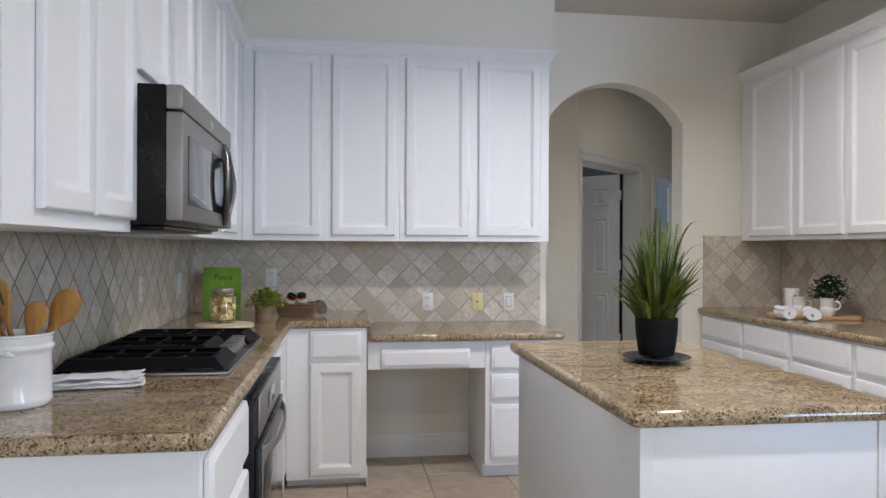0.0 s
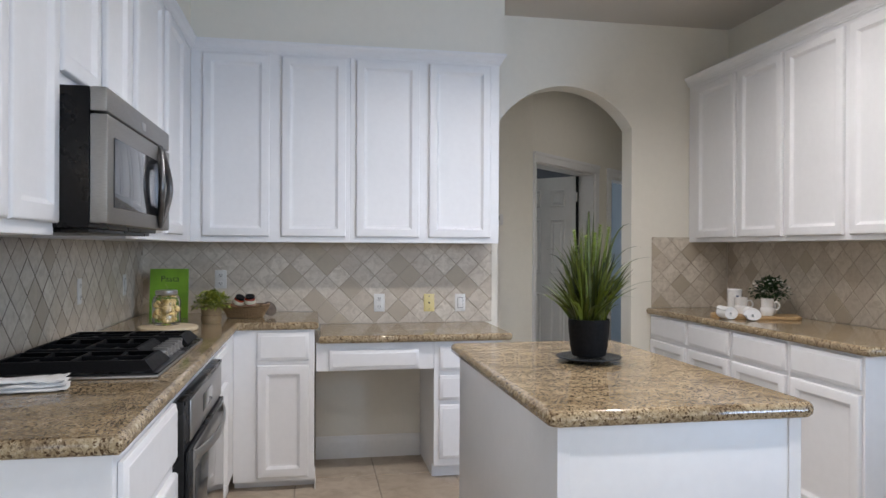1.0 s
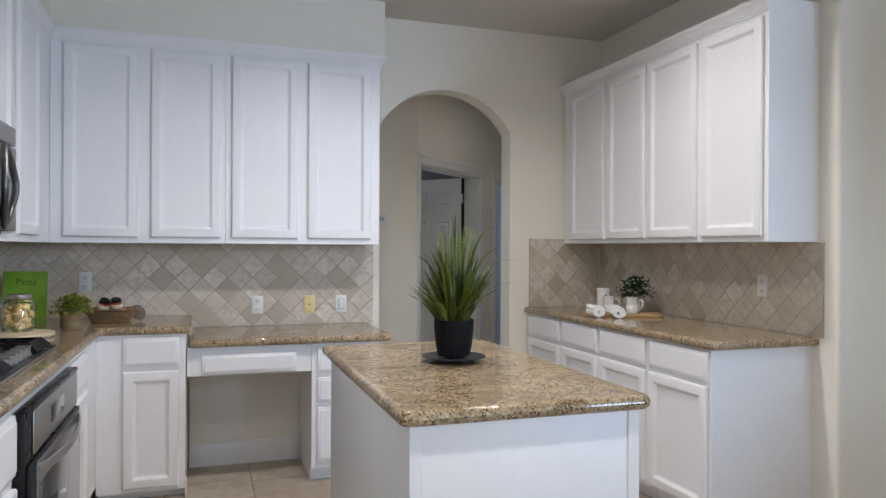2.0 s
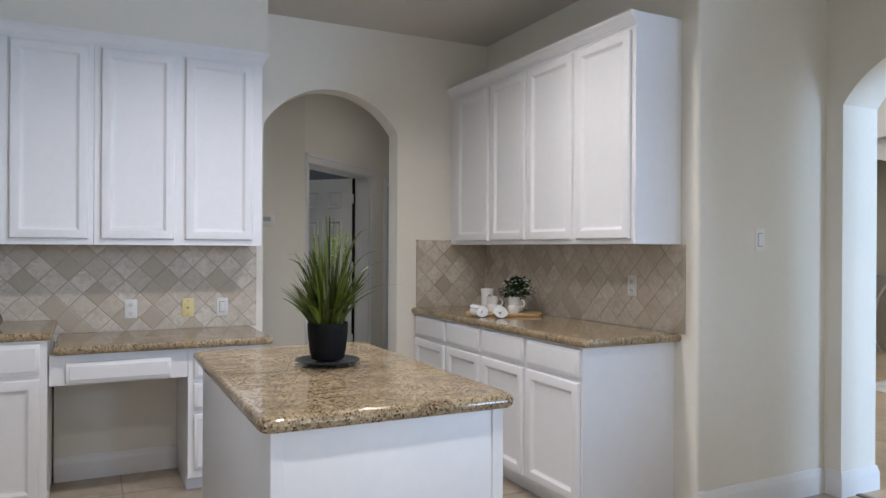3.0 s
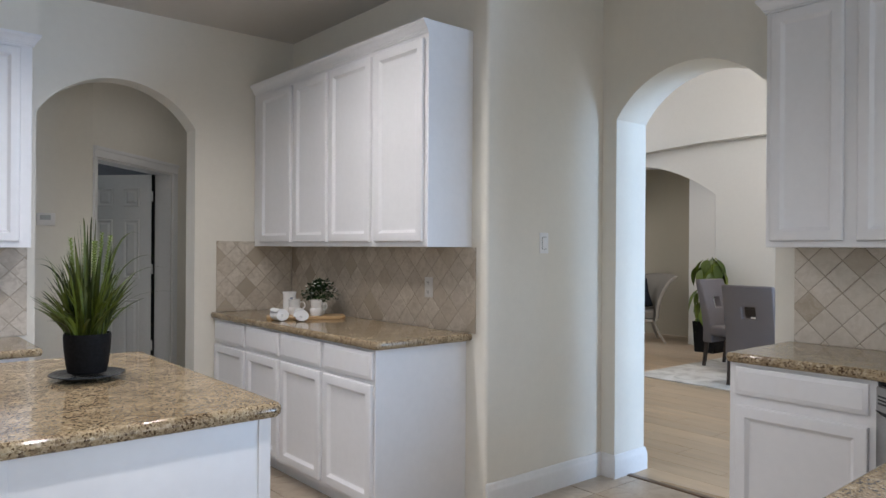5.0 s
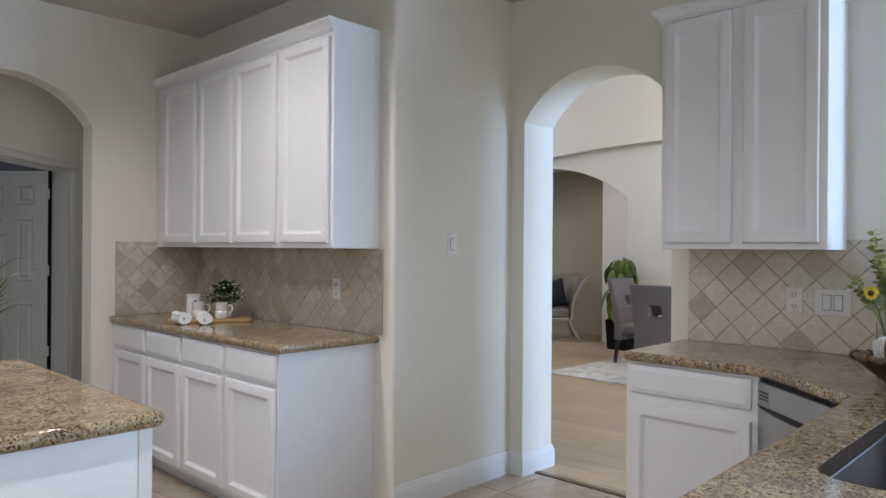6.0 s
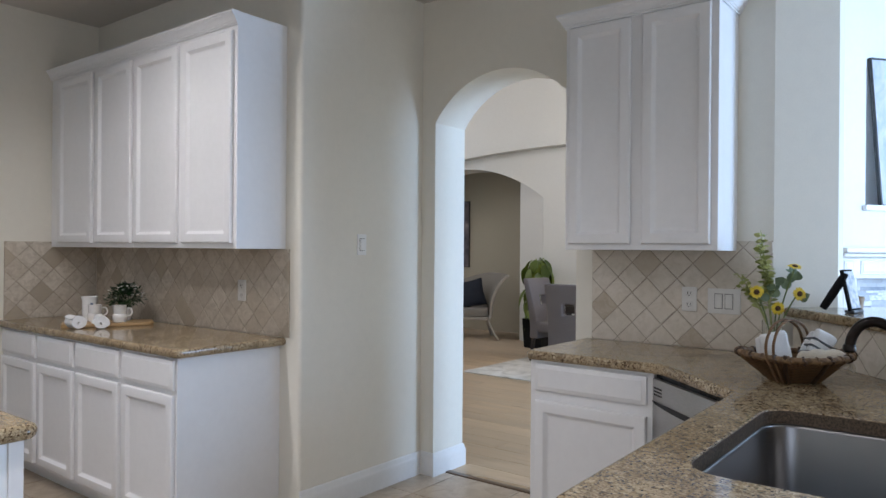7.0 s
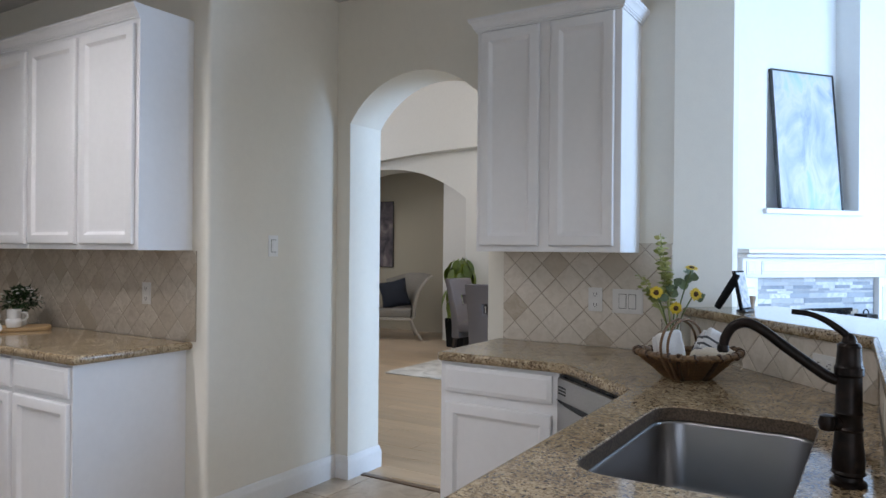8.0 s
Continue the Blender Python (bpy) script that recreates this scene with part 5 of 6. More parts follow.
    bm = bmesh.new()
    lathe(bm, [(0.132, 0), (0.140, 0.005), (0.142, 0.012), (0.139, 0.020), (0.134, 0.022)], 48)
    part("disc", bm, BOARD, ob)


round_board()


def pasta_jar():
    random.seed(4)
    ob = thing("pasta_jar", pose(-0.452, 3.765, G + 0.0225), "clear glass jar of dried pasta with a metal lid", "jar")
    bm = bmesh.new()
    lathe(bm, [(0.058, 0), (0.064, 0.004), (0.067, 0.014), (0.067, 0.118), (0.060, 0.138), (0.050, 0.146), (0.050, 0.160), (0.0475, 0.160), (0.0475, 0.147), (0.057, 0.136), (0.064, 0.117), (0.064, 0.016), (0.02, 0.008)], 40)
    glass = part("glass", bm, GLASS, ob, "clear glass")
    glass.visible_shadow = False
    bm = bmesh.new()
    lathe(bm, [(0.051, 0.150), (0.052, 0.152), (0.052, 0.168), (0.049, 0.171), (0.01, 0.171)], 36)
    part("lid", bm, LID, ob, "brushed metal lid")
    bm = bmesh.new()
    for i in range(64):
        r, a = 0.046 * math.sqrt(random.random()), random.uniform(0, 6.28)
        c = Vector((r * math.cos(a), r * math.sin(a), 0.024 + 0.094 * i / 64))
        ax = Euler([random.uniform(0, 6.28) for _ in range(3)]).to_matrix()
        pts = [c + ax @ Vector((0.013 * math.cos(q), 0.013 * math.sin(q), 0.004 * q)) for q in [k * 0.45 for k in range(8)]]
        tube(bm, pts, [0.004, 0.008, 0.0105, 0.0115, 0.0115, 0.0105, 0.008, 0.004], 9)
    part("pasta", bm, PASTA, ob, "curled dried pasta").data.update()
    bm = tube(bmesh.new(), [(0.0, 0.0, 0.176), (0.004, -0.004, 0.186), (-0.006, 0.004, 0.20)], 0.0022, 6)
    part("ribbon", bm, SEED, ob, "green tie")


pasta_jar()


def cookbook():
    w, h, th = 0.204, 0.282, 0.022
    ob = thing("cookbook", pose(-0.65, 4.31, G + 0.001, -5, 0, 0), "green cookbook standing upright against the tiles", "book")
    part("front_cover", boxed(0, w, 0, 0.003, 0, h, 0.0008, 1), COVER, ob, "glossy green cover")
    part("back_cover", boxed(0, w, th, th + 0.003, 0, h, 0.0008, 1), COVER, ob)
    part("spine", boxed(-0.003, 0.0, 0, th + 0.003, 0, h, 0.0008, 1), COVER, ob)
    part("pages", boxed(0.002, w - 0.004, 0.0032, th - 0.0002, 0.003, h - 0.003), CLOTH, ob)
    cu = bpy.data.curves.new("title", "FONT")
    cu.body, cu.size, cu.extrude, cu.align_x = "Pasta", 0.049, 0.0003, "CENTER"
    cu.materials.append(INK)
    tx = new("title", cu)
    tx.parent = ob
    tx.matrix_basis = pose(w * 0.52, -0.0006, h * 0.74, 90, 0, 0)


cookbook()


def herb_pot():
    random.seed(9)
    ob = thing("herb_pot", pose(-0.275, 4.03, G), "small leafy herb plant in a burlap wrapped pot", "plant")
    bm = bmesh.new()
    lathe(bm, [(0.046, 0), (0.050, 0.006), (0.053, 0.03), (0.050, 0.045), (0.055, 0.075), (0.058, 0.088), (0.053, 0.09), (0.05, 0.078), (0.01, 0.076)], 28)
    for v in bm.verts:
        v.co += Vector((noise.noise(v.co * 60), noise.noise(v.co * 60 + Vector((5, 0, 0))), 0)) * 0.003
    part("pot", bm, BURLAP, ob, "wrinkled burlap wrap")
    bm = tube(bmesh.new(), [(0.0525 * math.cos(a), 0.0525 * math.sin(a), 0.045) for a in [2 * math.pi * k / 24 for k in range(25)]], 0.002, 6)
    part("twine", bm, RIMROPE, ob, "twine tie")
    bm = bmesh.new()
    for i in range(760):
        a, el = random.uniform(0, 6.28), random.uniform(-0.25, 1.5)
        r = random.uniform(0.35, 1.0)
        d = Vector((math.cos(a) * math.cos(el), math.sin(a) * math.cos(el), math.sin(el)))
        c = Vector((0, 0, 0.095)) + Vector((d.x * 0.098, d.y * 0.098, d.z * 0.072)) * r
        oval_leaf(bm, c, d + Vector((random.uniform(-0.9, 0.9), random.uniform(-0.9, 0.9), random.uniform(-0.4, 0.8))), (0, 0, 1), random.uniform(0.014, 0.026), random.uniform(0.005, 0.009), 0.3, 3)
    for i in range(30):
        a = random.uniform(0, 6.28)
        tube(bm, [(0.02 * math.cos(a), 0.02 * math.sin(a), 0.08), (0.07 * math.cos(a), 0.07 * math.sin(a), 0.09 + 0.05 * random.random())], 0.001, 4)
    tagged(part("leaves", bm, HERB, ob, "small yellow-green leaves", None, 60), kind="stuff")


herb_pot()


def boat_basket(name, m, L, W, H, label, mat, rim, flare=0.72, thick=0.0085):
    """A shallow woven basket, wider at the rim."""
    ob = thing(name, m, label, "basket")
    bm, n = bmesh.new(), 40
    def ring(k, z, inner=0.0):
        return [((L / 2 * k - inner) * math.cos(a), (W / 2 * k - inner) * math.sin(a), z + 0.12 * H * (abs(math.cos(a)) ** 3) * (z / H)) for a in [2 * math.pi * i / n for i in range(n)]]
    rings(bm, [ring(flare * 0.93, 0.0), ring(flare, 0.004), ring(flare + (1 - flare) * 0.45, H * 0.5), ring(1, H), ring(1, H, 0.006), ring(flare + (1 - flare) * 0.45, H * 0.5, 0.006), ring(flare, 0.012, 0.006)])
    for i in range(0, n * 2):
        a = math.pi * i / n
        rows = [((L / 2 * k + 0.002) * math.cos(a), (W / 2 * k + 0.002) * math.sin(a), z) for k, z in ((flare, 0.004), (flare + (1 - flare) * 0.45, H * 0.5), (1.0, H))]
        tube(bm, rows, 0.0036 if i % 2 else 0.0024, 6)
    part("weave", bm, mat, ob, "woven strips")
    bm = bmesh.new()
    loop = ring(1.0, H)
    tube(bm, loop + [loop[0], loop[1]], thick, 12)
    part("rim", bm, rim, ob, "thick wrapped rim")
    return ob, ring


boat_basket("bread_basket", pose(-0.125, 4.315, G, 0, 0, -4), 0.27, 0.18, 0.070, "oval tan wicker basket with jars of sauce", TAN_WICKER, RIMROPE, 0.72, 0.006)


def sauce_jar(x, y, tilt, turn, label):
    ob = thing("sauce_jar", pose(x, y, G + 0.080, tilt, 0, turn), label, "jar")
    bm = bmesh.new()
    lathe(bm, [(0.026, -0.05), (0.031, -0.046), (0.032, -0.04), (0.032, 0.02), (0.028, 0.034), (0.024, 0.04)], 24)
    part("jar", bm, SAUCE, ob, "red sauce in a jar")
    bm = bmesh.new()
    lathe(bm, [(0.026, 0.041), (0.027, 0.043), (0.027, 0.051), (0.025, 0.053), (0.01, 0.053)], 24)
    part("lid", bm, BLACK, ob, "dark lid")
    bm = bmesh.new()
    lathe(bm, [(0.0325, -0.002), (0.0328, -0.001), (0.0328, 0.018), (0.0300, 0.030), (0.0295, 0.031)], 24, (0, 0, 0), False, False)
    part("label", bm, CREAM_LABEL, ob, "cream paper label")
    bm = bmesh.new()
    lathe(bm, [(0.0331, 0.005), (0.0331, 0.010)], 24, (0, 0, 0), False, False)
    part("label_band", bm, SAUCE, ob, "red band")


sauce_jar(-0.168, 4.30, 34, 40, "jar of red sauce tipped over in the basket")
sauce_jar(-0.098, 4.300, 24, 4, "jar of red sauce with a dark lid in the basket")
bm = bmesh.new()
lathe(bm, [(0.008, 0), (0.036, 0.002), (0.045, 0.006), (0.046, 0.009), (0.035, 0.007), (0.008, 0.005)], 28)
tagged(part("small_plate", bm, speckled("dark_brown_bowl", (0.07, 0.05, 0.038), (0.12, 0.09, 0.065), 40, 0.4), None, "", pose(0.005, 4.34, G + 0.044, 62, 20, 25)), "small dark brown plate leaning on the basket", "plate")


# ---- tray with mugs on the side worktop ----
def tray():
    ob = thing("serving_board", pose(2.850, 3.897, G, 0, 0, -27), "acacia wood serving board", "board")
    part("board", slab(rounded([(-0.24, -0.10), (0.25, -0.10), (0.25, 0.10), (-0.24, 0.10)], 0.05, 6), 0.0, 0.02, 0.006), ACACIA, ob)


tray()
TZ = G + 0.0205


def mug(x, y, turn, label, k=1.0):
    ob = thing("mug", pose(x, y, TZ, 0, 0, turn), label, "mug", "white mugs")
    bm = bmesh.new()
    prof = [(0.034, 0), (0.037, 0.003), (0.038, 0.008), (0.041, 0.022), (0.042, 0.034), (0.039, 0.044), (0.0355, 0.050), (0.0365, 0.054), (0.0365, 0.092), (0.0385, 0.096), (0.0380, 0.099), (0.0345, 0.099), (0.0335, 0.055), (0.036, 0.04), (0.02, 0.008)]
    lathe(bm, [(r * k, z * k) for r, z in prof], 32)
    part("cup", bm, CERAMIC, ob)
    pts = spline([(0.034 * k, 0, 0.078 * k), (0.055 * k, 0, 0.080 * k), (0.066 * k, 0, 0.06 * k), (0.058 * k, 0, 0.040 * k), (0.038 * k, 0, 0.034 * k)], 5)
    part("handle", tube(bmesh.new(), pts, 0.005 * k, 8), CERAMIC, ob)
    return ob


mug(2.810, 3.965, -30, "white ceramic mug with a waisted body")
mug(2.888, 3.825, -32, "white ceramic mug with a waisted body")
# a printed mug without a handle, filed under canister
can = thing("canister", pose(2.812, 4.035, TZ), "white printed ceramic mug without a handle", "canister")
bm = bmesh.new()
lathe(bm, [(0.042, 0), (0.0445, 0.004), (0.0445, 0.02), (0.0410, 0.034), (0.0405, 0.06), (0.0410, 0.122), (0.0430, 0.130), (0.0455, 0.136), (0.0455, 0.142), (0.0430, 0.144), (0.0400, 0.143), (0.038, 0.012), (0.01, 0.01)], 32)
part("pot", bm, CERAMIC, can)
for z, h, s in ((0.088, 0.020, 0.38), (0.066, 0.005, 0.6), (0.053, 0.008, 0.45)):
    bm = bmesh.new()
    arc = [-1.75 - s / 2 + s * k / 6 for k in range(7)]
    rings(bm, [[(0.0412 * math.cos(a), 0.0412 * math.sin(a), z) for a in arc], [(0.0414 * math.cos(a), 0.0414 * math.sin(a), z + h) for a in arc]], False, False, False)
    part("print", bm, BLUE_INK, can, "grey-blue printed mark")


def rolled_napkin(x, y, turn, label, tuck):
    """A napkin folded over into a plump, flattened sleeve, with its open end showing the inner fold."""
    ob = thing("rolled_napkin", pose(x, y, G, 0, 0, turn), label, "napkin", "rolled napkins")
    bm, n, turns, th = bmesh.new(), 72, 2.7, 0.0106
    loops = []
    for e in range(11):
        f = e / 10
        q = (f - 0.5) * 0.100
        wide = 1.0 + 0.16 * f - 0.10 * (1 - f) ** 3
        outer, inner = [], []
        for i in range(n + 1):
            a = turns * 2 * math.pi * i / n - 1.9 + tuck
            r = 0.0054 + 0.0092 * turns * i / n
            for lst, rr in ((outer, r + th / 2), (inner, r - th / 2)):
                lst.append((rr * math.cos(a) * 1.22 * wide, -q + 0.004 * math.sin(a + tuck), 0.03 + rr * math.sin(a) * (1.22 - 0.14 * f)))
        loops.append(outer + inner[::-1])
    rings(bm, loops, True, False, False)
    vs2 = list(bm.verts)
    k = len(loops[0])
    for lp in (0, len(loops) - 1):
        row = vs2[lp * k:(lp + 1) * k]
        for i in range(n):
            bm.faces.new((row[i], row[i + 1], row[k - 2 - i], row[k - 1 - i]))
    for v in bm.verts:
        q = v.co * 24 + Vector((x * 9, tuck, 0))
        v.co += Vector((noise.noise(q), noise.noise(q + Vector((5, 0, 3))), noise.noise(q + Vector((0, 8, 0))))) * 0.0045
    lo = min(v.co.z for v in bm.verts)
    for v in bm.verts:
        v.co.z -= lo
    bmesh.ops.recalc_face_normals(bm, faces=bm.faces)
    part("cloth", bm, CLOTH, ob, "", None, 60)


rolled_napkin(2.645, 3.86, 2, "white napkin rolled up beside the mugs", 0.0)
rolled_napkin(2.745, 3.765, -22, "white napkin rolled up beside the mugs", 0.7)


def mug_plant():
    random.seed(21)
    ob = thing("small_plant", pose(2.958, 3.900, TZ), "small dark green bush with white blossoms in a white cup", "plant")
    bm = bmesh.new()
    lathe(bm, [(0.03, 0), (0.036, 0.004), (0.04, 0.06), (0.041, 0.075), (0.037, 0.075), (0.035, 0.06), (0.01, 0.058)], 26)
    part("pot", bm, CERAMIC, ob)
    bm = bmesh.new()
    for i in range(620):
        a, el = random.uniform(0, 6.28), random.uniform(-0.5, 1.5)
        d = Vector((math.cos(a) * math.cos(el), math.sin(a) * math.cos(el), math.sin(el)))
        c = Vector((0, 0, 0.13)) + Vector((d.x * 0.108, d.y * 0.108, d.z * 0.088)) * random.uniform(0.35, 1.0)
        oval_leaf(bm, c, d + Vector((random.uniform(-0.8, 0.8), random.uniform(-0.8, 0.8), random.uniform(-0.3, 0.6))), (0, 0, 1), random.uniform(0.018, 0.03), random.uniform(0.006, 0.011), 0.3, 3)
    for i in range(24):
        a = random.uniform(0, 6.28)
        tube(bm, [(0.01 * math.cos(a), 0.01 * math.sin(a), 0.05), (0.06 * math.cos(a), 0.06 * math.sin(a), 0.11 + 0.06 * random.random())], 0.0012, 4)
    tagged(part("leaves", bm, DEEP, ob, "dark green leaves", None, 60), kind="stuff")
    bm = bmesh.new()
    for i in range(34):
        a, el = random.uniform(0, 6.28), random.uniform(-0.1, 1.3)
        d = Vector((math.cos(a) * math.cos(el), math.sin(a) * math.cos(el), math.sin(el)))
        c = Vector((0, 0, 0.13)) + Vector((d.x * 0.110, d.y * 0.110, d.z * 0.092))
        for q in range(5):
            w = Vector((math.cos(q * 1.257), math.sin(q * 1.257), 0.4))
            oval_leaf(bm, c, w + d * 0.3, d, 0.0095, 0.004, 0.1, 2)
    tagged(part("blossoms", bm, WHITE_PETAL, ob, "white blossoms"), kind="stuff")


mug_plant()


# ---- basket, flowers and tablet by the sink ----
BM = pose(3.49, 0.335, PT, 0, 0, -58) @ Matrix.Scale(0.88, 4)
ob, ring = boat_basket("gift_basket", BM, 0.42, 0.29, 0.10, "boat-shaped wicker basket with a looped handle and towels", WICKER, RIMROPE, 0.45, 0.0135)
for s in (-0.085, 0.075):
    for e in (-1, 1):
        strap = spline([(s * 0.55, e * 0.070, 0.003), (s * 0.80, e * 0.098, 0.045), (s, e * 0.134, 0.098), (s, e * 0.140, 0.118)], 4)
        part("strap", tube(bmesh.new(), strap, 0.0085, 8), RATTAN, ob, "dark rattan strap")
for k in range(26):
    bm = bmesh.new()
    a = 2 * math.pi * k / 26
    out = Vector((math.cos(a), math.sin(a), 0)).normalized()
    tn = Vector((-0.22 * math.sin(a), 0.15 * math.cos(a), 0)).normalized()
    p = Vector((0.21 * math.cos(a), 0.145 * math.sin(a), 0.10 + 0.012 * abs(math.cos(a)) ** 3))
    tube(bm, [p + (out * math.cos(q) + Vector((0, 0, math.sin(q)))) * 0.0145 + tn * 0.0015 * q for q in [k2 * 0.7 for k2 in range(10)]], 0.0048 if k % 2 else 0.0032, 7)
    part("rim_binding", bm, RATTAN if k % 2 else RIMROPE, ob)
for s in (-0.152, -0.124):
    bm = tube(bmesh.new(), spline([(s * 0.55, -0.070, 0.002), (s * 0.82, -0.106, 0.06), (s * 0.96, -0.118, 0.108), (s + 0.006, -0.112, 0.165), (s + 0.048, -0.060, 0.222), (s + 0.118, 0.010, 0.242), (s + 0.190, 0.075, 0.208), (s + 0.226, 0.118, 0.150), (s + 0.232, 0.128, 0.108), (s + 0.212, 0.098, 0.06), (s + 0.170, 0.060, 0.004)], 5), 0.0055, 8)
    part("handle", bm, WICKER, ob, "brown rattan loop handle")


def towel_roll(m, r, L, mat, label, stripes=None):
    o2 = thing("rolled_towel", m, label, "towel", "rolled towels")
    bm, n = bmesh.new(), 20
    loops = []
    for e in range(9):
        q = (e / 8 - 0.5) * L
        k = 1 - 0.45 * abs(e / 4 - 1) ** 6
        loops.append([(q, r * k * math.cos(a) * (1 + 0.05 * math.sin(3 * a + e)), r * k * math.sin(a) * (1 + 0.06 * math.cos(2 * a + e))) for a in [2 * math.pi * i / n for i in range(n)]])
    rings(bm, loops)
    for v in bm.verts:
        v.co += Vector((noise.noise(v.co * 30), noise.noise(v.co * 30 + Vector((4, 0, 0))), noise.noise(v.co * 30 + Vector((0, 4, 0))))) * 0.010
    part("cloth", bm, mat, o2, "", None, 60)
    for k in range(7):
        a = -1.9 + 0.32 * k
        foot = Vector((L / 2 - 0.012, 0.8 * r * math.cos(a), 0.8 * r * math.sin(a)))
        drop = foot + Vector((0.030 + 0.004 * (k % 3), -0.022 + 0.008 * k, -0.012 * (k % 2)))
        part("tassel", tube(bmesh.new(), spline([foot, (foot + drop) / 2 + Vector((0.004, 0, 0.014)), drop, drop + Vector((-0.012, -0.018, -0.006))], 4), 0.0026, 6), mat, o2, "knotted fringe")
    for x in stripes or ():
        bm = bmesh.new()
        rings(bm, [[(x + d, (r + 0.0035) * math.cos(a) * 1.02, (r + 0.0035) * math.sin(a) * 1.02) for a in [2 * math.pi * i / n for i in range(n)]] for d in (-0.006, 0.006)], True, False, False)
        part("stripe", bm, SLATE, o2, "grey stripe")


def towel_bundle(m, w, d, h, mat, label, stripes=()):
    """A thick folded towel standing on its edge."""
    o2 = thing("folded_towel", m, label, "towel", "basket towels")
    for k in range(2):
        bm = boxed(-w / 2, w / 2, -d / 2 + k * d / 2 + 0.001, -d / 2 + (k + 1) * d / 2 - 0.001, 0, h * (1 - 0.06 * k), 0.016, 4)
        bmesh.ops.subdivide_edges(bm, edges=[e for e in bm.edges if e.calc_length() > 0.03], cuts=3, use_grid_fill=True)
        for v in bm.verts:
            v.co += Vector((noise.noise(v.co * 22), noise.noise(v.co * 22 + Vector((9, k, 0))), noise.noise(v.co * 22 + Vector((0, 7, k))))) * 0.006
        fold = part("fold", bm, mat, o2, "", None, 60)
    for z in stripes:
        part("stripe", boxed(-w / 2 - 0.003, w / 2 + 0.003, -d / 2 - 0.003, d / 2 + 0.003, z, z + 0.010, 0.004, 2), SLATE, o2, "grey woven stripe")


towel_bundle(BM @ pose(-0.055, 0.02, 0.045, -8, -10, 10), 0.11, 0.08, 0.145, CLOTH, "white towel folded upright in the basket")
towel_bundle(BM @ pose(0.075, 0.045, 0.055, -10, 30, 6), 0.095, 0.07, 0.15, CLOTH, "white towel with grey stripes in the basket", (0.035, 0.065, 0.095))
towel_roll(BM @ pose(0.085, -0.045, 0.094, 0, -3, -6), 0.037, 0.18, OAT, "oatmeal towel rolled up in the basket")


def sunflowers():
    random.seed(31)
    ob = thing("flower_vase", pose(3.965, 0.515, PT), "clear glass vase with sunflowers and pale green sprigs", "vase")
    bm = bmesh.new()
    lathe(bm, [(0.034, 0), (0.037, 0.004), (0.039, 0.02), (0.041, 0.15), (0.043, 0.165), (0.0405, 0.165), (0.0385, 0.15), (0.0365, 0.022), (0.01, 0.014)], 30)
    g = part("glass", bm, GLASS, ob, "clear glass")
    g.visible_shadow = False
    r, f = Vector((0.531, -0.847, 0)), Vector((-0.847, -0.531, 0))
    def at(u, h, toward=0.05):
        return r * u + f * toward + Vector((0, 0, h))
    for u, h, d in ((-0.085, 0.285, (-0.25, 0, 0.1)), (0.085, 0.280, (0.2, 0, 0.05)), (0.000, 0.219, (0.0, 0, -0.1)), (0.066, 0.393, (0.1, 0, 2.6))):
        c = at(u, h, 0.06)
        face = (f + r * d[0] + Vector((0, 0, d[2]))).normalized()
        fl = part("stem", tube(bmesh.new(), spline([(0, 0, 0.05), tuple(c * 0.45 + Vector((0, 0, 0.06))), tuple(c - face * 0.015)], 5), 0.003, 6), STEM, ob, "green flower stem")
        bm = bmesh.new()
        a1 = face.orthogonal().normalized()
        a2 = face.cross(a1)
        for q in range(26):
            an = q * 2.39996
            w = a1 * math.cos(an) + a2 * math.sin(an)
            oval_leaf(bm, c + w * 0.010, w + face * random.uniform(0.05, 0.3), face, random.uniform(0.015, 0.021), 0.005, 0.15, 3)
        part("petals", bm, PETAL, fl, "yellow petals")
        bm = bmesh.new()
        lathe(bm, [(0.010, -0.003), (0.0115, 0.0), (0.010, 0.004), (0.005, 0.006)], 18)
        bmesh.ops.transform(bm, matrix=Matrix.Translation(c) @ face.to_track_quat("Z", "Y").to_matrix().to_4x4(), verts=bm.verts)
        part("flower_centre", bm, FLORET, fl, "dark brown centre")
    bm = bmesh.new()
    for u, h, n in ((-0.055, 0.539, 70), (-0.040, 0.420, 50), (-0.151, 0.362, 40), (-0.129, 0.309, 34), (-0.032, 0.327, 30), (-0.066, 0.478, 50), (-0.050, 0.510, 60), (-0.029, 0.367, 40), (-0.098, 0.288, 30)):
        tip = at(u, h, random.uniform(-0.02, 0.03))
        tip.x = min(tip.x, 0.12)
        root = Vector((0, 0, 0.10))
        pts = spline([root, (root + tip) / 2 + Vector((0, 0, 0.03)), tip], 8)
        tube(bm, pts, 0.0018, 5)
        for i in range(round(n * 0.6)):
            s = 0.42 + 0.58 * i / (n * 0.6)
            q = pts[min(int(s * (len(pts) - 1)), len(pts) - 1)]
            an = i * 2.4
            w = Vector((math.cos(an), math.sin(an), 0.35))
            oval_leaf(bm, q + w * 0.004, w, (random.uniform(-1, 1), random.uniform(-1, 1), 0.5), random.uniform(0.018, 0.032), random.uniform(0.007, 0.012), 0.25, 3)
    tagged(part("foliage", bm, PALE, ob, "pale green leafy sprigs", None, 60), kind="stuff")
    bm = bmesh.new()
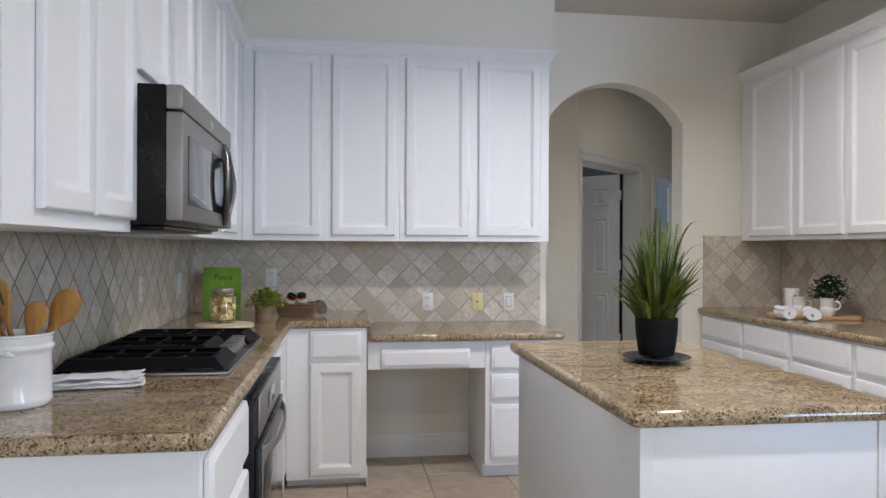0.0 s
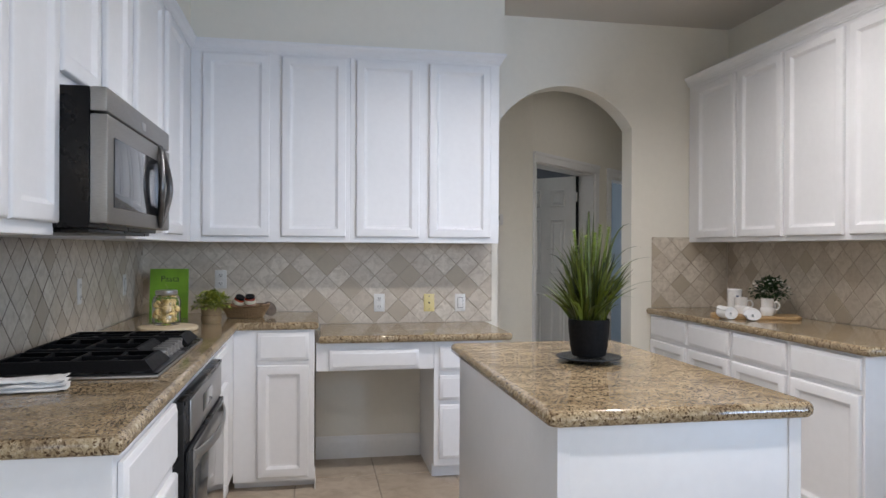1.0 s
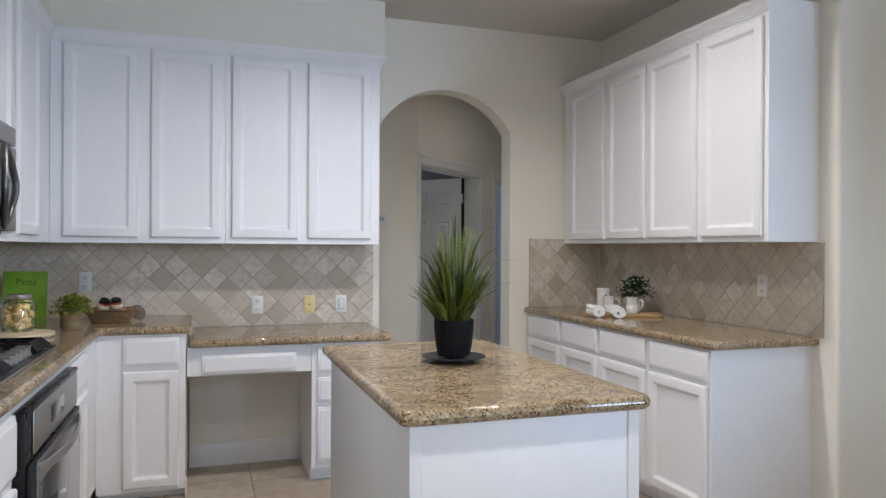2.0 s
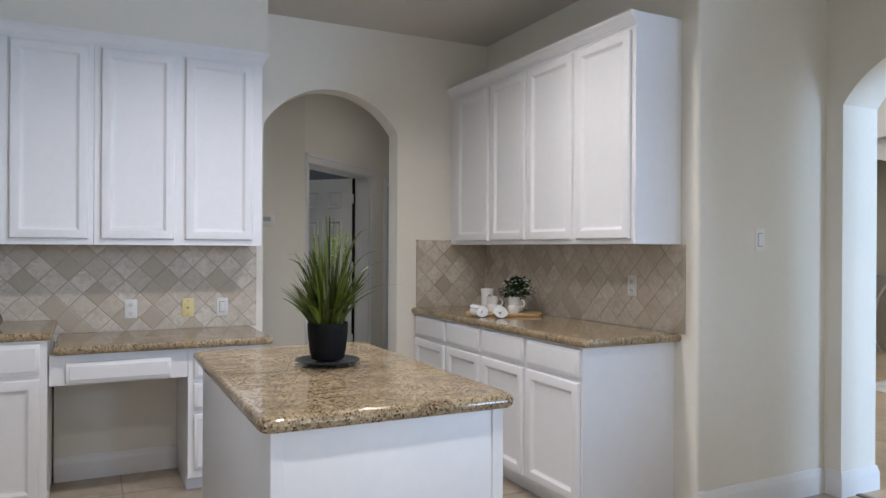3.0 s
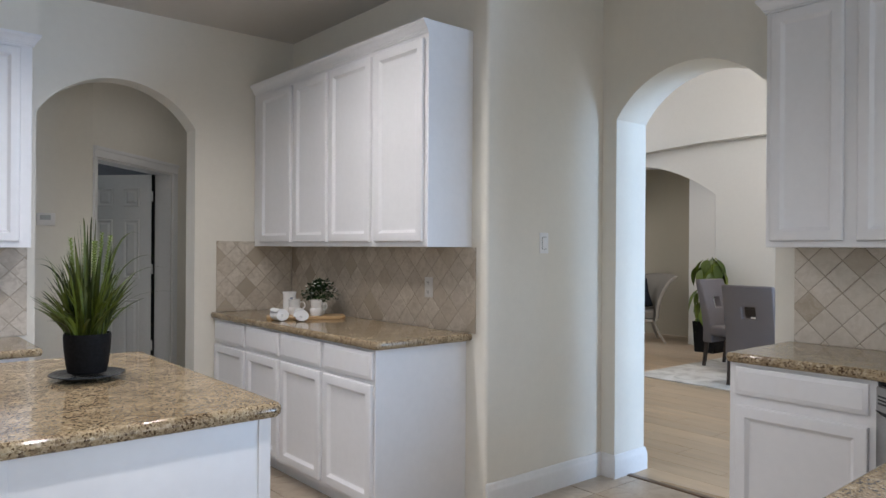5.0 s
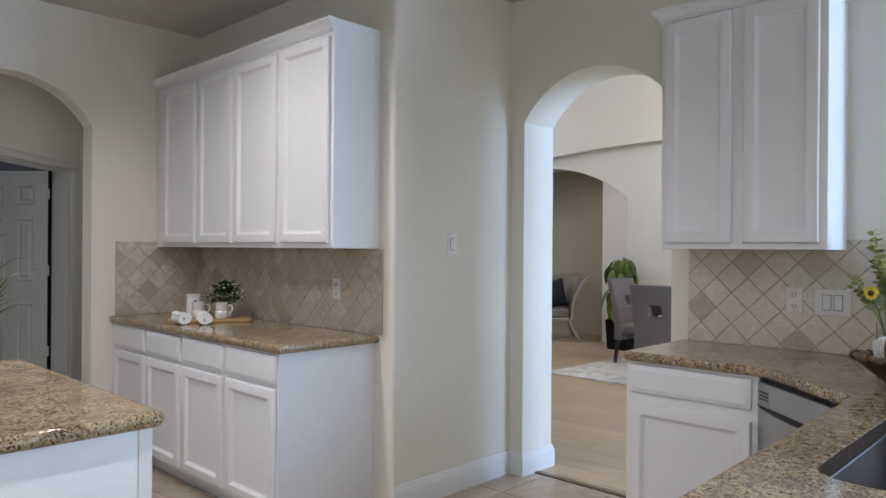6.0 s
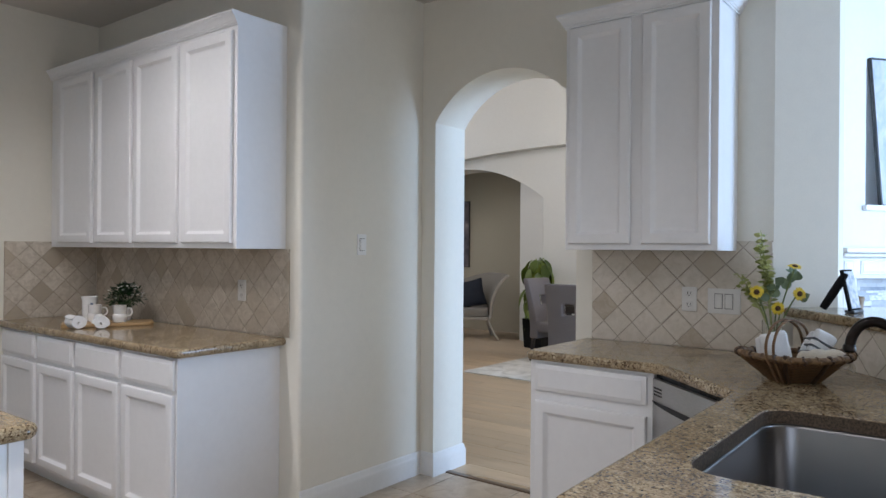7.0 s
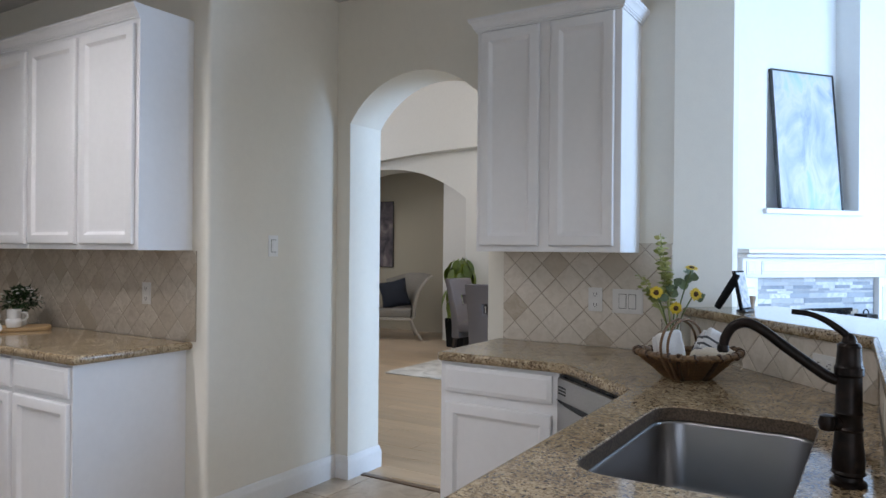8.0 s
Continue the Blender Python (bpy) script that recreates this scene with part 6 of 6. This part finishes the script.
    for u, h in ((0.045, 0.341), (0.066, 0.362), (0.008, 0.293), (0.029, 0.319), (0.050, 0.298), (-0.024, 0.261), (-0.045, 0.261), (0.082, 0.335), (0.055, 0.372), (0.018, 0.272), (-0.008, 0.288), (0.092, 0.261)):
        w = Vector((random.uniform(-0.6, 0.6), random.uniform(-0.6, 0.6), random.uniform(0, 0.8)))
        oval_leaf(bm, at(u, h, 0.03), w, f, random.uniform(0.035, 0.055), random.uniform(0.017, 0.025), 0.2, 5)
    part("leaves", bm, ROUND, ob, "broad green leaves", None, 60)


sunflowers()


def tablet_stand():
    ob = thing("tablet_stand", pose(4.035, 0.250, 1.1355, 0, 0, -14), "black stand holding a lit tablet on the bar", "frame")
    part("base", boxed(-0.045, 0.045, -0.045, -0.005, 0.0, 0.012, 0.004), SLATE, ob)
    part("front", boxed(-0.046, 0.046, -0.004, 0.010, 0.0, 0.168, 0.003, 2, pose(0, -0.03, 0.008, -12)), MATT_BLACK, ob, "black frame")
    m2, t2, p2 = material("printed_sheet", 0.3, 0.0, (0.6, 0.66, 0.72))
    v2 = coords(t2)
    t2.links.new(ramp(t2, noise_node(t2, v2, 40, 3), [(0.45, (0.72, 0.74, 0.76)), (0.6, (0.42, 0.48, 0.55))]), p2.inputs["Base Color"])
    part("screen", boxed(-0.038, 0.042, -0.0056, -0.0042, 0.010, 0.160, 0.0005, 1, pose(0, -0.03, 0.008, -12)), m2, ob, "pale printed sheet")
    path = spline([(-0.034, -0.004, 0.158), (-0.036, 0.012, 0.125), (-0.040, 0.040, 0.075), (-0.044, 0.076, 0.0135)], 4)
    leg = tube(bmesh.new(), path, [0.009 + 0.008 * math.sin(math.pi * (0.15 + 0.6 * k / (len(path) - 1))) for k in range(len(path))], 10)
    part("support_leg", leg, MATT_BLACK, ob, "black curved rear leg")


tablet_stand()
cup = thing("cup", pose(4.271, 0.249, 1.1355), "small tan tapered cup on the bar", "cup")
bm = bmesh.new()
lathe(bm, [(0.022, 0), (0.024, 0.002), (0.031, 0.052), (0.029, 0.052), (0.022, 0.006), (0.005, 0.005)], 26)
part("cup_body", bm, speckled("tan_glaze", (0.36, 0.27, 0.18), (0.44, 0.34, 0.24), 60, 0.4), cup)

# ---- dining room ----
FABRIC = speckled("grey_upholstery", (0.125, 0.110, 0.108), (0.175, 0.155, 0.152), 320, 0.9, strength=0.6)
PALE_FABRIC = speckled("pale_grey_upholstery", (0.20, 0.18, 0.155), (0.25, 0.23, 0.20), 300, 0.9, strength=0.6)
NAVY = speckled("navy_velvet", (0.006, 0.009, 0.018), (0.011, 0.016, 0.028), 120, 0.8, strength=0.4)
WASHED = wood("whitewashed_wood", (0.38, 0.345, 0.295), (0.48, 0.44, 0.385), 0.5, 2, 12.0)


def rug_mat():
    m, t, p = material("woven_rug", 0.95)
    v = coords(t)
    c = ramp(t, noise_node(t, v, 3.5, 6, 0.65, 1.0), [(0.38, (0.44, 0.42, 0.38)), (0.5, (0.58, 0.56, 0.51)), (0.64, (0.66, 0.64, 0.60))])
    t.links.new(c, p.inputs["Base Color"])
    bump(t, p, noise_node(t, v, 260, 3), 0.6, 0.004)
    return m


rug = tagged(part("rug", slab(rounded([(7.17, 1.9), (9.6, 1.9), (9.6, 4.46), (7.17, 4.46)], 0.02, 3), 0.0005, 0.012, 0.004), rug_mat()), "pale grey patterned area rug under the dining table", "rug")


def dining_chair():
    ob = thing("dining_chair", pose(0, 0, 0.0125), "grey upholstered dining chair with a square hole in its back", "chair", "dining chairs")
    # faces +x; its back at -x
    part("seat", boxed(-0.22, 0.27, -0.25, 0.25, 0.36, 0.48, 0.035, 3), FABRIC, ob, "padded grey seat")
    bm = bmesh.new()
    hz0, hz1, hy = 0.68, 0.80, 0.065
    ys, zs = (-0.25, -hy, hy, 0.25), (0.28, 0.42, 0.55, hz0, hz1, 0.9, 1.01)
    def lean(z):
        return -0.22 - 0.26 * max(0, z - 0.42) ** 1.3
    grid = [[[bm.verts.new((lean(z) + s * (0.055 - 0.03 * (z - 0.42)), y, z)) for y in ys] for z in zs] for s in (-1, 1)]
    for i in range(len(zs) - 1):
        for j in range(3):
            if (i, j) != (3, 1):
                for g in grid:
                    bm.faces.new((g[i][j], g[i][j + 1], g[i + 1][j + 1], g[i + 1][j]))
    rim = [(0, j) for j in range(4)] + [(i, 3) for i in range(1, len(zs))] + [(len(zs) - 1, j) for j in (2, 1, 0)] + [(i, 0) for i in range(len(zs) - 2, 0, -1)]
    for loop in (rim, [(3, 1), (3, 2), (4, 2), (4, 1)]):
        for (i, j), (i2, j2) in zip(loop, loop[1:] + loop[:1]):
            bm.faces.new((grid[0][i][j], grid[0][i2][j2], grid[1][i2][j2], grid[1][i][j]))
    bmesh.ops.recalc_face_normals(bm, faces=bm.faces)
    bmesh.ops.bevel(bm, geom=[e for e in bm.edges if e.calc_face_angle(0) > 0.9], offset=0.018, segments=3, affect="EDGES", profile=0.5)
    part("backrest", bm, FABRIC, ob, "grey upholstered back with a square hole", None, 40)
    for x, y in ((0.23, 0.21), (0.23, -0.21), (-0.23, 0.21), (-0.23, -0.21)):
        bm = bmesh.new()
        sx = -0.05 if x < 0 else 0.015
        rings(bm, [[(x + sx * (1 - z / 0.37) + a * w, y + b * w, z) for a, b in ((-1, -1), (1, -1), (1, 1), (-1, 1))] for z, w in ((0.0, 0.015), (0.37, 0.022))])
        part("leg", bm, DARK_WOOD, ob, "dark wooden leg")
    return ob


ch = dining_chair()
ch.matrix_basis = pose(7.70, 3.29, 0.0125, 0, 0, 4)
copy_thing(ch, pose(8.53, 3.985, 0.0125, 0, 0, -93))
copy_thing(ch, pose(9.28, 3.2, 0.0125, 0, 0, 180))
tb = thing("dining_table", pose(8.5, 3.2, 0.0125), "dark wooden dining table set with plates and glasses", "table")
part("tabletop", boxed(-0.5, 0.5, -0.52, 0.52, 0.72, 0.76, 0.006), DARK_WOOD, tb)
part("apron", boxed(-0.44, 0.44, -0.46, 0.46, 0.64, 0.719), DARK_WOOD, tb)
for x in (-0.42, 0.42):
    for y in (-0.44, 0.44):
        part("leg", boxed(x - 0.035, x + 0.035, y - 0.035, y + 0.035, 0, 0.639, 0.004), DARK_WOOD, tb)
for x, y in ((8.2, 3.0), (8.5, 3.5), (8.25, 3.42)):
    bm = bmesh.new()
    lathe(bm, [(0.06, 0), (0.08, 0.003), (0.13, 0.014), (0.132, 0.017), (0.08, 0.008), (0.01, 0.006)], 28)
    tagged(part("dinner_plate", bm, CERAMIC, None, "", pose(x, y, 0.773)), "white dinner plate on the table", "plate", "place settings")
for x, y in ((8.3, 2.78), (8.42, 3.25)):
    bm = bmesh.new()
    lathe(bm, [(0.033, 0), (0.034, 0.003), (0.004, 0.008), (0.004, 0.08), (0.03, 0.11), (0.036, 0.14), (0.031, 0.19), (0.029, 0.19), (0.034, 0.14), (0.02, 0.11)], 22)
    gl = tagged(part("wine_glass", bm, GLASS, None, "", pose(x, y, 0.773)), "clear stemmed glass on the table", "glass", "place settings")
    gl.visible_shadow = False


def settee():
    m = Matrix(((0.53, 0.85, 0, 9.785), (-0.85, 0.53, 0, 6.20), (0, 0, 1, 0), (0, 0, 0, 1)))
    ob = thing("settee", m, "pale grey upholstered settee with a scrolled end and whitewashed legs", "settee")
    part("seat", slab(rounded([(-1.05, -0.27), (0.26, -0.27), (0.24, 0.29), (-1.05, 0.29)], 0.06, 5), 0.345, 0.47, 0.03), PALE_FABRIC, ob, "padded seat")
    part("seat_rail", slab(rounded([(-1.06, -0.285), (0.275, -0.285), (0.25, 0.30), (-1.06, 0.30)], 0.06, 5), 0.30, 0.343, 0.008), WASHED, ob, "whitewashed rail")
    # the raised end: a curved shell that rolls outwards at its top
    foot = spline([(-0.16, 0.27, 0), (0.10, 0.25, 0), (0.25, 0.08, 0), (0.27, -0.27, 0)], 6)
    top = spline([(-0.18, 0.36, 0.90), (0.16, 0.40, 1.0), (0.42, 0.20, 1.01), (0.54, -0.14, 0.98)], 6)
    n, rows_in, rows_out = 12, [], []
    for a, b in zip(foot, top):
        a, b = Vector((a[0], a[1], 0.36)), Vector(b)
        col, back = [], []
        for k in range(n + 1):
            q = k / n
            lean = q ** 2.2
            p = Vector((a.x + (b.x - a.x) * lean, a.y + (b.y - a.y) * lean, a.z + (b.z - a.z) * (1.12 * q - 0.12 * q ** 6)))
            col.append(p)
            back.append(p + Vector((b.x - a.x + 0.03, b.y - a.y + 0.03, -0.04)).normalized() * 0.06)
        rows_in.append(col)
        rows_out.append(back)
    bm = bmesh.new()
    rings(bm, [c + d[::-1] for c, d in zip(rows_in, rows_out)])
    part("scrolled_end", bm, PALE_FABRIC, ob, "scrolled upholstered end", None, 60)
    edge = [(p + q) / 2 + Vector((0.0, -0.012, 0)) for p, q in zip(rows_in[-1], rows_out[-1])]
    part("edge_trim", tube(bmesh.new(), [Vector((0.262, -0.285, 0.32))] + edge, 0.020, 8), WASHED, ob, "whitewashed carved edge")
    for x, y, dx, dy in ((0.25, -0.25, 0.17, -0.05), (-1.0, -0.25, -0.12, -0.05), (0.20, 0.26, 0.10, 0.06), (-1.0, 0.26, -0.12, 0.06)):
        part("leg", tube(bmesh.new(), spline([(x, y, 0.31), (x + dx * 0.35, y + dy * 0.4, 0.17), (x + dx, y + dy, 0.0)], 4), 0.019, 10), WASHED, ob, "whitewashed leg")


settee()
bm = bmesh.new()
n = 14
vs = {}
for s in (1, -1):
    for i in range(n + 1):
        for j in range(n + 1):
            u, w = i / n * 2 - 1, j / n * 2 - 1
            puff = 0.085 * max(0, (1 - u * u) * (1 - w * w)) ** 0.4
            pinch = 1 - 0.10 * (1 - abs(u * w))
            edge = abs(u) == 1 or abs(w) == 1
            key = (i, j, 0 if edge else s)
            if key not in vs:
                vs[key] = bm.verts.new((0.22 * u * pinch, s * puff, 0.22 * w * pinch))
    for i in range(n):
        for j in range(n):
            q = [vs[(a, b, 0 if a in (0, n) or b in (0, n) else s)] for a, b in ((i, j), (i + 1, j), (i + 1, j + 1), (i, j + 1))]
            bm.faces.new(q)
tagged(part("cushion", bm, NAVY, None, "", pose(9.84, 6.27, 0.68, -14, -12, -50), 80), "dark navy cushion on the settee", "cushion")


def alcove_picture():
    ob = thing("picture", pose(FX + 0.997, 7.5, 1.07, 0, 0, -90), "dark abstract picture on the alcove wall", "picture")
    m2, t2, p2 = material("violet_print", 0.5)
    t2.links.new(ramp(t2, noise_node(t2, coords(t2), 4, 5, 0.6, 1.0), [(0.35, (0.05, 0.045, 0.055)), (0.55, (0.16, 0.13, 0.14)), (0.7, (0.30, 0.25, 0.24))]), p2.inputs["Base Color"])
    part("print", boxed(0.01, 0.545, -0.02, -0.002, 0.01, 1.13), m2, ob)
    for a in ((0, 0.555, 0, 0.0099), (0, 0.555, 1.1301, 1.14), (0, 0.0099, 0.01, 1.13), (0.5451, 0.555, 0.01, 1.13)):
        part("frame_side", boxed(a[0], a[1], -0.026, 0, a[2], a[3]), FRAME, ob)


alcove_picture()


def floor_plant():
    random.seed(17)
    ob = thing("floor_plant", pose(9.50, 4.86, 0), "broad-leaved green plant in a tall dark pot", "plant")
    bm = bmesh.new()
    rings(bm, [[(w * a, w * b, z) for a, b in ((-1, -1), (1, -1), (1, 1), (-1, 1))] for z, w in ((0, 0.13), (0.01, 0.14), (0.40, 0.16), (0.41, 0.16), (0.41, 0.145), (0.36, 0.14))])
    part("pot", bm, MATT_BLACK, ob, "square dark planter")
    part("stem", tube(bmesh.new(), spline([(0, 0, 0.35), (0.02, 0.01, 0.6), (0, 0, 0.9)], 5), [0.018] * 10 + [0.012], 8), DARK_WOOD, ob, "brown stem")
    # arching stalks whose broad leaves hang down from their tips
    bm = bmesh.new()
    for i in range(40):
        a = i * 2.4
        low = i >= 30
        out = random.uniform(0.10, 0.18) if low else 0.03 + 0.15 * random.random()
        if low:
            a = random.uniform(1.9, 3.4)
        crest = random.uniform(0.50, 0.85) if low else 1.30 - 0.9 * out + random.uniform(-0.10, 0.03)
        d = Vector((math.cos(a), math.sin(a), 0))
        root = Vector((0, 0, 0.42 + 0.4 * random.random() if not low else 0.45))
        knee = d * out * 0.75 + Vector((0, 0, crest))
        tip = d * out + Vector((0, 0, crest - 0.01))
        tube(bm, spline([root, root.lerp(knee, 0.6) + Vector((0, 0, 0.05)), knee, tip], 3), 0.005, 5)
        way = d * random.uniform(0.15, 0.6) + Vector((random.uniform(-0.25, 0.25), random.uniform(-0.25, 0.25), -1))
        oval_leaf(bm, tip, way, d + Vector((0.01, 0, 0.3)), random.uniform(0.20, 0.32), random.uniform(0.055, 0.085), 0.3, 6)
    tagged(part("leaves", bm, FIDDLE, ob, "large glossy hanging leaves", None, 60), kind="stuff")


floor_plant()

# ---- tiles ----
def clip_poly(poly, x0, x1, z0, z1):
    for axis, lim, sign in ((0, x0, 1), (0, x1, -1), (1, z0, 1), (1, z1, -1)):
        out = []
        for i, a in enumerate(poly):
            b = poly[(i + 1) % len(poly)]
            da, db = sign * (a[axis] - lim), sign * (b[axis] - lim)
            if da >= 0:
                out.append(a)
            if da * db < 0:
                s = da / (da - db)
                out.append((a[0] + (b[0] - a[0]) * s, a[1] + (b[1] - a[1]) * s))
        poly = out
        if len(poly) < 3:
            return []
    return poly


def tile_mesh(poly, thick, name, mat, chamfer=0.004):
    """A flat piece in its own x, y with worn edges; its face looks along +z."""
    bm = bmesh.new()
    n = len(poly)
    area = sum(poly[i][0] * poly[(i + 1) % n][1] - poly[(i + 1) % n][0] * poly[i][1] for i in range(n))
    if area < 0:
        poly = poly[::-1]
    a = [Vector(p) for p in poly]
    i1, i2 = inset_loop(a, chamfer * 0.3), inset_loop(a, chamfer)
    rings(bm, [[(p.x, p.y, 0) for p in a], [(p.x, p.y, thick - chamfer * 0.8) for p in a], [(p.x, p.y, thick - chamfer * 0.25) for p in i1], [(p.x, p.y, thick) for p in i2]], True, False, True)
    return mesh_of(bm, name, mat, 0)


def diamonds(label, m, rects, half=0.0765, ox=0.0, oz=0.0, mat=TRAVERTINE, joint=GROUT):
    """Diamond tiles over rectangles in the wall's own plane: x along it, y up, z out of it."""
    host = tagged(new("backsplash"), label, "backsplash", "", "structure")
    host.matrix_basis = m
    bm = bmesh.new()
    for x0, x1, z0, z1 in rects:
        box(bm, x0, x1, z0, z1, 0.0004, 0.0066)
    part("grout_bed", bm, joint, host, "sanded grout")
    g = half - 0.0026
    full = [(g, 0), (0, g), (-g, 0), (0, -g)]
    shapes = [tile_mesh([(x + random.uniform(-0.0012, 0.0012), z + random.uniform(-0.0012, 0.0012)) for x, z in full], 0.0085, "tile", mat) for _ in range(5)]
    xs, xe = min(r[0] for r in rects), max(r[1] for r in rects)
    zs, ze = min(r[2] for r in rects), max(r[3] for r in rects)
    k0, k1 = math.floor((xs - ox) / half) - 1, math.ceil((xe - ox) / half) + 1
    l0, l1 = math.floor((zs - oz) / half) - 1, math.ceil((ze - oz) / half) + 1
    for k in range(k0, k1 + 1):
        for l in range(l0, l1 + 1):
            if (k + l) % 2:
                continue
            cx, cz = ox + k * half, oz + l * half
            near = [r for r in rects if r[0] < cx + g and cx - g < r[1]]
            if near:
                x0, x1, z0, z1 = xs, xe, min(r[2] for r in near), max(r[3] for r in near)
                if x0 <= cx - g and cx + g <= x1 and z0 <= cz - g and cz + g <= z1:
                    me = random.choice(shapes)
                else:
                    poly = clip_poly([(cx + a, cz + b) for a, b in full], x0, x1, z0, z1)
                    if len(poly) < 3:
                        continue
                    ar = abs(sum(poly[i][0] * poly[(i + 1) % len(poly)][1] - poly[(i + 1) % len(poly)][0] * poly[i][1] for i in range(len(poly)))) / 2
                    if ar < 0.0003:
                        continue
                    me = tile_mesh([(a - cx, b - cz) for a, b in poly], 0.0085, "tile", mat, 0.0025)
                tl = new("tile", me)
                tl.parent = host
                tl.matrix_basis = pose(cx, cz, random.uniform(-0.0008, 0.0006), random.uniform(-0.25, 0.25), random.uniform(-0.25, 0.25), 0)
    return host


def wall_frame(x, y, turn):
    """x along the wall to the viewer's right, y up, z towards the viewer; turn 0 looks along -y."""
    return pose(x, y, 0, 90, 0, turn)


random.seed(3)
diamonds("tumbled beige travertine tiles laid as diamonds above the desk", wall_frame(0, YB, 0), [(XL + 0.002, 0.292, G, Z0), (0.292, 1.432, DZ + 0.042, Z0)], 0.0767, 0.8815, 0.986)
diamonds("tumbled beige travertine tiles laid as diamonds", wall_frame(0, YB, 0), [(2.582, XR - 0.009, G, 1.405)], 0.0757, 2.725, 1.302)
diamonds("tumbled beige travertine tiles laid as diamonds behind the cooktop", wall_frame(XL, 0, 90), [(1.70, YB - 0.009, G, 1.352)], 0.0725, 2.9745, 1.137, TRAVERTINE, SHADED_GROUT)
diamonds("tumbled beige travertine tiles laid as diamonds", wall_frame(XR, 0, -90), [(-(YB - 0.009), -2.64, G, 1.370)], 0.0765, -2.70, 1.02)
diamonds("cream travertine tiles laid as large diamonds beside the bar", wall_frame(XA, 0, -90), [(-1.415, -0.705, PT, 1.379), (-0.705, -0.552, PT, 1.425)], 0.0748, -0.9752, 1.171, CREAM_TILE)
bt = Matrix.Translation((4.16, 0.47, 0)) @ pose(0, 0, 0, 90, 0, 180 + BARTURN)
diamonds("cream travertine tiles under the bar top", bt, [(0.0, 1.10, PT, 1.094)], 0.081, 0.03, 0.99, CREAM_TILE)
bt2 = Matrix.Translation((3.33, -0.27, 0)) @ pose(0, 0, 0, 90, 0, 180 + math.degrees(math.atan2(0.035, 0.98)))
diamonds("cream travertine tiles under the bar top", bt2, [(0.0, 0.975, PT, 1.094)], 0.081, 0.03, 0.99, CREAM_TILE)

# kitchen floor tiles
S = 0.457
me = {}
random.seed(8)
for i in range(-4, 9):
    for j in range(-18, 2):
        x0, y0 = 0.625 + i * S, 4.19 + j * S
        poly = clip_poly([(x0, y0), (x0 + S, y0), (x0 + S, y0 + S), (x0, y0 + S)], XL, 4.235, -3.5, YB)
        if len(poly) < 3:
            continue
        xs, ys2 = [p[0] for p in poly], [p[1] for p in poly]
        w, h = round(max(xs) - min(xs), 4), round(max(ys2) - min(ys2), 4)
        if w < 0.03 or h < 0.03:
            continue
        if (w, h) not in me:
            me[(w, h)] = tile_mesh([(0.003, 0.003), (w - 0.003, 0.003), (w - 0.003, h - 0.003), (0.003, h - 0.003)], 0.007, "floor_tile", FLOOR_TILE, 0.003)
        tl = new("floor_tile", me[(w, h)])
        tl.parent = floor
        tl.matrix_basis = pose(min(xs), min(ys2), -0.007)
# passage floor, same tiles joined
bm = bmesh.new()
for i in range(-1, 9):
    for j in range(1, 12):
        x0, y0 = 0.625 + i * S, 4.19 + j * S
        if x0 + S < 4.0 and y0 > YB and y0 + S < 9.3 and x0 > 0.6:
            box(bm, x0 + 0.003, x0 + S - 0.003, y0 + 0.003, y0 + S - 0.003, -0.007, 0.0)
tagged(part("passage_floor_tiles", bm, FLOOR_TILE, floor), kind="stuff")
# threshold strip and planks
shell("threshold", boxed(4.238, 4.278, 1.512, 2.458, -0.006, 0.006, 0.003), BROWN_WOOD, "brown wooden threshold strip in the arch")
W, L = 0.197, 1.22
pm = tile_mesh([(0.0012, 0.0012), (W - 0.0012, 0.0012), (W - 0.0012, L - 0.0012), (0.0012, L - 0.0012)], 0.007, "plank", PLANK, 0.002)
bm = bmesh.new()
for i in range(33):
    x0 = 4.285 + i * W
    off = (i * 0.43) % 1.22
    for j in range(-5, 8):
        y0 = j * L + off
        if y0 < -4.5 or y0 + L > 8.7:
            continue
        if x0 < 8.6 and 0.6 < y0 < 5.4:
            tl = new("plank", pm)
            tl.parent = floor
            tl.matrix_basis = pose(x0, y0, -0.007)
        else:
            box(bm, x0 + 0.001, x0 + W - 0.001, y0 + 0.001, y0 + L - 0.001, -0.007, 0.0)
PLANK_FAR = wood("oak_look_plank_far", (0.48, 0.37, 0.255), (0.58, 0.46, 0.335), 0.42, 1, 5.0, False)
tagged(part("far_planks", bm, PLANK_FAR, floor), kind="stuff")
